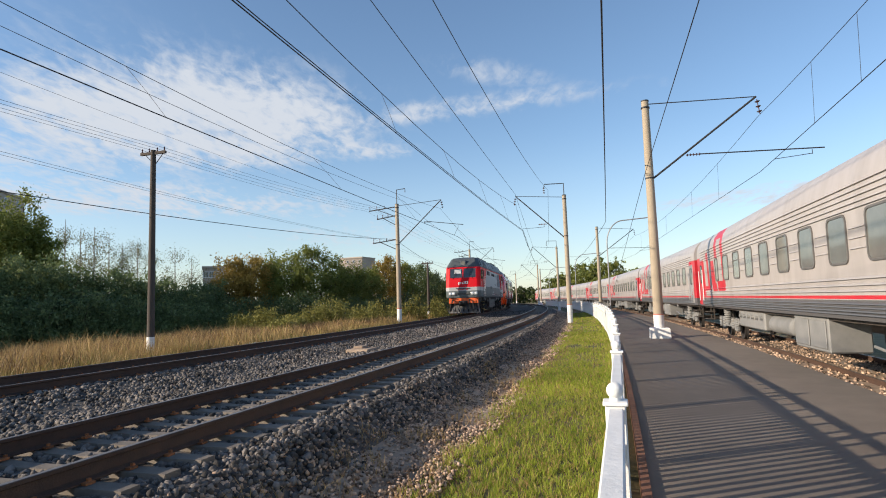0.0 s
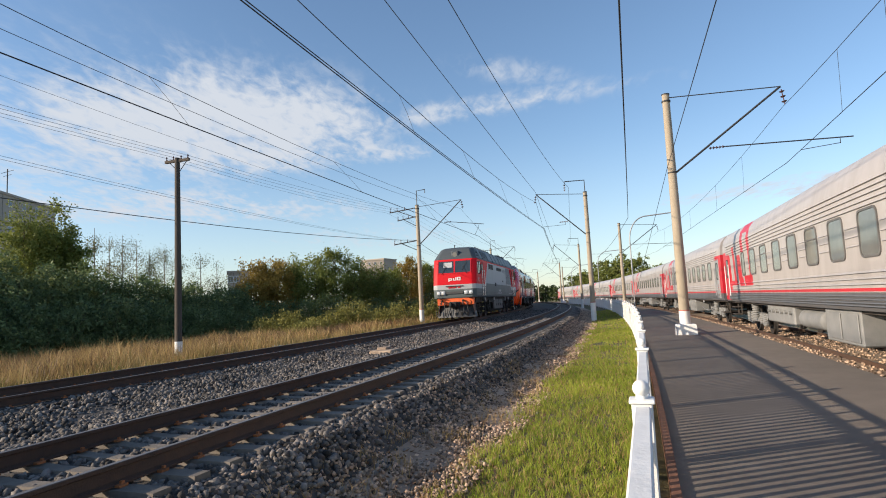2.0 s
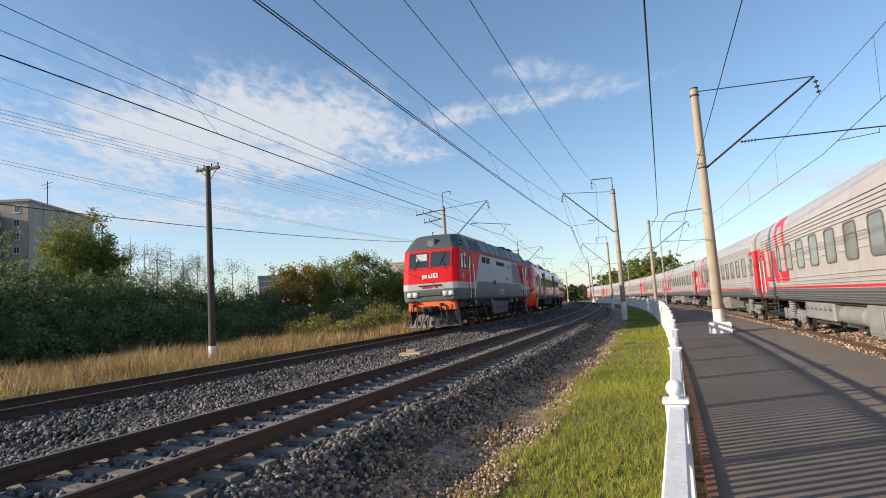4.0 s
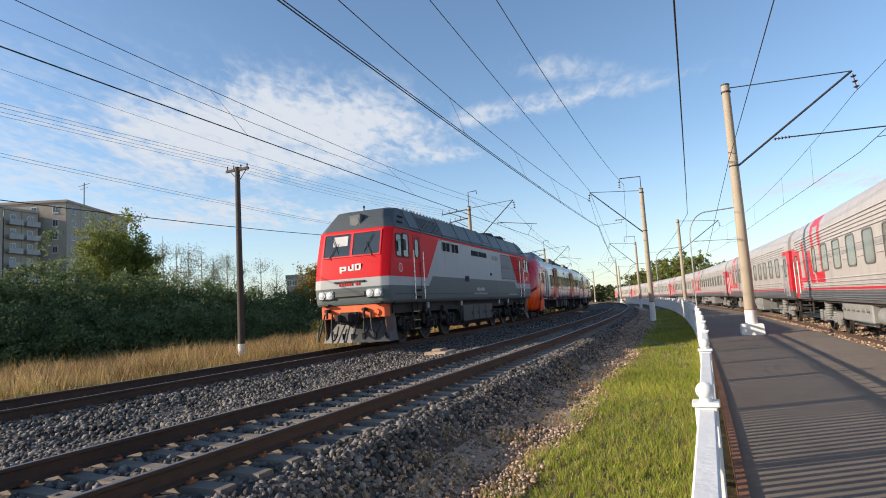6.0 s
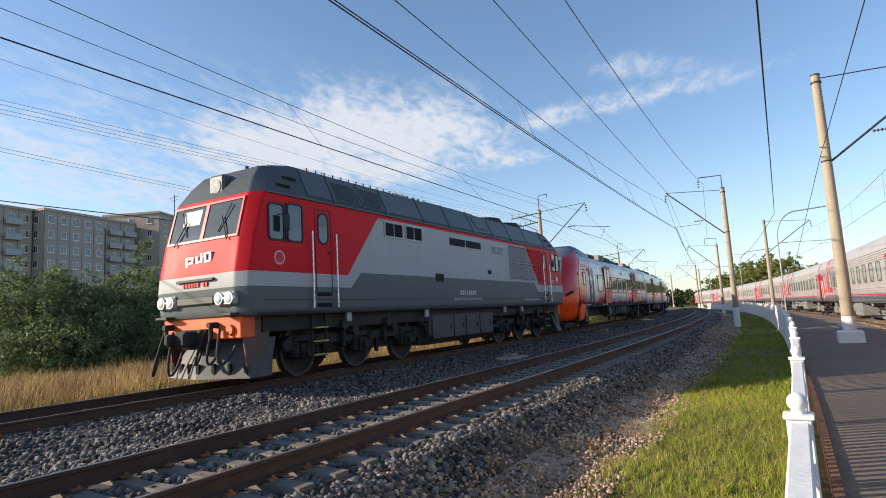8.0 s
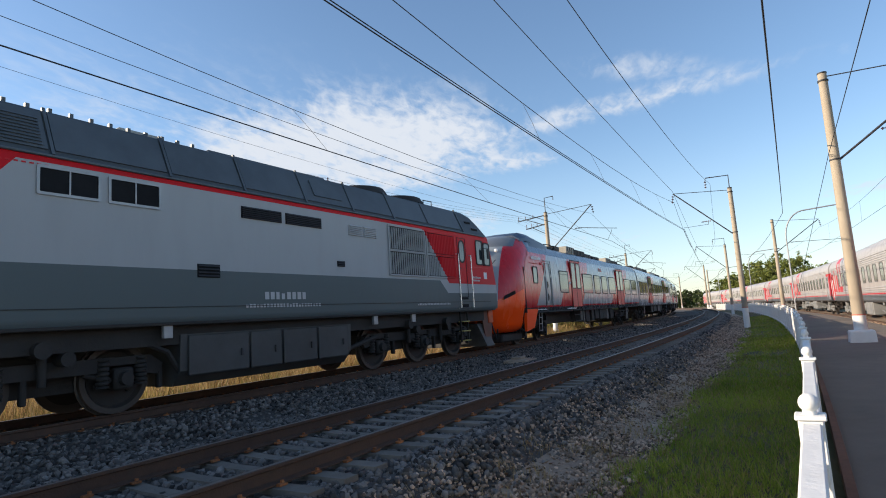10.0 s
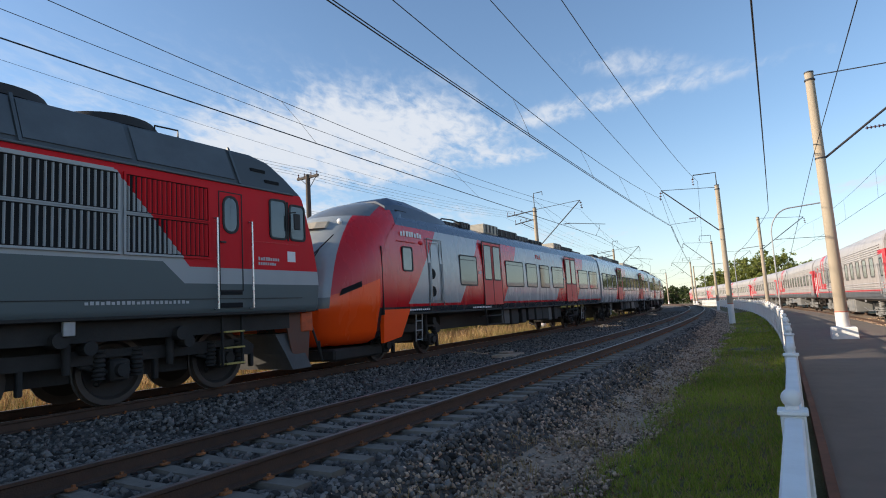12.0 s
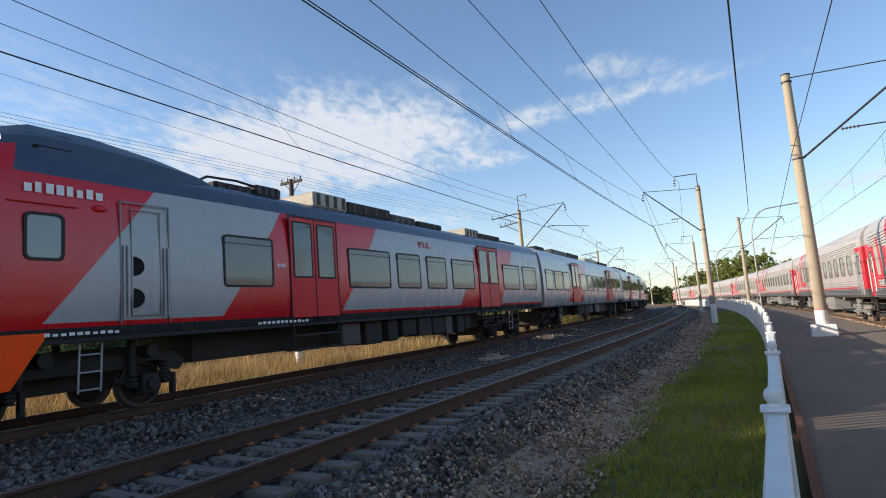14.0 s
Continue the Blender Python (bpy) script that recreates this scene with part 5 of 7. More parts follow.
SEC = [(1.62, 1.30), (1.70, 1.5), (1.74, 2.1), (1.735, 2.9), (1.70, 3.5), (1.64, 3.88), (1.52, 4.16), (1.28, 4.34), (0.8, 4.42), (0.0, 4.44)]


def emu_width(z):
    for (xa, za), (xb, zb) in zip(SEC, SEC[1:]):
        if za <= z <= zb:
            return xa + (xb - xa) * (z - za) / (zb - za)
    return SEC[0][0] if z < SEC[0][1] else 0.0


def emu_car(kind):
    """kind: head (nose towards the locomotive), mid or tail."""
    root = thing("multiple_unit_car", "leading red, grey and orange electric train car with rounded nose" if kind == "head" else "grey and red electric train car with blue roof edge", "train car", group="electric train cars")
    mat = M_EMU_MID if kind == "mid" else M_EMU_HEAD
    off = EC if kind != "mid" else 0.0       # paint coordinates
    y_front = 22.8 - EC if kind != "mid" else -12.55
    y_back = 12.62 if kind == "mid" else 13.05
    bm = bmesh.new()
    ring = [(x, z) for x, z in SEC] + [(-x, z) for x, z in SEC[-2::-1]]
    ys = [y_front + (y_back - y_front) * i / 6 for i in range(7)]
    lean = 1.25 if kind != "mid" else 0.0
    loft(bm, [[(x, y + (lean * max(0.0, z - 3.2) if i == 0 else 0.0), z) for x, z in ring] for i, y in enumerate(ys)])
    part("body", bm, mat, root, smooth=True)
    bm = bmesh.new()
    inner = [(x * 0.90, 1.35 + (z - 1.3) * 0.93) for x, z in ring]
    loft(bm, [[(x, y_back - 0.02, z) for x, z in inner], [(x, y_back + 0.36, z) for x, z in inner]])
    part("gangway", bm, M_RUBBER, root, "black rubber gangway bellows")
    if kind != "mid":
        # rounded nose: levels of height, nose tip, and side
        lv = [(0.48, 21.0), (0.9, 20.85), (1.3, 20.76), (1.55, 20.74), (1.78, 20.78), (2.3, 20.92), (3.0, 21.20), (3.6, 21.52), (4.0, 21.85), (4.1, 21.98), (4.32, 22.38), (4.55, 22.92), (4.70, 23.4), (4.80, 24.1)]
        bm = bmesh.new()
        cols = [-1.06, -1, -0.97, -0.9, -0.78, -0.62, -0.42, -0.2, 0, 0.2, 0.42, 0.62, 0.78, 0.9, 0.97, 1, 1.06]
        rows = []
        for z, uc in lv:
            if z < 1.3:
                w = 1.60 - (1.3 - z) * 0.16
            elif z <= 4.0:
                w = emu_width(z)
            else:
                w = 1.60 - (z - 4.0) * 0.42
            back = 22.80 + max(0.0, z - 3.2) * 1.25
            row = []
            for t in cols:
                f = abs(t) ** 1.55 if abs(t) <= 1 else 1.0 + (abs(t) - 1) * 2.0 / (back - uc)
                row.append(bm.verts.new((w * math.copysign(math.sin(min(1.0, abs(t)) * math.pi / 2) ** 0.86 if abs(t) <= 1 else 0.99, t), uc + (back - uc) * f - EC, z - 0.07 * abs(t) ** 3 * max(0, z - 3.8) * 2)))
            rows.append(row)
        for i, (a, b) in enumerate(zip(rows, rows[1:])):
            for j in range(len(cols) - 1):
                f = bm.faces.new((a[j], a[j + 1], b[j + 1], b[j]))
                c = (cols[j] + cols[j + 1]) / 2
                zc = (lv[i][0] + lv[i + 1][0]) / 2
                if abs(c) < 0.42 and 1.78 < zc < 4.08:
                    f.material_index = 1
                elif abs(c) < 0.42 and 1.5 < zc < 1.78:
                    f.material_index = 2
                elif abs(c) < 0.3 and 0.9 < zc < 1.5:
                    # coupler recess: its shade is only a near-black colour on flush faces
                    f.material_index = 3
                elif abs(c) < 0.62 and zc > 4.08:
                    f.material_index = 2
        bm.faces.new(rows[0][::-1])
        bmesh.ops.recalc_face_normals(bm, faces=bm.faces[:])
        me = mesh_of(bm, [mat, M_SCREEN, M_MASKGREY, M_GRILLE], True, "nose")
        nose = part("nose", me, None, root)
        md = nose.modifiers.new("round", "SUBSURF"); md.levels = md.render_levels = 1
        # fairing behind the arch, over the cab
        bm = bmesh.new()
        rg = []
        for u, w, h in ((23.7, 1.38, 4.70), (24.2, 1.46, 4.86), (25.2, 1.46, 4.86), (26.4, 1.42, 4.75), (27.3, 1.36, 4.60), (27.8, 1.2, 4.42)):
            rg.append([(-w, u - EC, 4.15), (-w * 0.93, u - EC, (h + 4.2) / 2 + 0.06), (-w * 0.7, u - EC, h), (0, u - EC, h + 0.03), (w * 0.7, u - EC, h), (w * 0.93, u - EC, (h + 4.2) / 2 + 0.06), (w, u - EC, 4.15)])
        loft(bm, rg)
        part("roof_fairing", bm, M_BLUEROOF, root, smooth=True)
        for sg in (-1, 1):
            bm = bmesh.new()
            box(bm, sg * 1.22, sg * 1.40, 24.1 - EC, 24.7 - EC, 4.36, 4.43)
            part("roof_vent", bm, M_GRILLE, root)
        # destination panel, wipers, lamps
        bm = bmesh.new(); loft(bm, [[(x, u - EC, 3.74), (x, u + 0.14 - EC, 3.93), (x, u + 0.3 - EC, 3.93), (x, u + 0.3 - EC, 3.74)] for x, u in ((-0.62, 21.78), (-0.35, 21.64), (0.0, 21.57), (0.35, 21.64), (0.62, 21.78))]); part("destination_panel", bm, M_BEIGE, root)
        for sg in (-1, 1):
            bm = bmesh.new(); ball(bm, (sg * 0.86, 22.12 - EC, 3.92), 0.09, 12, (1, 0.5, 1)); part("upper_lamp", bm, M_LAMPGLASS, root, smooth=True)
            bm = bmesh.new()
            rod(bm, (sg * 0.2, 20.76 - EC, 1.85), (sg * 0.75, 21.36 - EC, 3.1), 0.016)
            rod(bm, (sg * 0.42, 21.06 - EC, 2.7), (sg * 0.98, 21.7 - EC, 3.5), 0.016)
            part("wiper", bm, M_RUBBER, root)
            bm = bmesh.new()
            loft(bm, [[(sg * 1.32, 21.53 - EC, 2.02), (sg * 1.60, 22.02 - EC, 2.22), (sg * 1.60, 22.04 - EC, 2.08), (sg * 1.30, 21.46 - EC, 1.86)], [(sg * 1.28, 21.68 - EC, 2.02), (sg * 1.52, 22.15 - EC, 2.22), (sg * 1.52, 22.15 - EC, 2.08), (sg * 1.25, 21.6 - EC, 1.86)]])
            part("headlamp", bm, M_GRILLE, root)
            # seams of the nose, skirt behind it
            bm = bmesh.new(); box(bm, sg * 1.60, sg * 1.743, 22.79 - EC, 22.806 - EC, 1.3, 3.2); part("seam", bm, M_RUBBER, root)
            bm = bmesh.new()
            q = [(22.82, 1.44), (24.18, 1.44), (23.70, 0.66), (22.82, 0.54)]
            loft(bm, [[(sg * 1.56, u - EC, z) for u, z in q], [(sg * (1.66 + (z - 0.52) * 0.06), u - EC, z) for u, z in q]])
            part("skirt", bm, M_ORANGE, root, "orange skirt panel")
        bm = bmesh.new(); box(bm, -0.45, 0.45, 20.55 - EC, 22.0 - EC, 0.72, 1.05, 0.05); box(bm, -0.18, 0.18, 20.2 - EC, 20.8 - EC, 0.78, 1.0, 0.04); part("coupler", bm, M_UNDER, root)
        bm = bmesh.new(); box(bm, -1.2, 1.2, 21.3 - EC, 23.4 - EC, 0.2, 0.5, 0.05); part("rail_guard", bm, M_UNDER, root)
        bm = bmesh.new(); pipe(bm, [(0.4, 20.9 - EC, 1.0), (0.6, 20.6 - EC, 0.6), (0.5, 20.35 - EC, 0.5), (0.3, 20.25 - EC, 0.9)], 0.03); part("air_hose", bm, M_REDPAINT, root)
    # windows and doors
    if kind != "mid":
        wins = [(27.43, 28.8), (31.5, 33.47), (33.85, 35.2), (35.62, 36.95), (37.4, 39.2), (42.05, 43.95), (44.4, 46.2)]
        doors = [(29.34, 31.02), (39.62, 41.5)]
        wins = [(a - EC, b - EC) for a, b in wins]; doors = [(a - EC, b - EC) for a, b in doors]
    else:
        doors = [(-6.3, -4.5), (5.3, 7.1)]
        wins = [(-12.0, -10.6), (-10.3, -8.7), (-8.4, -6.9), (-4.0, -2.2), (-1.9, -0.5), (-0.2, 1.2), (1.5, 3.0), (3.3, 4.8), (7.6, 9.1), (9.5, 11.5)]
    for sg in (-1, 1):
        X = sg * 1.742
        for a, b in wins:
            framed_window(root, X, (a + b) / 2, 2.70, b - a, 1.08, M_GLASS, M_RUBBER, 0.09, 0.012)
            bm = bmesh.new(); box(bm, X, X + sg * 0.012, a + 0.06, b - 0.06, 3.06, 3.075); part("window_bar", bm, M_RUBBER, root)
        for a, b in doors:
            mid = (a + b) / 2
            for d0, d1 in ((a, mid - 0.01), (mid + 0.01, b)):
                bm = bmesh.new()
                box(bm, X - sg * 0.02, X + sg * 0.014, d0, d1, 1.46, 3.82, 0.01)
                dr = part("door", bm, M_REDPAINT, root, "red sliding door leaf")
                framed_window(dr, X + sg * 0.014, (d0 + d1) / 2, 3.06, (d1 - d0) - 0.16, 1.35, M_GLASS, M_RUBBER, 0.05, 0.008, "door_window")
            bm = bmesh.new()
            for (ya, yb, za, zb) in ((a - 0.03, a, 1.44, 3.86), (b, b + 0.03, 1.44, 3.86), (a - 0.03, b + 0.03, 3.83, 3.87), (mid - 0.012, mid + 0.012, 1.46, 3.82)):
                box(bm, X, X + sg * 0.02, ya, yb, za, zb)
            part("door_seal", bm, M_RUBBER, root)
            bm = bmesh.new()
            pipe(bm, [(sg * 1.72, a + 0.02, 1.35), (sg * 1.74, a + 0.05, 0.72), (sg * 1.74, b - 0.05, 0.72), (sg * 1.72, b - 0.02, 1.35)], 0.025)
            for zz in (0.72, 1.05):
                box(bm, sg * 1.45, sg * 1.74, a + 0.05, b - 0.05, zz - 0.02, zz + 0.02)
            part("folding_step", bm, M_UNDER, root)
            bars(root, X, a - 0.42, 2.62, 0.28, 0.09, 5, M_LETTER)
        if kind != "mid":
            framed_window(root, X - sg * 0.005, 24.10 - EC, 2.9, 0.58, 0.74, M_GLASS_PALE, M_RUBBER, 0.1, 0.02, "cab_window")
            bm = bmesh.new(); box(bm, X - sg * 0.03, X + sg * 0.006, 23.6 - EC, 24.6 - EC, 3.405, 3.42); part("seam", bm, M_REDPAINT, root)
            bm = bmesh.new(); ball(bm, (X - sg * 0.04, 24.95 - EC, 3.44), 0.07, 10, (0.7, 2.0, 0.9)); part("side_marker", bm, M_REDPAINT, root, smooth=True)
            # the name as plain white bars
            bars(root, X - sg * 0.035, 23.83 - EC, 3.58, 1.22, 0.16, 8, M_LETTER, "name_marking")
            # crew door with two half-round grips and rails
            bm = bmesh.new()
            for (ya, yb, za, zb) in ((25.28, 25.3, 1.52, 3.62), (26.2, 26.22, 1.52, 3.62), (25.28, 26.22, 3.6, 3.62), (25.48, 25.49, 1.65, 3.5), (26.02, 26.03, 1.65, 3.5), (25.48, 26.03, 3.49, 3.5), (25.48, 26.03, 1.65, 1.66)):
                box(bm, X - sg * 0.02, X + sg * 0.004, ya - EC, yb - EC, za, zb)
            cd = part("crew_door", bm, M_MASKGREY, root)
            # half-round plates, coloured near-black for the shade in the grips
            for zz in (2.5, 1.95):
                b2 = bmesh.new()
                pts = [(25.52 + 0.2 * math.cos(q), zz + 0.17 * math.sin(q)) for q in np.linspace(-1.57, 1.57, 9)]
                loft(b2, [[(X - sg * 0.03, u - EC, z) for u, z in pts], [(X + sg * 0.006, u - EC, z) for u, z in pts]])
                part("grip_recess", b2, M_GRILLE, cd)
            for u in (25.34, 25.41, 26.10, 26.17):
                b2 = bmesh.new(); rod(b2, (X + sg * 0.02, u - EC, 1.62), (X + sg * 0.02, u - EC, 2.85), 0.022); part("hand_rail", b2, M_GREYSTEEL, cd, smooth=True)
            bars(root, X - sg * 0.004, 24.1 - EC, 1.38, 1.2, 0.05, 10, M_LETTER)
            bars(root, X - sg * 0.004, 28.3 - EC, 1.36, 1.6, 0.06, 12, M_LETTER)
            bm = bmesh.new()
            for (ya, yb, za, zb) in ((35.3, 35.36, 3.5, 3.7), (35.36, 35.5, 3.64, 3.7), (35.55, 35.6, 3.5, 3.66), (35.6, 35.75, 3.5, 3.55), (35.8, 35.86, 3.5, 3.7), (35.86, 36.0, 3.5, 3.55)):
                box(bm, sg * 1.70, sg * 1.712, ya - EC, yb - EC, za, zb)
            part("emblem", bm, M_REDPAINT, root)
        bm = bmesh.new(); box(bm, sg * 1.60, sg * 1.70, (24.0 - EC) if kind != "mid" else -12.5, 12.6, 1.26, 1.33, 0.01); part("sill", bm, M_UNDER, root)
        # underfloor boxes
        rnd = random.Random(11 if sg > 0 else 12)
        y = -6.3
        while y < 7.0:
            l = rnd.choice((0.5, 0.8, 1.3, 1.7))
            if all(not (a - 0.2 < y + l and y < b + 0.2) for a, b in doors):
                bm = bmesh.new(); box(bm, sg * 0.9, sg * rnd.uniform(1.45, 1.58), y, y + l, rnd.uniform(0.55, 0.75), 1.25, 0.03)
                part("equipment_box", bm, rnd.choice((M_UNDER, M_UNDER, M_TANK)), root)
            y += l + rnd.uniform(0.1, 0.35)
        for yy in (-8.9, 9.2):
            bm = bmesh.new()
            for dy in (-0.18, 0.18):
                rod(bm, (sg * 1.5, yy + dy, 0.45), (sg * 1.55, yy + dy, 1.3), 0.018)
            for zz in (0.5, 0.78, 1.06):
                rod(bm, (sg * 1.52, yy - 0.18, zz), (sg * 1.52, yy + 0.18, zz), 0.016)
            part("ladder", bm, M_GREYSTEEL, root)
    bm = bmesh.new(); box(bm, -0.9, 0.9, -6.5, 7.2, 0.7, 1.3); part("underframe", bm, M_UNDER, root)
    # roof equipment
    rnd = random.Random(5)
    if kind != "mid":
        for u0, u1, w, h, m in ((27.9, 29.0, 1.0, 4.58, M_UNDER), (29.0, 29.8, 1.1, 4.66, M_UNDER), (30.9, 32.3, 1.2, 4.78, M_BEIGE), (32.4, 34.6, 1.15, 4.72, M_UNDER), (34.7, 36.2, 1.1, 4.64, M_TANK), (36.3, 38.0, 1.15, 4.58, M_UNDER), (40.0, 41.2, 1.15, 4.70, M_BEIGE), (41.3, 43.6, 1.1, 4.62, M_UNDER), (44.0, 46.0, 0.9, 4.56, M_TANK)):
            bm = bmesh.new(); box(bm, -w, w, u0 - EC, u1 - EC, 4.36, h, 0.05); ob = part("roof_unit", bm, m, root)
            for i in range(4):
                b2 = bmesh.new(); yq = u0 - EC + (u1 - u0) * (i + 0.5) / 4
                box(b2, w - 0.02, w + 0.02, yq - 0.06, yq + 0.06, 4.42, h - 0.05); part("roof_rib", b2, M_DARKSTEEL, ob)
        bm = bmesh.new(); pipe(bm, [(1.0, 27.3 - EC, 4.4), (1.0, 27.7 - EC, 4.62), (1.0, 28.5 - EC, 4.66), (1.0, 29.2 - EC, 4.6)], 0.03); part("roof_cable", bm, M_UNDER, root)
    else:
        for y0, y1, w, h, m in ((-11, -9.5, 1.1, 4.62, M_UNDER), (-8, -4.5, 1.15, 4.66, M_TANK), (-4, -1, 1.1, 4.7, M_UNDER), (1.0, 5.0, 1.15, 4.64, M_BEIGE), (6, 10, 1.1, 4.62, M_UNDER)):
            bm = bmesh.new(); box(bm, -w, w, y0, y1, 4.36, h, 0.05); part("roof_unit", bm, m, root)
    ax = [23.6 - EC, 26.2 - EC] if kind != "mid" else [-10.6, -8.0]
    bogie(root, 0, ax, 0.43, WM_SMALL, 1.05)
    bogie(root, 0, [8.0, 10.6], 0.43, WM_SMALL, 1.05)
    return root


WM_SMALL = wheel_mesh(0.43)
EMU = [emu_car("head"), emu_car("mid")]
EMU.append(copy_thing(EMU[1], Matrix()))
EMU.append(copy_thing(EMU[1], Matrix()))
EMU_AT = [EC] + [EC + 26.0 + 25.6 * i for i in range(3)]


# ---- the standing passenger train ----
C_LIGHT, C_GREY = (0.40, 0.375, 0.365), (0.10, 0.10, 0.105)
C_RED = (0.52, 0.014, 0.03)
END = 13.05


def coach_layers():
    ls = [(C_GREY, [(-20, 0), (20, 0), (20, 1.62), (-20, 1.62)]), (C_RED, [(-20, 1.635), (20, 1.635), (20, 1.705), (-20, 1.705)])]
    # large red emblem at the end, as plain fields
    for a, b, z0, z1 in ((11.0, 12.35, 1.72, 3.35), (12.0, 13.2, 1.3, 3.5), (9.6, 11.2, 1.95, 2.15), (9.9, 10.35, 1.95, 3.6), (8.2, 9.2, 1.9, 2.25), (8.6, 9.4, 2.2, 3.2), (6.6, 8.0, 1.9, 2.3), (6.6, 7.05, 1.9, 4.35), (7.0, 8.5, 4.0, 4.45), (7.9, 8.4, 2.9, 4.2)):
        ls.append((C_RED, [(a, z0), (b, z0), (b + 0.25, z1), (a + 0.25, z1)]))
    ls.append((C_RED, [(-13.2, 1.6), (-12.1, 1.6), (-12.1, 3.5), (-13.2, 3.5)]))
    ls.append((C_RED, [(-12.2, 3.3), (-11.6, 3.3), (-11.6, 3.5), (-12.2, 3.5)]))
    return ls


M_COACH = livery("coach_paint", C_LIGHT, coach_layers(), 0.4, 0.15, 0.22)
M_WINFRAME = material("coach_window_frame", (0.13, 0.125, 0.12), 0.5, 0.2, 0.2, 6)
M_COACHUNDER = material("coach_underframe_grey", (0.17, 0.175, 0.175), 0.65, second=(0.25, 0.25, 0.245), scale=3, bump=0.2)
M_COACHDARK = material("coach_bogie_brown", (0.055, 0.045, 0.038), 0.8, vary=0.3, scale=4)
CSEC = [(1.50, 1.24), (1.535, 1.40), (1.54, 3.60), (1.535, 3.82), (1.46, 4.10), (1.26, 4.36), (0.90, 4.54), (0.45, 4.62), (0, 4.64)]


def coach():
    root = thing("passenger_coach", "light grey ribbed sleeping coach with red stripe and emblem", "passenger coach", group="standing passenger train")
    bm = bmesh.new()
    ring = [(x, z) for x, z in CSEC] + [(-x, z) for x, z in CSEC[-2::-1]]
    loft(bm, [[(x, y, z) for x, z in ring] for y in (-END, -6, 0, 6, END)])
    part("body", bm, M_COACH, root, smooth=True)
    for sg in (-1, 1):
        X = sg * 1.541
        # pressed ribs along the wall
        ribs = [3.74, 3.63, 3.52, 3.41, 3.31, 2.02, 1.90, 1.79, 1.55, 1.48, 1.41, 1.35]
        if sg < 0:
            for z in ribs:
                bm = bmesh.new()
                q = [(X - sg * 0.01, z - 0.016), (X + sg * 0.034, z - 0.014), (X + sg * 0.026, z + 0.012), (X - sg * 0.01, z + 0.03)]
                loft(bm, [[(x, -END + 0.9, zz) for x, zz in q], [(x, END - 0.9, zz) for x, zz in q]])
                part("rib", bm, M_COACH, root)
        w0 = -0.90
        for i in range(-5, 6):
            y = w0 + i * 1.815
            if -11.5 < y < 11.6:
                narrow = i in (5,)
                win = framed_window(root, X, y, 2.78, 0.6 if narrow else 0.98, 0.96, M_GLASS_PALE, M_WINFRAME, 0.15, 0.022)
                if i in (-4, 0, 3):
                    bm = bmesh.new(); box(bm, X, X + sg * 0.022, y - 0.45, y + 0.45, 2.93, 2.96); part("window_bar", bm, M_WINFRAME, win)
                if sg < 0:
                    for z in (2.95, 2.76, 2.57):
                        bm = bmesh.new()
                        q = [(X - sg * 0.01, z - 0.012), (X + sg * 0.022, z - 0.010), (X + sg * 0.016, z + 0.008), (X - sg * 0.01, z + 0.02)]
                        loft(bm, [[(x, y + 0.54, zz) for x, zz in q], [(x, y + 1.26, zz) for x, zz in q]])
                        part("short_rib", bm, M_COACH, root)
        for yd in (END - 1.05, -END + 1.05):
            bm = bmesh.new(); box(bm, X - sg * 0.02, X + sg * 0.012, yd - 0.42, yd + 0.42, 1.34, 3.32, 0.01); dr = part("door", bm, M_COACH if yd > 0 else M_GREYSTEEL, root)
            framed_window(dr, X + sg * 0.012, yd, 2.72, 0.5, 0.85, M_GLASS, M_RUBBER, 0.08, 0.01, "door_window")
            for dy in (-0.5, 0.5):
                b2 = bmesh.new(); rod(b2, (X + sg * 0.05, yd + dy, 1.5), (X + sg * 0.05, yd + dy, 2.9), 0.02); part("hand_rail", b2, M_LETTER if yd > 0 else M_GREYSTEEL, root, smooth=True)
            bm = bmesh.new()
            for zz in (0.62, 0.95):
                box(bm, sg * 1.1, sg * 1.45, yd - 0.4, yd + 0.4, zz, zz + 0.04)
            box(bm, sg * 1.15, sg * 1.2, yd - 0.42, yd - 0.38, 0.6, 1.3); box(bm, sg * 1.15, sg * 1.2, yd + 0.38, yd + 0.42, 0.6, 1.3)
            part("door_step", bm, M_COACHDARK, root)
        # underfloor: battery box, tank, generator frame, channels
        bm = bmesh.new(); box(bm, sg * 0.55, sg * 1.38, -3.12, -0.82, 0.44, 1.22, 0.03); bx = part("battery_box", bm, M_COACHUNDER, root)
        for y0, y1 in ((-3.02, -2.02), (-1.92, -0.92)):
            b2 = bmesh.new(); box(b2, sg * 1.38, sg * 1.41, y0, y1, 0.52, 1.14, 0.015); dd = part("locker_door", b2, M_COACHUNDER, bx)
        bm = bmesh.new(); rod(bm, (sg * 1.1, -0.25, 0.86), (sg * 1.1, 1.65, 0.86), 0.27, 0.27, 18); ball(bm, (sg * 1.1, -0.25, 0.86), 0.27, 14, (1, 0.45, 1)); ball(bm, (sg * 1.1, 1.65, 0.86), 0.27, 14, (1, 0.45, 1)); part("air_tank", bm, M_COACHUNDER, root, smooth=True)
        bm = bmesh.new(); box(bm, sg * 0.8, sg * 1.35, 2.2, 5.6, 0.62, 1.2, 0.04); gb = part("water_box", bm, M_COACHUNDER, root)
        for k in range(6):
            b2 = bmesh.new(); rod(b2, (sg * 1.35, 2.45 + k * 0.55, 1.0), (sg * 1.43, 2.45 + k * 0.55, 1.0), 0.06); part("fitting", b2, M_COACHUNDER, gb)
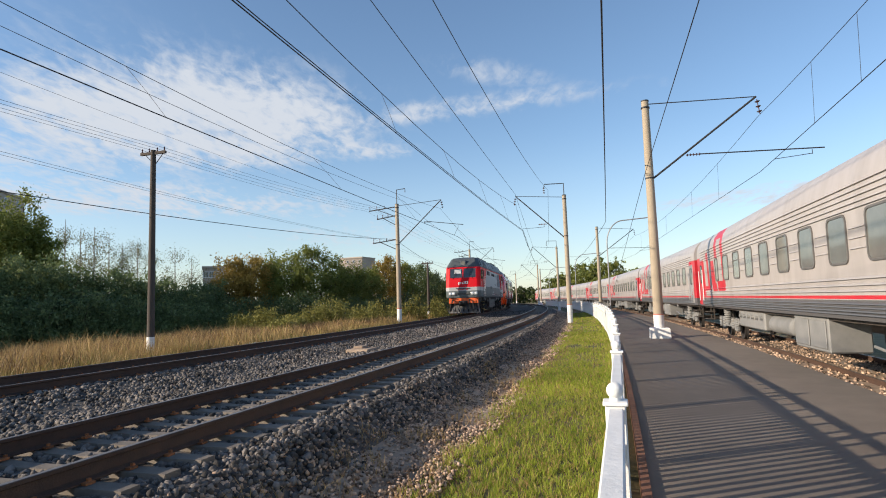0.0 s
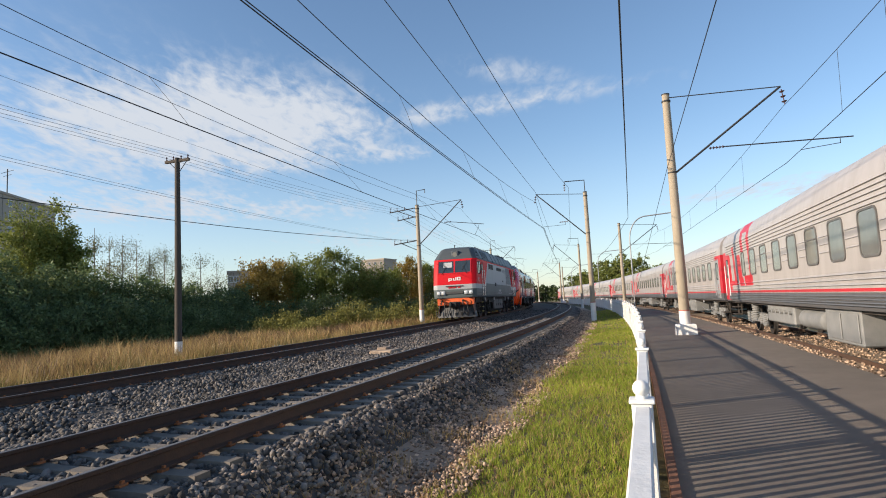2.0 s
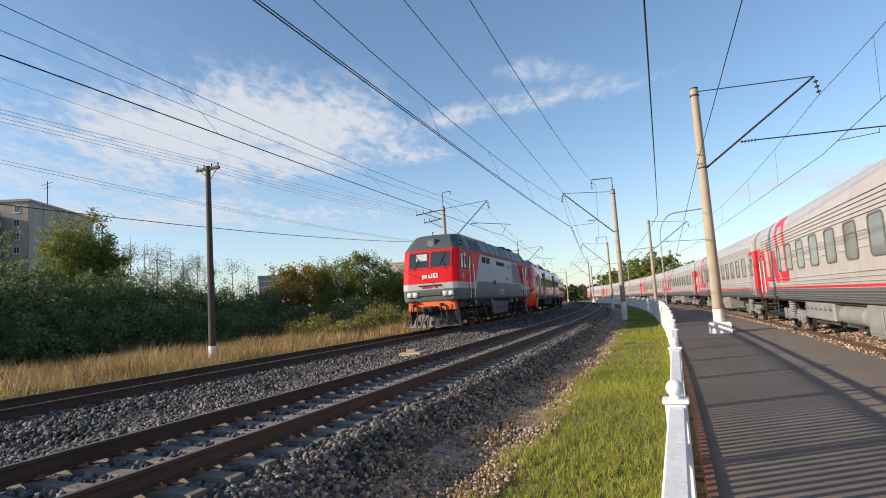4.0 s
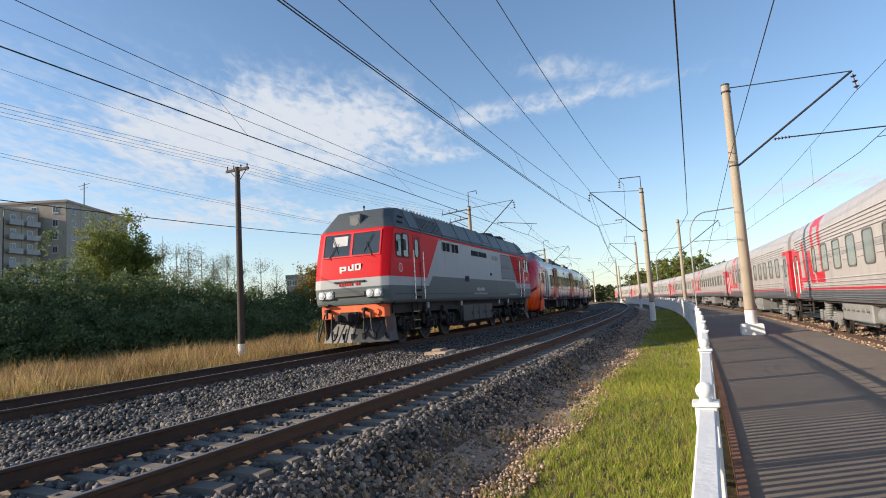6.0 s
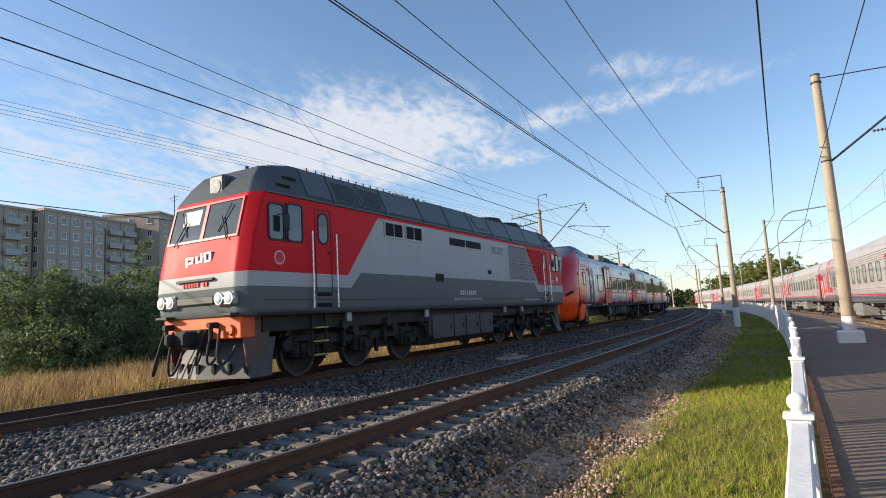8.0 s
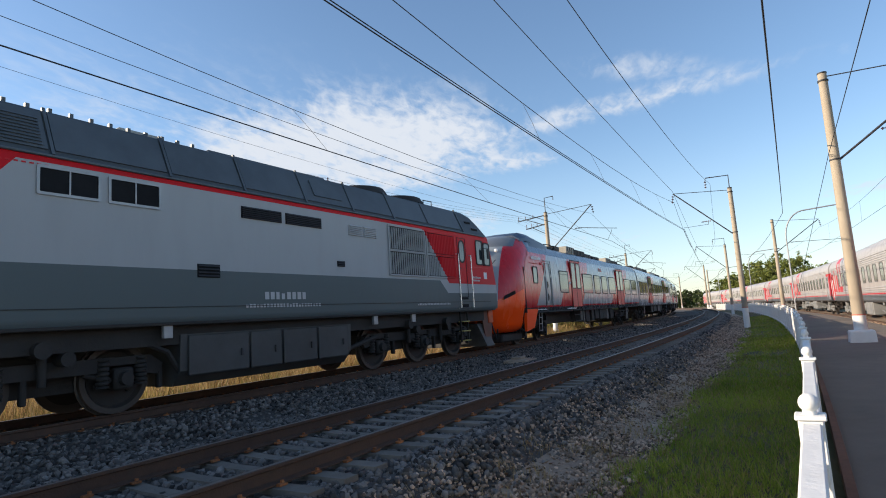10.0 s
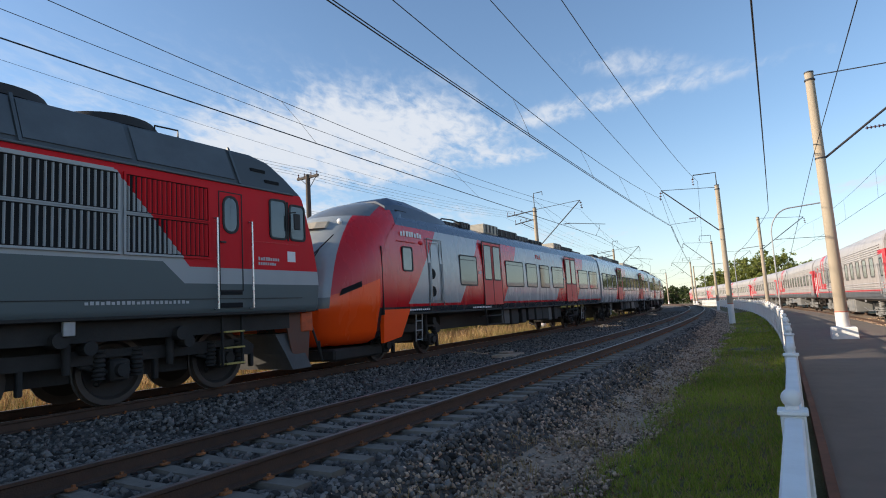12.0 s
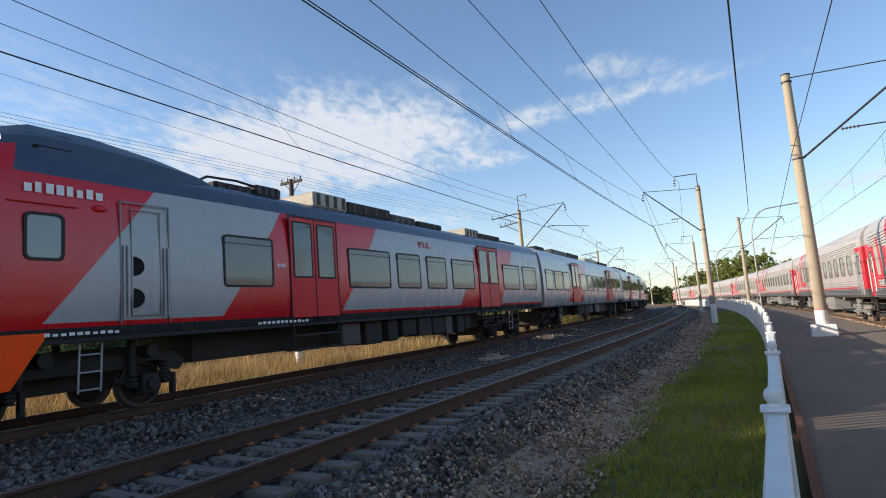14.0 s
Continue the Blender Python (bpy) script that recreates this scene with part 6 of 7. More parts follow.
        bm = bmesh.new(); box(bm, sg * 0.3, sg * 0.9, -7.0, -5.2, 0.6, 1.2, 0.03); part("equipment_box", bm, M_UNDER, root)
        bm = bmesh.new(); pipe(bm, [(sg * 1.25, -5.0, 0.75), (sg * 1.3, -6.5, 0.62), (sg * 1.3, -7.5, 0.62), (sg * 1.2, -9, 0.9)], 0.03); part("pipe", bm, M_COACHUNDER, root)
        bm = bmesh.new(); box(bm, sg * 1.30, sg * 1.36, -6.2, -5.9, 1.06, 1.2, 0.01); part("lamp_box", bm, M_GREYSTEEL, root)
    bm = bmesh.new(); box(bm, -1.35, 1.35, -END + 0.1, END - 0.1, 1.16, 1.32); part("underframe", bm, M_COACHDARK, root)
    for sg in (-1, 1):
        bm = bmesh.new()
        q = [(-1.2, 1.35), (-1.2, 4.0), (-0.8, 4.38), (0.8, 4.38), (1.2, 4.0), (1.2, 1.35)]
        y0, y1 = sg * (END - 0.02), sg * (END + 0.30)
        loft(bm, [[(x, y0, z) for x, z in q], [(x, y1, z) for x, z in q]])
        part("gangway", bm, M_RUBBER, root, "black rubber gangway bellows")
    for i in range(9):
        bm = bmesh.new(); yv = -10 + i * 2.5; box(bm, -0.25, 0.25, yv - 0.25, yv + 0.25, 4.58, 4.70, 0.04); part("roof_ventilator", bm, M_COACH, root)
    for c in (-8.8, 8.8):
        bg = new("bogie"); bg.parent = root
        for sg in (-1, 1):
            bm = bmesh.new(); x = sg * 1.02
            prof = [(-1.95, 0.66), (-1.8, 0.80), (-0.6, 0.74), (-0.3, 0.58), (0.3, 0.58), (0.6, 0.74), (1.8, 0.80), (1.95, 0.66), (1.8, 0.56), (0.4, 0.44), (-0.4, 0.44), (-1.8, 0.56)]
            loft(bm, [[(x - 0.08, c + y, z) for y, z in prof], [(x + 0.08, c + y, z) for y, z in prof]])
            part("side_frame", bm, M_COACHUNDER, bg)
            for a in (-1.2, 1.2):
                bm = bmesh.new(); box(bm, x - 0.1, x + 0.14, c + a - 0.17, c + a + 0.17, 0.3, 0.66, 0.04); part("axle_box", bm, M_COACHUNDER, bg)
                for dy in (-0.34, 0.34):
                    bm = bmesh.new()
                    coil(bm, x + sg * 0.06, c + a + dy, 0.40, 0.82, 0.11, 6)
                    part("spring", bm, M_COACHUNDER, bg, smooth=True)
            bm = bmesh.new()
            coil(bm, x + sg * 0.1, c, 0.56, 1.2, 0.16, 7)
            part("spring", bm, M_COACHUNDER, bg, smooth=True)
        for a in (-1.2, 1.2):
            ob = part("wheelset", WM_COACH, None, bg)
            ob.location = (0, c + a, 0.475)
    return root


WM_COACH = wheel_mesh(0.475)
first = coach()
first.matrix_basis = frame_at(17.35, SIDE, Z_SIDE)
for i in range(1, 7):
    copy_thing(first, frame_at(17.35 + 26.4 * i, SIDE, Z_SIDE))


# ---- loose stones, grass, bushes, trees ----
rng = np.random.default_rng(7)
BED_O = np.array([p[0] for p in bed[:11]]); BED_Z = np.array([p[1] for p in bed[:11]])


def arc_np(s, off, z):
    a = A0 + s / RN
    r = RN + off
    return np.stack([CX + r * np.cos(a), CY + r * np.sin(a), z], 1)


def ground_np(off):
    return np.array([ground_z(o) for o in off])


def ico():
    bm = bmesh.new()
    bmesh.ops.create_icosphere(bm, subdivisions=1, radius=1)
    v = np.array([w.co[:] for w in bm.verts]); f = np.array([[w.index for w in q.verts] for q in bm.faces])
    bm.free()
    return v, f


def turns(n):
    q = rng.normal(size=(n, 4)); q /= np.linalg.norm(q, axis=1)[:, None]
    w, x, y, z = q.T
    return np.stack([1 - 2 * (y * y + z * z), 2 * (x * y - z * w), 2 * (x * z + y * w), 2 * (x * y + z * w), 1 - 2 * (x * x + z * z), 2 * (y * z - x * w), 2 * (x * z - y * w), 2 * (y * z + x * w), 1 - 2 * (x * x + y * y)], 1).reshape(n, 3, 3)


def np_mesh(name, verts, faces, material):
    me = bpy.data.meshes.new(name)
    nf, k = faces.shape
    me.vertices.add(len(verts)); me.vertices.foreach_set("co", verts.astype(np.float32).ravel())
    me.loops.add(nf * k); me.loops.foreach_set("vertex_index", faces.astype(np.int32).ravel())
    me.polygons.add(nf)
    me.polygons.foreach_set("loop_start", np.arange(0, nf * k, k, dtype=np.int32))
    me.polygons.foreach_set("loop_total", np.full(nf, k, dtype=np.int32))
    me.materials.append(material)
    me.update(calc_edges=True)
    me.validate()
    return me


def stones(name, label, centres, sizes, mat):
    v, f = ico()
    n = len(centres)
    shape = v[None] * (1 + rng.uniform(-0.36, 0.36, (n, len(v), 1))) * rng.uniform(0.6, 1.25, (n, 1, 3))
    pts = np.einsum("nij,nkj->nki", turns(n), shape) * sizes[:, None, None] + centres[:, None]
    faces = (f[None] + (np.arange(n) * len(v))[:, None, None]).reshape(-1, 3)
    return thing(name, label, "stones", bm=np_mesh(name, pts.reshape(-1, 3), faces, mat), kind="stuff")


def scatter(s0, s1, o0, o1, per_m2, power=1.0):
    n = int((s1 - s0) * (o1 - o0) * per_m2)
    s = s0 + (s1 - s0) * rng.random(n) ** power
    return s, rng.uniform(o0, o1, n)


def lay(name, label, zones, mat, size):
    ss, oo = [], []
    for z in zones:
        s, o = scatter(*z)
        ss.append(s); oo.append(o)
    s, o = np.concatenate(ss), np.concatenate(oo)
    keep = np.ones(len(s), bool)
    for t in (FAR, NEAR):
        for side in (-0.797, 0.797):
            keep &= np.abs(o - t - side) > 0.085
    # sleepers of the near track stay bare
    ph = np.abs(((s + 4.0) / 0.46 + 0.5) % 1.0 - 0.5) * 0.46
    keep &= ~((np.abs(o) < 0.72) & (ph < 0.135) & (rng.random(len(s)) < 0.96))
    keep &= ~((np.abs(o) >= 0.72) & (np.abs(o) < 1.2) & (ph < 0.125) & (rng.random(len(s)) < 0.85))
    s, o = s[keep], o[keep]
    z = np.interp(o, BED_O, BED_Z)
    inside = (np.abs(o) < 1.3) | (np.abs(o - FAR) < 1.3)
    z = np.where(inside, z - 0.01, z)
    out = o > 2.15
    z = np.where(out, ground_np(o), z)
    sz = rng.uniform(*size, len(s)) * np.where(s > 28, 1.35, 1.0)
    lump = 0.03 * np.sin(s * 2.1 + o * 1.3) * np.cos(s * 0.7 - o * 2.2)
    stones(name, label, arc_np(s, o, z + sz * 0.35 + np.where(inside, 0, lump)), sz, mat)


lay("ballast_stones", "grey crushed stones on the track bed", [(1.0, 9, 0.95, 1.75, 480), (9, 28, 0.95, 1.75, 300), (28, 70, 0.95, 1.8, 110), (1.0, 9, 1.75, 2.05, 260), (9, 28, 1.75, 2.05, 170), (1.0, 20, 2.05, 2.35, 60), (2, 12, -0.72, 0.72, 330), (12, 30, -0.72, 0.72, 210), (30, 60, -0.72, 0.72, 70), (2, 14, -5.1, -0.9, 190), (14, 32, -5.1, -0.9, 130), (32, 75, -5.1, -0.9, 45), (2, 40, -8.8, -7.0, 50)], M_STONE, (0.017, 0.050))
lay("brown_stones", "brown gravel and crumbs between stones and grass", [(1.5, 12, 1.6, 3.4, 430), (12, 40, 1.6, 3.3, 180), (40, 75, 1.7, 3.2, 50), (14, 40, -4.2, -2.0, 22), (2, 16, 1.3, 2.4, 30)], M_STONE_BROWN, (0.010, 0.031))
s, o = scatter(2.5, 30, 1.8, 3.5, 0.45)
stones("pale_stones", "scattered pale stones in the grass edge", arc_np(s, o, ground_np(o) + 0.03), rng.uniform(0.018, 0.045, len(s)), material("pale_stone", (0.36, 0.33, 0.29), 0.9, vary=0.2, scale=9, bump=0.3))
s, o = scatter(8, 45, 9.5, 12.3, 40)
stones("side_ballast", "brown stones along the side track", arc_np(s, o, np.full(len(s), -0.71)), rng.uniform(0.02, 0.05, len(s)), M_STONE_BROWN)

M_GRASS = leafy("grass_green", (0.085, 0.16, 0.014), (0.46, 0.50, 0.075), 0.45)
M_STRAW = leafy("grass_dry", (0.19, 0.115, 0.045), (0.60, 0.43, 0.19), 0.3)
M_WEED = leafy("weed_olive", (0.12, 0.13, 0.03), (0.34, 0.31, 0.09), 0.35)
M_DARKGREEN = leafy("bush_leaf", (0.042, 0.076, 0.036), (0.22, 0.27, 0.105), 0.33)
M_GREENLEAF = leafy("tree_leaf", (0.085, 0.12, 0.026), (0.27, 0.29, 0.075), 0.35)
M_YELLOWLEAF = leafy("autumn_leaf", (0.17, 0.12, 0.026), (0.42, 0.30, 0.075), 0.35)
M_FARLEAF = leafy("far_leaf", (0.03, 0.05, 0.016), (0.09, 0.115, 0.035), 0.2)
M_BIRCHLEAF = leafy("birch_leaf", (0.075, 0.085, 0.035), (0.24, 0.23, 0.10), 0.35)
M_BARK = material("bark", (0.09, 0.07, 0.055), 0.9, vary=0.3, scale=8, bump=0.5, stretch=(1, 1, 0.2))
M_BIRCH = material("pale_bark", (0.24, 0.22, 0.19), 0.85, vary=0.35, scale=5, bump=0.3, stretch=(1, 1, 2))


def blades(name, label, base, height, width, mat, lean=0.5, category="grass"):
    n = len(base)
    a = rng.uniform(0, math.tau, n)
    side = np.stack([np.cos(a), np.sin(a), np.zeros(n)], 1) * (width / 2)[:, None]
    b = rng.uniform(0, math.tau, n)
    tip = np.stack([np.cos(b), np.sin(b), np.zeros(n)], 1) * (height * rng.uniform(0.1, lean, n))[:, None]
    up = np.zeros((n, 3)); up[:, 2] = height
    mid = base + up * 0.55 + tip * 0.3
    v = np.stack([base - side, base + side, mid + side * 0.8, mid - side * 0.8, base + up + tip], 1)
    i = np.arange(n)[:, None] * 5
    quads = np.concatenate([i, i + 1, i + 2], 1), np.concatenate([i, i + 2, i + 3], 1), np.concatenate([i + 3, i + 2, i + 4], 1)
    return thing(name, label, category, bm=np_mesh(name, v.reshape(-1, 3), np.concatenate(quads), mat), kind="stuff")


def patchy(s, o, k=0.9):
    return np.array([noise.noise(Vector((a * k, b * k * 1.6, 5.1))) for a, b in zip(s, o)])


def verge():
    ss, oo = [], []
    for z in ((1.8, 7, 2.95, 5.12, 3200), (7, 16, 2.9, 5.12, 1900), (16, 32, 2.8, 5.12, 650), (32, 70, 2.8, 5.12, 160)):
        s, o = scatter(*z); ss.append(s); oo.append(o)
    s, o = np.concatenate(ss), np.concatenate(oo)
    p = patchy(s, o)
    edge = 3.1 + 0.35 * patchy(s * 0.7, s * 0 + 2)
    tuft = patchy(s, o, 7.0)
    keep = (o > edge + rng.normal(0, 0.12, len(s))) & (p > -0.42 + rng.normal(0, 0.12, len(s))) & (tuft > -0.22 + rng.normal(0, 0.14, len(s)))
    s, o, p, tuft = s[keep], o[keep], p[keep], tuft[keep]
    h = rng.uniform(0.025, 0.10, len(s)) * (1 + 0.5 * p) * (1 + 1.1 * np.clip(tuft, -0.5, 0.6)) * np.where(o > 4.9, 1.5, 1.0)
    w = np.where(s < 12, 0.0085, np.where(s < 25, 0.013, 0.03))
    dry = rng.random(len(s)) < 0.24
    base = arc_np(s, o, ground_np(o) + 0.0)
    base[:, 2] += 0.05 * np.array([rough_at(x, y, 0.7) for x, y in base[:, :2]]) - 0.005
    blades("verge_grass", "short green mown grass beside the fence", base[~dry], h[~dry], w[~dry], M_GRASS, 0.9)
    blades("dry_blades", "dry straw among the green verge grass", base[dry], h[dry] * 0.9, w[dry], M_STRAW, 1.2)
    # dry tufts and litter on the dirt
    s, o = scatter(2.0, 16, 1.9, 3.4, 260)
    k = patchy(s, o, 1.7) > 0.12
    s, o = s[k], o[k]
    z = np.where(o > 2.15, ground_np(o), np.interp(o, BED_O, BED_Z))
    blades("dry_tufts", "withered grass tufts on the gravel", arc_np(s, o, z), rng.uniform(0.04, 0.20, len(s)), np.full(len(s), 0.006), M_STRAW, 1.3)
    s, o = scatter(2.0, 34, 1.9, 3.6, 110)
    z = np.where(o > 2.15, ground_np(o), np.interp(o, BED_O, BED_Z)) + 0.012
    blades("fallen_leaves", "brown leaf litter lying on the gravel", arc_np(s, o, z), rng.uniform(0.012, 0.035, len(s)), rng.uniform(0.02, 0.045, len(s)), leafy("litter", (0.10, 0.055, 0.03), (0.28, 0.18, 0.11), 0.1), 3.0, "litter")


def left_meadow():
    ss, oo = [], []
    for z in ((0, 22, -13, -9.1, 260), (2, 30, -20, -13, 130), (22, 50, -14, -9.1, 130), (10, 50, -30, -14, 45), (50, 110, -24, -9.1, 26)):
        s, o = scatter(*z); ss.append(s); oo.append(o)
    s, o = np.concatenate(ss), np.concatenate(oo)
    p = patchy(s, o, 0.35)
    tall = np.clip((-o - 9.0) / 2.2, 0.25, 1.0)
    h = rng.uniform(0.14, 0.78, len(s)) * (1 + 0.8 * p) * tall * (1 + 0.7 * patchy(s, o, 2.2))
    w = np.where(s < 24, 0.020, np.where(s < 50, 0.035, 0.07))
    green = rng.random(len(s)) < np.where(o > -10.6, 0.6, 0.22)
    base = arc_np(s, o, ground_np(o))
    blades("dry_meadow", "tall dry straw-coloured grass beyond the far track", base[~green], h[~green], w[~green], M_STRAW, 0.6)
    blades("green_meadow", "olive weeds among the dry grass", base[green], h[green] * 0.8, w[green], M_WEED, 0.6)
    # brown weeds standing in clumps at the foot of the bushes
    s, o = scatter(2, 60, -24, -11.5, 70)
    k = patchy(s, o, 0.8) > 0.10
    s, o = s[k], o[k]
    blades("brown_weeds", "withered brown weeds in clumps among the dry grass", arc_np(s, o, ground_np(o)), rng.uniform(0.35, 0.95, len(s)), np.where(s < 25, 0.02, 0.035), leafy("weed_brown", (0.075, 0.045, 0.025), (0.30, 0.19, 0.10), 0.2), 0.5)
    s, o = scatter(10, 95, -46, -20, 14)
    blades("rough_grass", "rough dull green grass in front of the bushes", arc_np(s, o, ground_np(o)), rng.uniform(0.15, 0.4, len(s)), np.full(len(s), 0.05), M_WEED, 0.9)


verge()
left_meadow()


def az_pt(az_, d, z=0.0):
    a = radians(az_)
    return Vector((d * math.sin(a), d * math.cos(a), z))


def leaf_cloud(centres, per, spread, size, flat_=1.0):
    """Small leaves in clumps round the given centres: vertices and faces."""
    n = len(centres) * per
    c = np.repeat(centres, per, 0) + rng.normal(0, 1, (n, 3)) * spread * np.array([1, 1, flat_])
    r = turns(n)
    sz = rng.uniform(0.6, 1.3, n) * size
    quad = np.array([[-1, 0, 0], [0, -0.45, 0.05], [1, 0, 0], [0, 0.45, 0.05]])
    v = np.einsum("nij,kj->nki", r, quad) * sz[:, None, None] + c[:, None]
    f = np.arange(n * 4).reshape(-1, 4)
    return v.reshape(-1, 3), f


def shell(n, rx, ry, rz, low=-0.2, fill=0.35):
    """Points in the outer part of a crown, more outside than within."""
    d = rng.normal(size=(n * 2, 3)); d /= np.linalg.norm(d, axis=1)[:, None]
    d = d[d[:, 2] > low][:n]
    r = 1 - fill * rng.random(len(d)) ** 1.6
    bump = 1 + 0.16 * np.sin(d[:, 0] * 7 + rng.uniform(0, 6)) * np.cos(d[:, 1] * 6 + rng.uniform(0, 6)) + 0.10 * np.sin(d[:, 2] * 11 + rng.uniform(0, 6))
    return d * (r * bump)[:, None] * np.array([rx, ry, rz])


def bush(at_, rx, ry, rz, mat, clumps, per, size, label, name="bush", category="bush"):
    root = thing(name, label, category, Matrix.Translation(at_), group="bushes by the railway")
    c = shell(clumps, rx, ry, rz, -0.05, 0.55) + np.array([0, 0, 0.05])
    v, f = leaf_cloud(c, per, 0.24, size, 0.8)
    v[:, 2] = np.maximum(v[:, 2], 0.0)
    part("foliage", np_mesh("foliage", v, f, mat), None, root)
    bm = bmesh.new()
    for k in range(7):
        a = rng.uniform(0, math.tau)
        rod(bm, (0.3 * math.cos(a), 0.3 * math.sin(a), -0.1), (rx * 0.6 * math.cos(a), ry * 0.6 * math.sin(a), rz * rng.uniform(0.5, 0.85)), 0.035, 0.01, 5)
    part("stem", bm, M_BARK, root)
    return root


def tree(at_, h, rx, mat, clumps, per, size, label, trunk=0.14, base=0.25, bark=None, sparse=False, narrow=1.0, name="tree"):
    root = thing(name, label, "tree", Matrix.Translation(at_), group="trees by the railway")
    bm = bmesh.new()
    rod(bm, (0, 0, -0.2), (0.08, 0.05, h * 0.5), trunk, trunk * 0.6, 7)
    rod(bm, (0.08, 0.05, h * 0.5), (0.0, 0.1, h * 0.92), trunk * 0.6, trunk * 0.15, 6)
    limbs = []
    for k in range(16 if sparse else 11):
        t = rng.uniform(base, 0.85)
        a = rng.uniform(0, math.tau)
        l = rx * rng.uniform(0.55, 1.0) * (1.15 - t) * (1.4 if not sparse else 1.1)
        p0 = Vector((0.05, 0.05, h * t)); p1 = p0 + Vector((l * math.cos(a), l * math.sin(a), l * rng.uniform(0.5, 1.3)))
        rod(bm, p0, p1, trunk * 0.32, trunk * 0.07, 5)
        limbs.append((p0, p1))
        for q in range(3):
            m0 = p0.lerp(p1, rng.uniform(0.4, 0.9))
            m1 = m0 + Vector((rng.normal() * l * 0.3, rng.normal() * l * 0.3, abs(rng.normal()) * l * 0.4))
            rod(bm, m0, m1, trunk * 0.12, trunk * 0.03, 4)
            limbs.append((m0, m1))
    part("trunk", bm, bark or M_BARK, root)
    if sparse:
        c = np.array([list(a.lerp(b, rng.uniform(0.4, 1.0))) for a, b in limbs for _ in range(max(1, clumps // len(limbs)))])
    else:
        zc = h * (base + 1) / 2
        c = shell(clumps, rx, rx * 0.95, h * (1 - base) / 2 * narrow, -1.0, 0.6) + np.array([0, 0, zc])
        k = rng.random(len(c)) < 0.3
        lim = np.array([list(a.lerp(b, rng.uniform(0.5, 1.1))) for a, b in limbs])
        c[k] = lim[rng.integers(0, len(lim), k.sum())]
    v, f = leaf_cloud(c, per, 0.26 if not sparse else 0.42, size)
    part("crown", np_mesh("crown", v, f, mat), None, root)
    return root


# the dark hedge of bushes at the left, tops catching the sun
hed = [(-50.5, 44, 6.6), (-47.6, 45, 6.7), (-44.8, 46, 6.7), (-42.0, 47, 6.9), (-39.4, 48, 6.6), (-36.8, 49, 6.1), (-34.4, 50, 5.7), (-32.0, 51, 5.6), (-29.8, 52, 5.3), (-27.6, 54, 5.1), (-25.6, 56, 4.8), (-23.7, 58, 4.5), (-22.0, 60, 4.0)]
for k, (a_, d_, h_) in enumerate(hed):
    bush(az_pt(a_, d_, -1.1), 3.1, 3.1, h_ + 0.1 + 0.3 * math.sin(k * 2.3), M_DARKGREEN, 460, 30, 0.13, "dense dark green bush with sunlit tips beyond the meadow")
for k, (a_, d_, h_) in enumerate([(-49, 40, 3.6), (-45.5, 41, 3.9), (-42, 42, 3.6), (-38.8, 43.5, 3.9), (-35.6, 45, 3.4), (-32.4, 46, 3.5), (-29.4, 48, 3.2), (-26.4, 50, 3.1), (-23.6, 53, 2.7), (-21.2, 56, 2.0)]):
    bush(az_pt(a_, d_, -1.05), 3.2, 2.2, h_, M_DARKGREEN, 300, 28, 0.12, "low dark green bush spilling over the dry grass")
# trees behind it
for a_, d_, h_, r_ in ((-38.3, 62, 13.0, 2.3), (-36.3, 63, 13.2, 2.3), (-37.3, 66, 11.6, 2.8), (-35.2, 64, 11.2, 1.7)):
    tree(az_pt(a_, d_, -1.3), h_, r_, M_GREENLEAF, 420, 30, 0.14, "tall poplar with full green crown behind the bushes", 0.22, 0.15)
for a_, d_, h_, r_ in ((-33.4, 70, 13.2, 1.9), (-32.3, 72, 12.6, 1.8), (-31.3, 71, 12.6, 2.0), (-30.2, 73, 12.2, 2.1), (-29.2, 71, 10.9, 1.8), (-28.0, 74, 11.4, 2.3), (-26.6, 73, 9.8, 2.0), (-25.0, 75, 10.6, 2.8), (-23.6, 75, 9.6, 2.2)):
    tree(az_pt(a_, d_, -1.3), h_, r_, M_BIRCHLEAF, 170, 14, 0.085, "thin half-bare birch with sparse leaves", 0.12, 0.25, M_BIRCH, True)
for a_, d_, h_, r_, m_, lab in ((-20.2, 62, 7.6, 2.1, M_YELLOWLEAF, "small tree turning yellow-brown"), (-18.3, 63, 8.0, 2.2, M_YELLOWLEAF, "small tree turning yellow-brown"), (-16.6, 65, 8.0, 1.4, M_GREENLEAF, "slim green tree"), (-14.7, 63, 8.0, 2.5, M_GREENLEAF, "bushy green willow"), (-12.7, 64, 8.8, 2.6, M_GREENLEAF, "bushy green willow"), (-10.6, 66, 7.6, 2.1, M_GREENLEAF, "bushy green willow"),
                                (-8.9, 67, 7.0, 2.3, M_GREENLEAF, "bushy green willow"), (-7.2, 70, 6.6, 2.0, M_GREENLEAF, "bushy green willow"), (-5.4, 74, 8.3, 2.2, M_YELLOWLEAF, "small tree turning yellow-brown"), (-4.0, 77, 7.8, 2.1, M_GREENLEAF, "bushy green willow"), (-2.4, 82, 7.6, 2.4, M_DARKGREEN, "dark green tree"), (-0.8, 86, 6.6, 2.5, M_DARKGREEN, "dark green tree"), (0.6, 92, 6.0, 2.6, M_GREENLEAF, "bushy green willow"), (2.0, 104, 6.0, 2.8, M_DARKGREEN, "dark green tree"), (3.4, 118, 6.2, 3.0, M_GREENLEAF, "bushy green willow")):
    tree(az_pt(a_, d_, -1.2), h_, r_, m_, 340, 26, 0.13, lab + " beyond the dry grass", 0.13, 0.12)
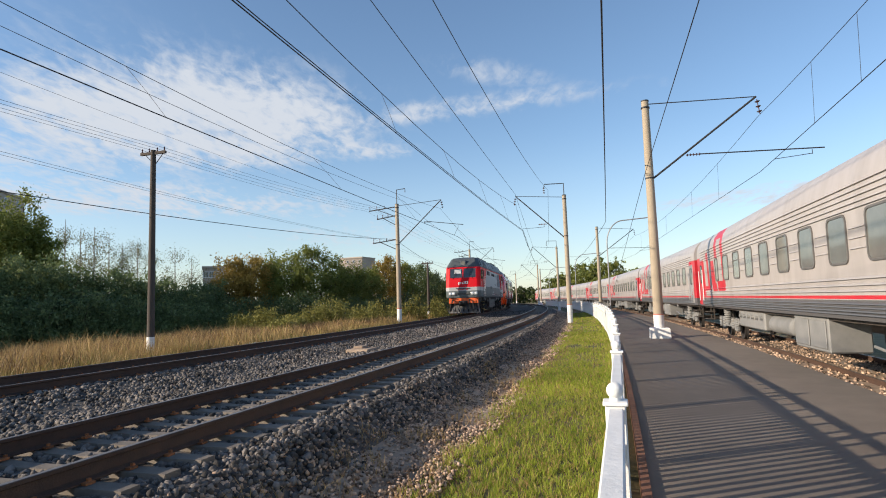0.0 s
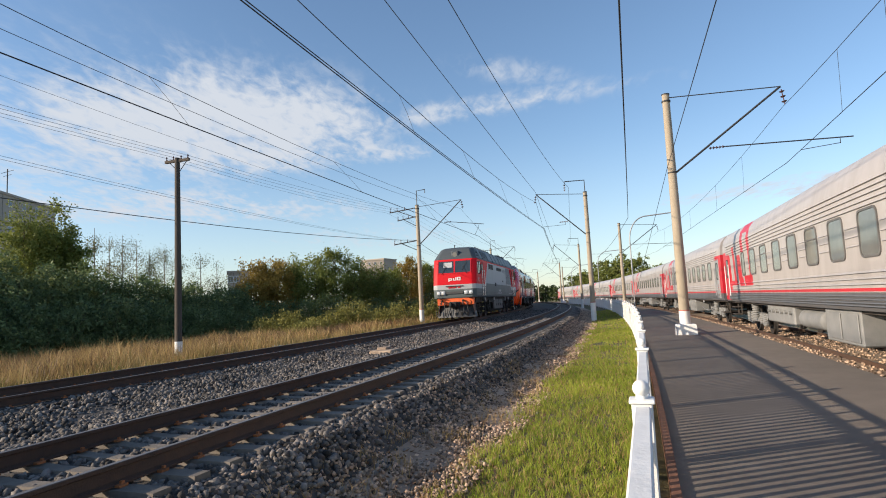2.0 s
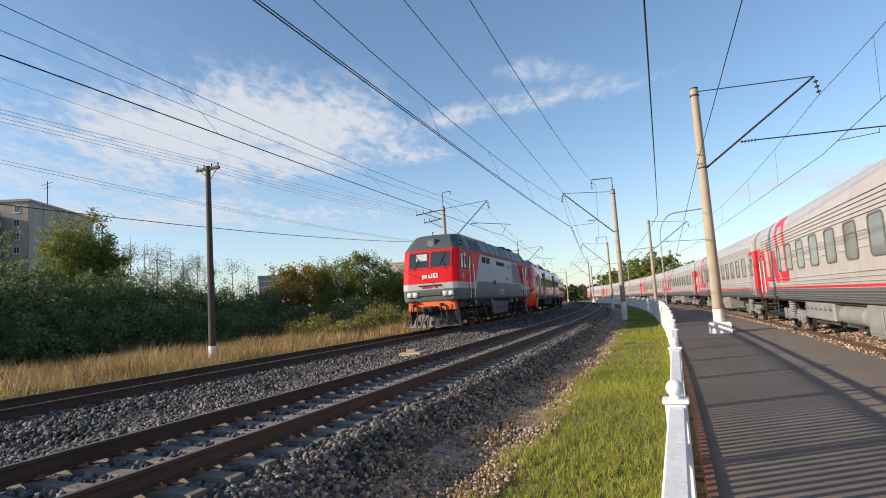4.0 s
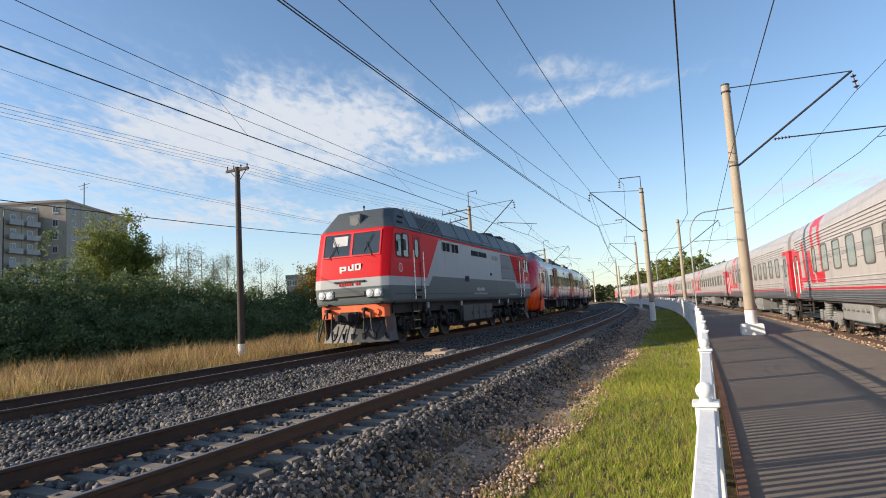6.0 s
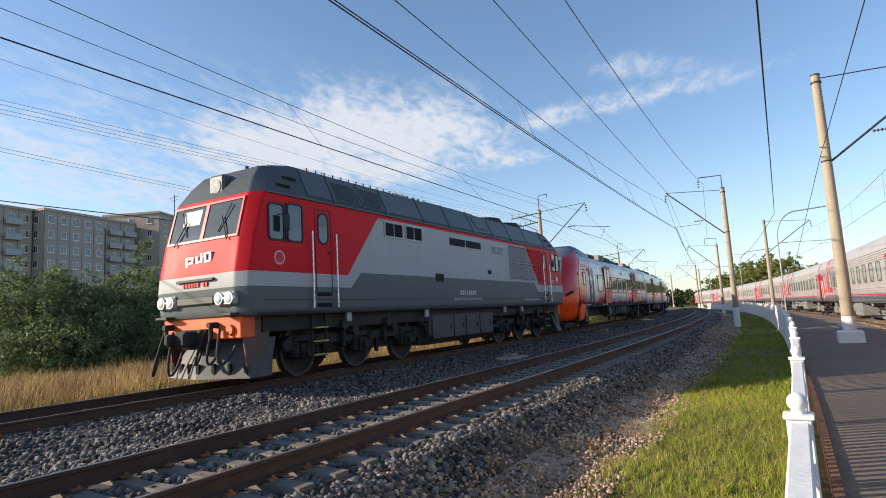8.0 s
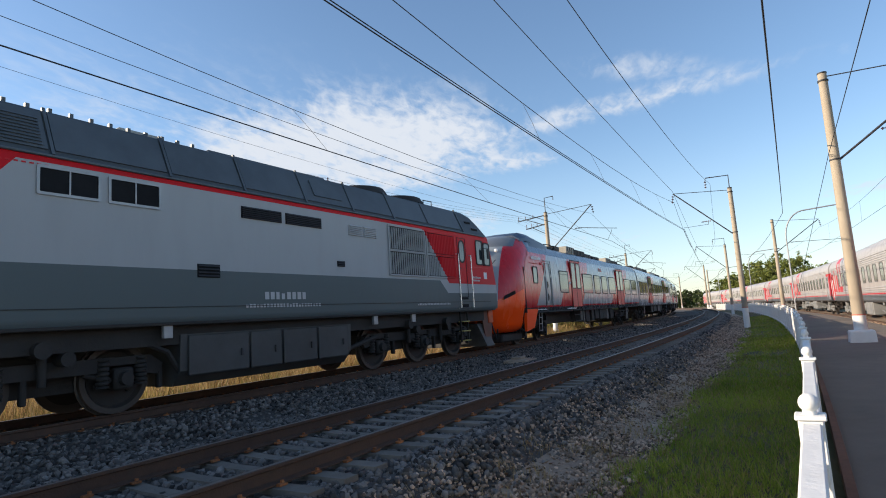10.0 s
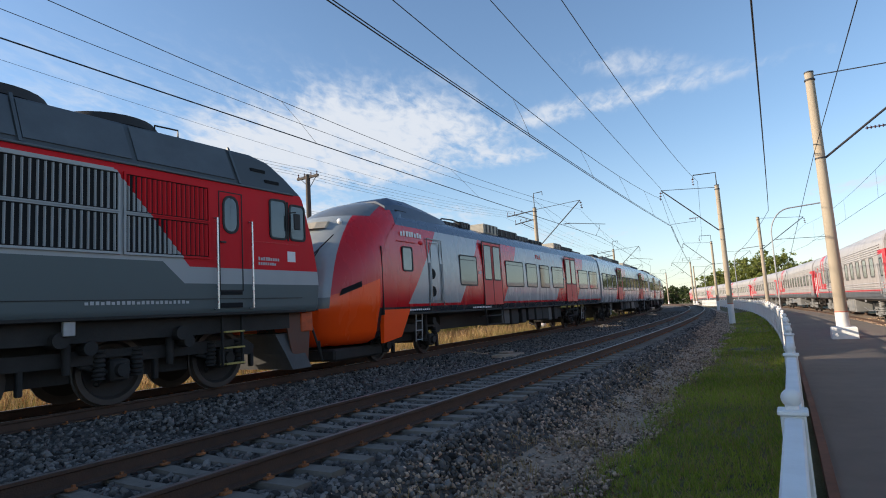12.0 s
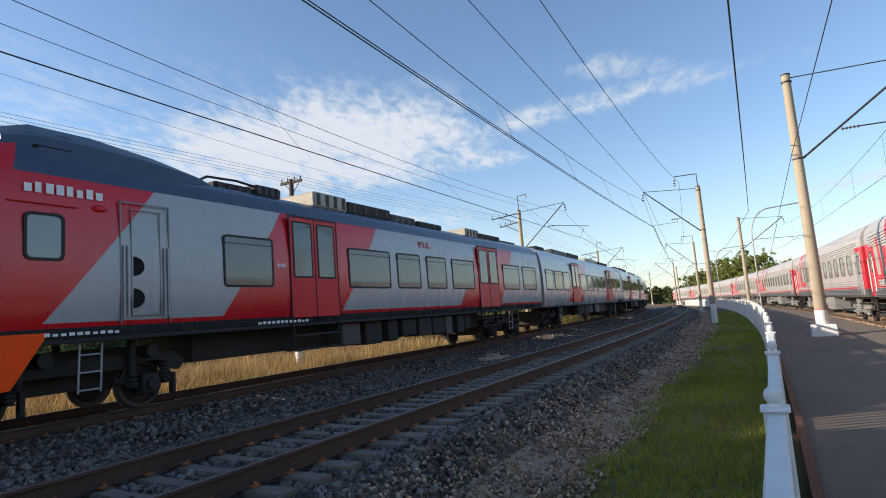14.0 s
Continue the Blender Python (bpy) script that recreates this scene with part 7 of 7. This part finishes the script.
for a_, d_, h_, r_ in ((-20.5, 57, 2.8, 2.4), (-18.4, 58, 3.0, 2.6), (-16.0, 58, 3.2, 2.6), (-13.2, 59, 3.0, 2.8), (-10.6, 61, 2.9, 2.8), (-8.2, 62, 2.8, 2.6), (-6.0, 66, 3.0, 2.6), (-3.6, 70, 3.0, 2.8), (-1.2, 76, 3.0, 3.0), (1.2, 84, 3.0, 3.0)):
    bush(az_pt(a_, d_, -1.1), r_, r_ * 0.8, h_, M_DARKGREEN, 200, 24, 0.12, "dark undergrowth under the trees")
for a_, d_, h_, r_ in ((-17.2, 44, 1.9, 1.2), (-14.4, 46, 1.6, 1.5), (-12.2, 47, 2.5, 1.5), (-10.6, 47, 2.7, 1.4), (-8.4, 50, 1.9, 1.6), (-6.4, 52, 2.1, 1.6), (-4.6, 55, 2.0, 1.6), (-3.0, 56, 2.4, 1.4), (-0.8, 62, 2.4, 1.6), (-15.6, 41, 1.3, 1.2), (-19, 45, 1.5, 1.4)):
    bush(az_pt(a_, d_, -1.0), r_, r_, h_, M_WEED, 130, 22, 0.10, "yellowing weeds and reeds in the dry grass", "weed_clump", "weeds")
# trees behind the coaches
for a_, d_, h_, r_ in ((11.2, 190, 9, 4), (12.6, 180, 11, 4.5), (14.0, 172, 13, 4.5), (15.2, 168, 13, 4), (16.6, 165, 12, 4.5), (18.2, 165, 9.5, 4)):
    tree(az_pt(a_, d_, -1.3), h_, r_, M_GREENLEAF, 220, 20, 0.32, "broad green tree far behind the coaches", 0.3, 0.15)
for k in range(26):
    a_ = 5.0 + k * 0.42
    tree(az_pt(a_, 330 + 30 * math.sin(k * 1.7), -1.6), 7.5 + 2.0 * math.sin(k * 2.9), 4.5, M_FARLEAF, 60, 16, 0.6, "far tree at the horizon", 0.3, 0.1)

# ---- far apartment houses ----
M_PANEL = material("panel_wall", (0.33, 0.285, 0.24), 0.9, second=(0.42, 0.365, 0.31), scale=0.6, bump=0.1)
M_BALCONY = material("balcony_front", (0.36, 0.36, 0.36), 0.8, vary=0.2, scale=1)
M_HWIN = glass_dark("house_window", (0.06, 0.065, 0.07), 0.08)


def apartment(p, q, depth, top, floors, bays, label, balconies=()):
    """A panel house: wall from p to q faces the camera side, the house stands behind it."""
    p, q = Vector(p), Vector(q)
    d = (q - p); L = d.length
    ang = math.atan2(d.y, d.x)
    m = Matrix.Translation((p.x, p.y, -1.6)) @ Matrix.Rotation(ang, 4, "Z")
    root = thing("apartment_building", label, "building", m, group="apartment houses")
    h = top + 1.6
    bm = bmesh.new(); box(bm, 0, L, 0, depth, 0, h); part("wall", bm, M_PANEL, root)
    bm = bmesh.new(); box(bm, -0.25, L + 0.25, -0.25, depth + 0.25, h, h + 0.5); part("roof", bm, M_PANEL, root)
    fh = (h - 1.2) / floors
    wm = bmesh.new(); box(wm, -0.62, 0.62, -0.06, 0.05, 0, 1.5); box(wm, -0.72, 0.72, -0.14, 0.0, -0.1, 0.0); wme = mesh_of(wm, M_LETTER, name="window")
    gm = bmesh.new(); box(gm, -0.52, -0.04, -0.08, -0.05, 0.1, 1.4); box(gm, 0.04, 0.52, -0.08, -0.05, 0.1, 1.4); gme = mesh_of(gm, M_HWIN, name="pane")
    bb = bmesh.new(); box(bb, -1.5, 1.5, -1.1, -1.0, 0, 1.0); box(bb, -1.5, 1.5, -1.1, 0, -0.15, 0.0); bme = mesh_of(bb, M_BALCONY, name="balcony")
    for f in range(max(0, floors - 6), floors):
        z = 0.9 + f * fh + fh * 0.3
        for b in range(bays):
            x = L * (b + 0.5) / bays
            w = part("window", wme, None, root); w.location = (x, 0, z)
            part("pane", gme, None, w)
            if b in balconies:
                o = part("balcony", bme, None, root); o.location = (x, 0, z - 0.6)
        for b in range(3):
            w = part("window", wme, None, root); w.matrix_basis = Matrix.Translation((0, depth * (b + 0.5) / 3, z)) @ Matrix.Rotation(-math.pi / 2, 4, "Z")
            part("pane", gme, None, w)
    for b in range(bays + 1):
        s_ = bmesh.new(); x = L * b / bays; box(s_, x - 0.03, x + 0.03, -0.02, 0.01, 0, h); part("joint", s_, M_UNDER, root)
    return root


apartment(az_pt(-49.24, 135), az_pt(-44.91, 143.5), 13, 26.2, 9, 5, "grey panel apartment house in evening light")
apartment(az_pt(-44.85, 146.5), az_pt(-42.6, 151), 12, 26.5, 9, 2, "recessed part of a panel house with balconies", (0, 1))
apartment(az_pt(-40.67, 149.6), az_pt(-36.2, 172), 14, 29.2, 10, 5, "higher block of a grey panel apartment house")
apartment(az_pt(-57, 128), az_pt(-50.05, 137), 13, 26.2, 9, 7, "grey panel apartment house in evening light", (2, 5))
apartment(az_pt(-10.1, 330), az_pt(-7.9, 322), 14, 27.0, 9, 4, "far tower block above the trees", (1, 2))
apartment(az_pt(-7.9, 322), az_pt(-6.9, 345), 10, 26.5, 9, 2, "far tower block above the trees")
apartment(az_pt(-22.6, 150), az_pt(-20.6, 150), 10, 11.0, 4, 4, "low pale house half hidden by trees")
mst = thing("roof_aerial", "thin mast on the apartment roof", "aerial", Matrix.Translation(az_pt(-39.4, 165, 29.6)))
bm = bmesh.new(); rod(bm, (0, 0, 0), (0, 0, 7.5), 0.12); rod(bm, (-1.5, 0, 6.6), (1.5, 0, 7.2), 0.06); rod(bm, (-1.0, 0, 5.8), (1.0, 0, 6.2), 0.05); part("mast", bm, M_DARKSTEEL, mst)

# ---- small things by the tracks ----
# low brown rubble, built from three bevelled blocks
blk = bmesh.new(); box(blk, -0.4, 0.4, -0.5, 0.5, -0.15, 0.13, 0.04); box(blk, -0.2, 0.25, -0.62, -0.3, -0.05, 0.08, 0.02); box(blk, -0.3, 0.05, -0.1, 0.35, 0.1, 0.2, 0.03)
thing("concrete_box", "low heap of brown rubble between the tracks", "box", frame_at(17.6, -2.8, -0.34), blk, M_DIRT)
brd = bmesh.new(); box(brd, -0.3, 0.3, -1.3, 1.3, -0.1, 0.16, 0.03)
thing("board", "pale blue painted slab lying in the grass", "slab", frame_at(25.5, -11.6, -0.6, 0.2), brd, material("pale_blue_paint", (0.38, 0.52, 0.58), 0.6, vary=0.15))


# ---- motion ----
# where the locomotive's front is along the far track, time by time
FRONT = [(0, 48.3), (0.5, 45.6), (1, 42.9), (1.5, 40.15), (2, 37.45), (2.5, 34.9), (3, 32.4), (3.6, 29.3), (4.2, 26.05), (4.8, 22.85), (5.5, 19.3), (6, 16.95), (6.5, 14.65), (7, 12.35), (8, 7.85), (9, 3.4),
         (9.5, 1.15), (10, -1.1), (10.5, -3.38), (11, -5.67), (11.5, -7.95), (12, -10.3), (12.5, -12.66), (13, -15.02), (13.5, -17.36), (14, -19.66)]


def on_far(s_far, off=0.0):
    return frame_at(s_far * RN / (RN + FAR), FAR + off, 0)


def front_at(t):
    for (ta, a), (tb, b) in zip(FRONT, FRONT[1:]):
        if t <= tb:
            return a + (b - a) * (t - ta) / (tb - ta)
    return FRONT[-1][1]


def motions():
    walk(LOCO, [(t, on_far(s + 10.3)) for t, s in FRONT])
    for i, car in enumerate(EMU):
        walk(car, [(t, on_far(s + EMU_AT[i])) for t, s in FRONT])
    # the wheels roll with the way that is covered
    times = [0.125 * k for k in range(113)]
    ways = [front_at(t) for t in times]
    wheels = WHEELS + [(c, c.location.y, c.location.z) for car in EMU[2:] for c in car.children_recursive if c.name.startswith("wheelset")]
    for ob, y, r in wheels:
        walk(ob, [(t, Matrix.Translation((0, y, r)) @ Matrix.Rotation((w - ways[0]) / r * -1.0, 4, "X")) for t, w in zip(times, ways)])


motions()
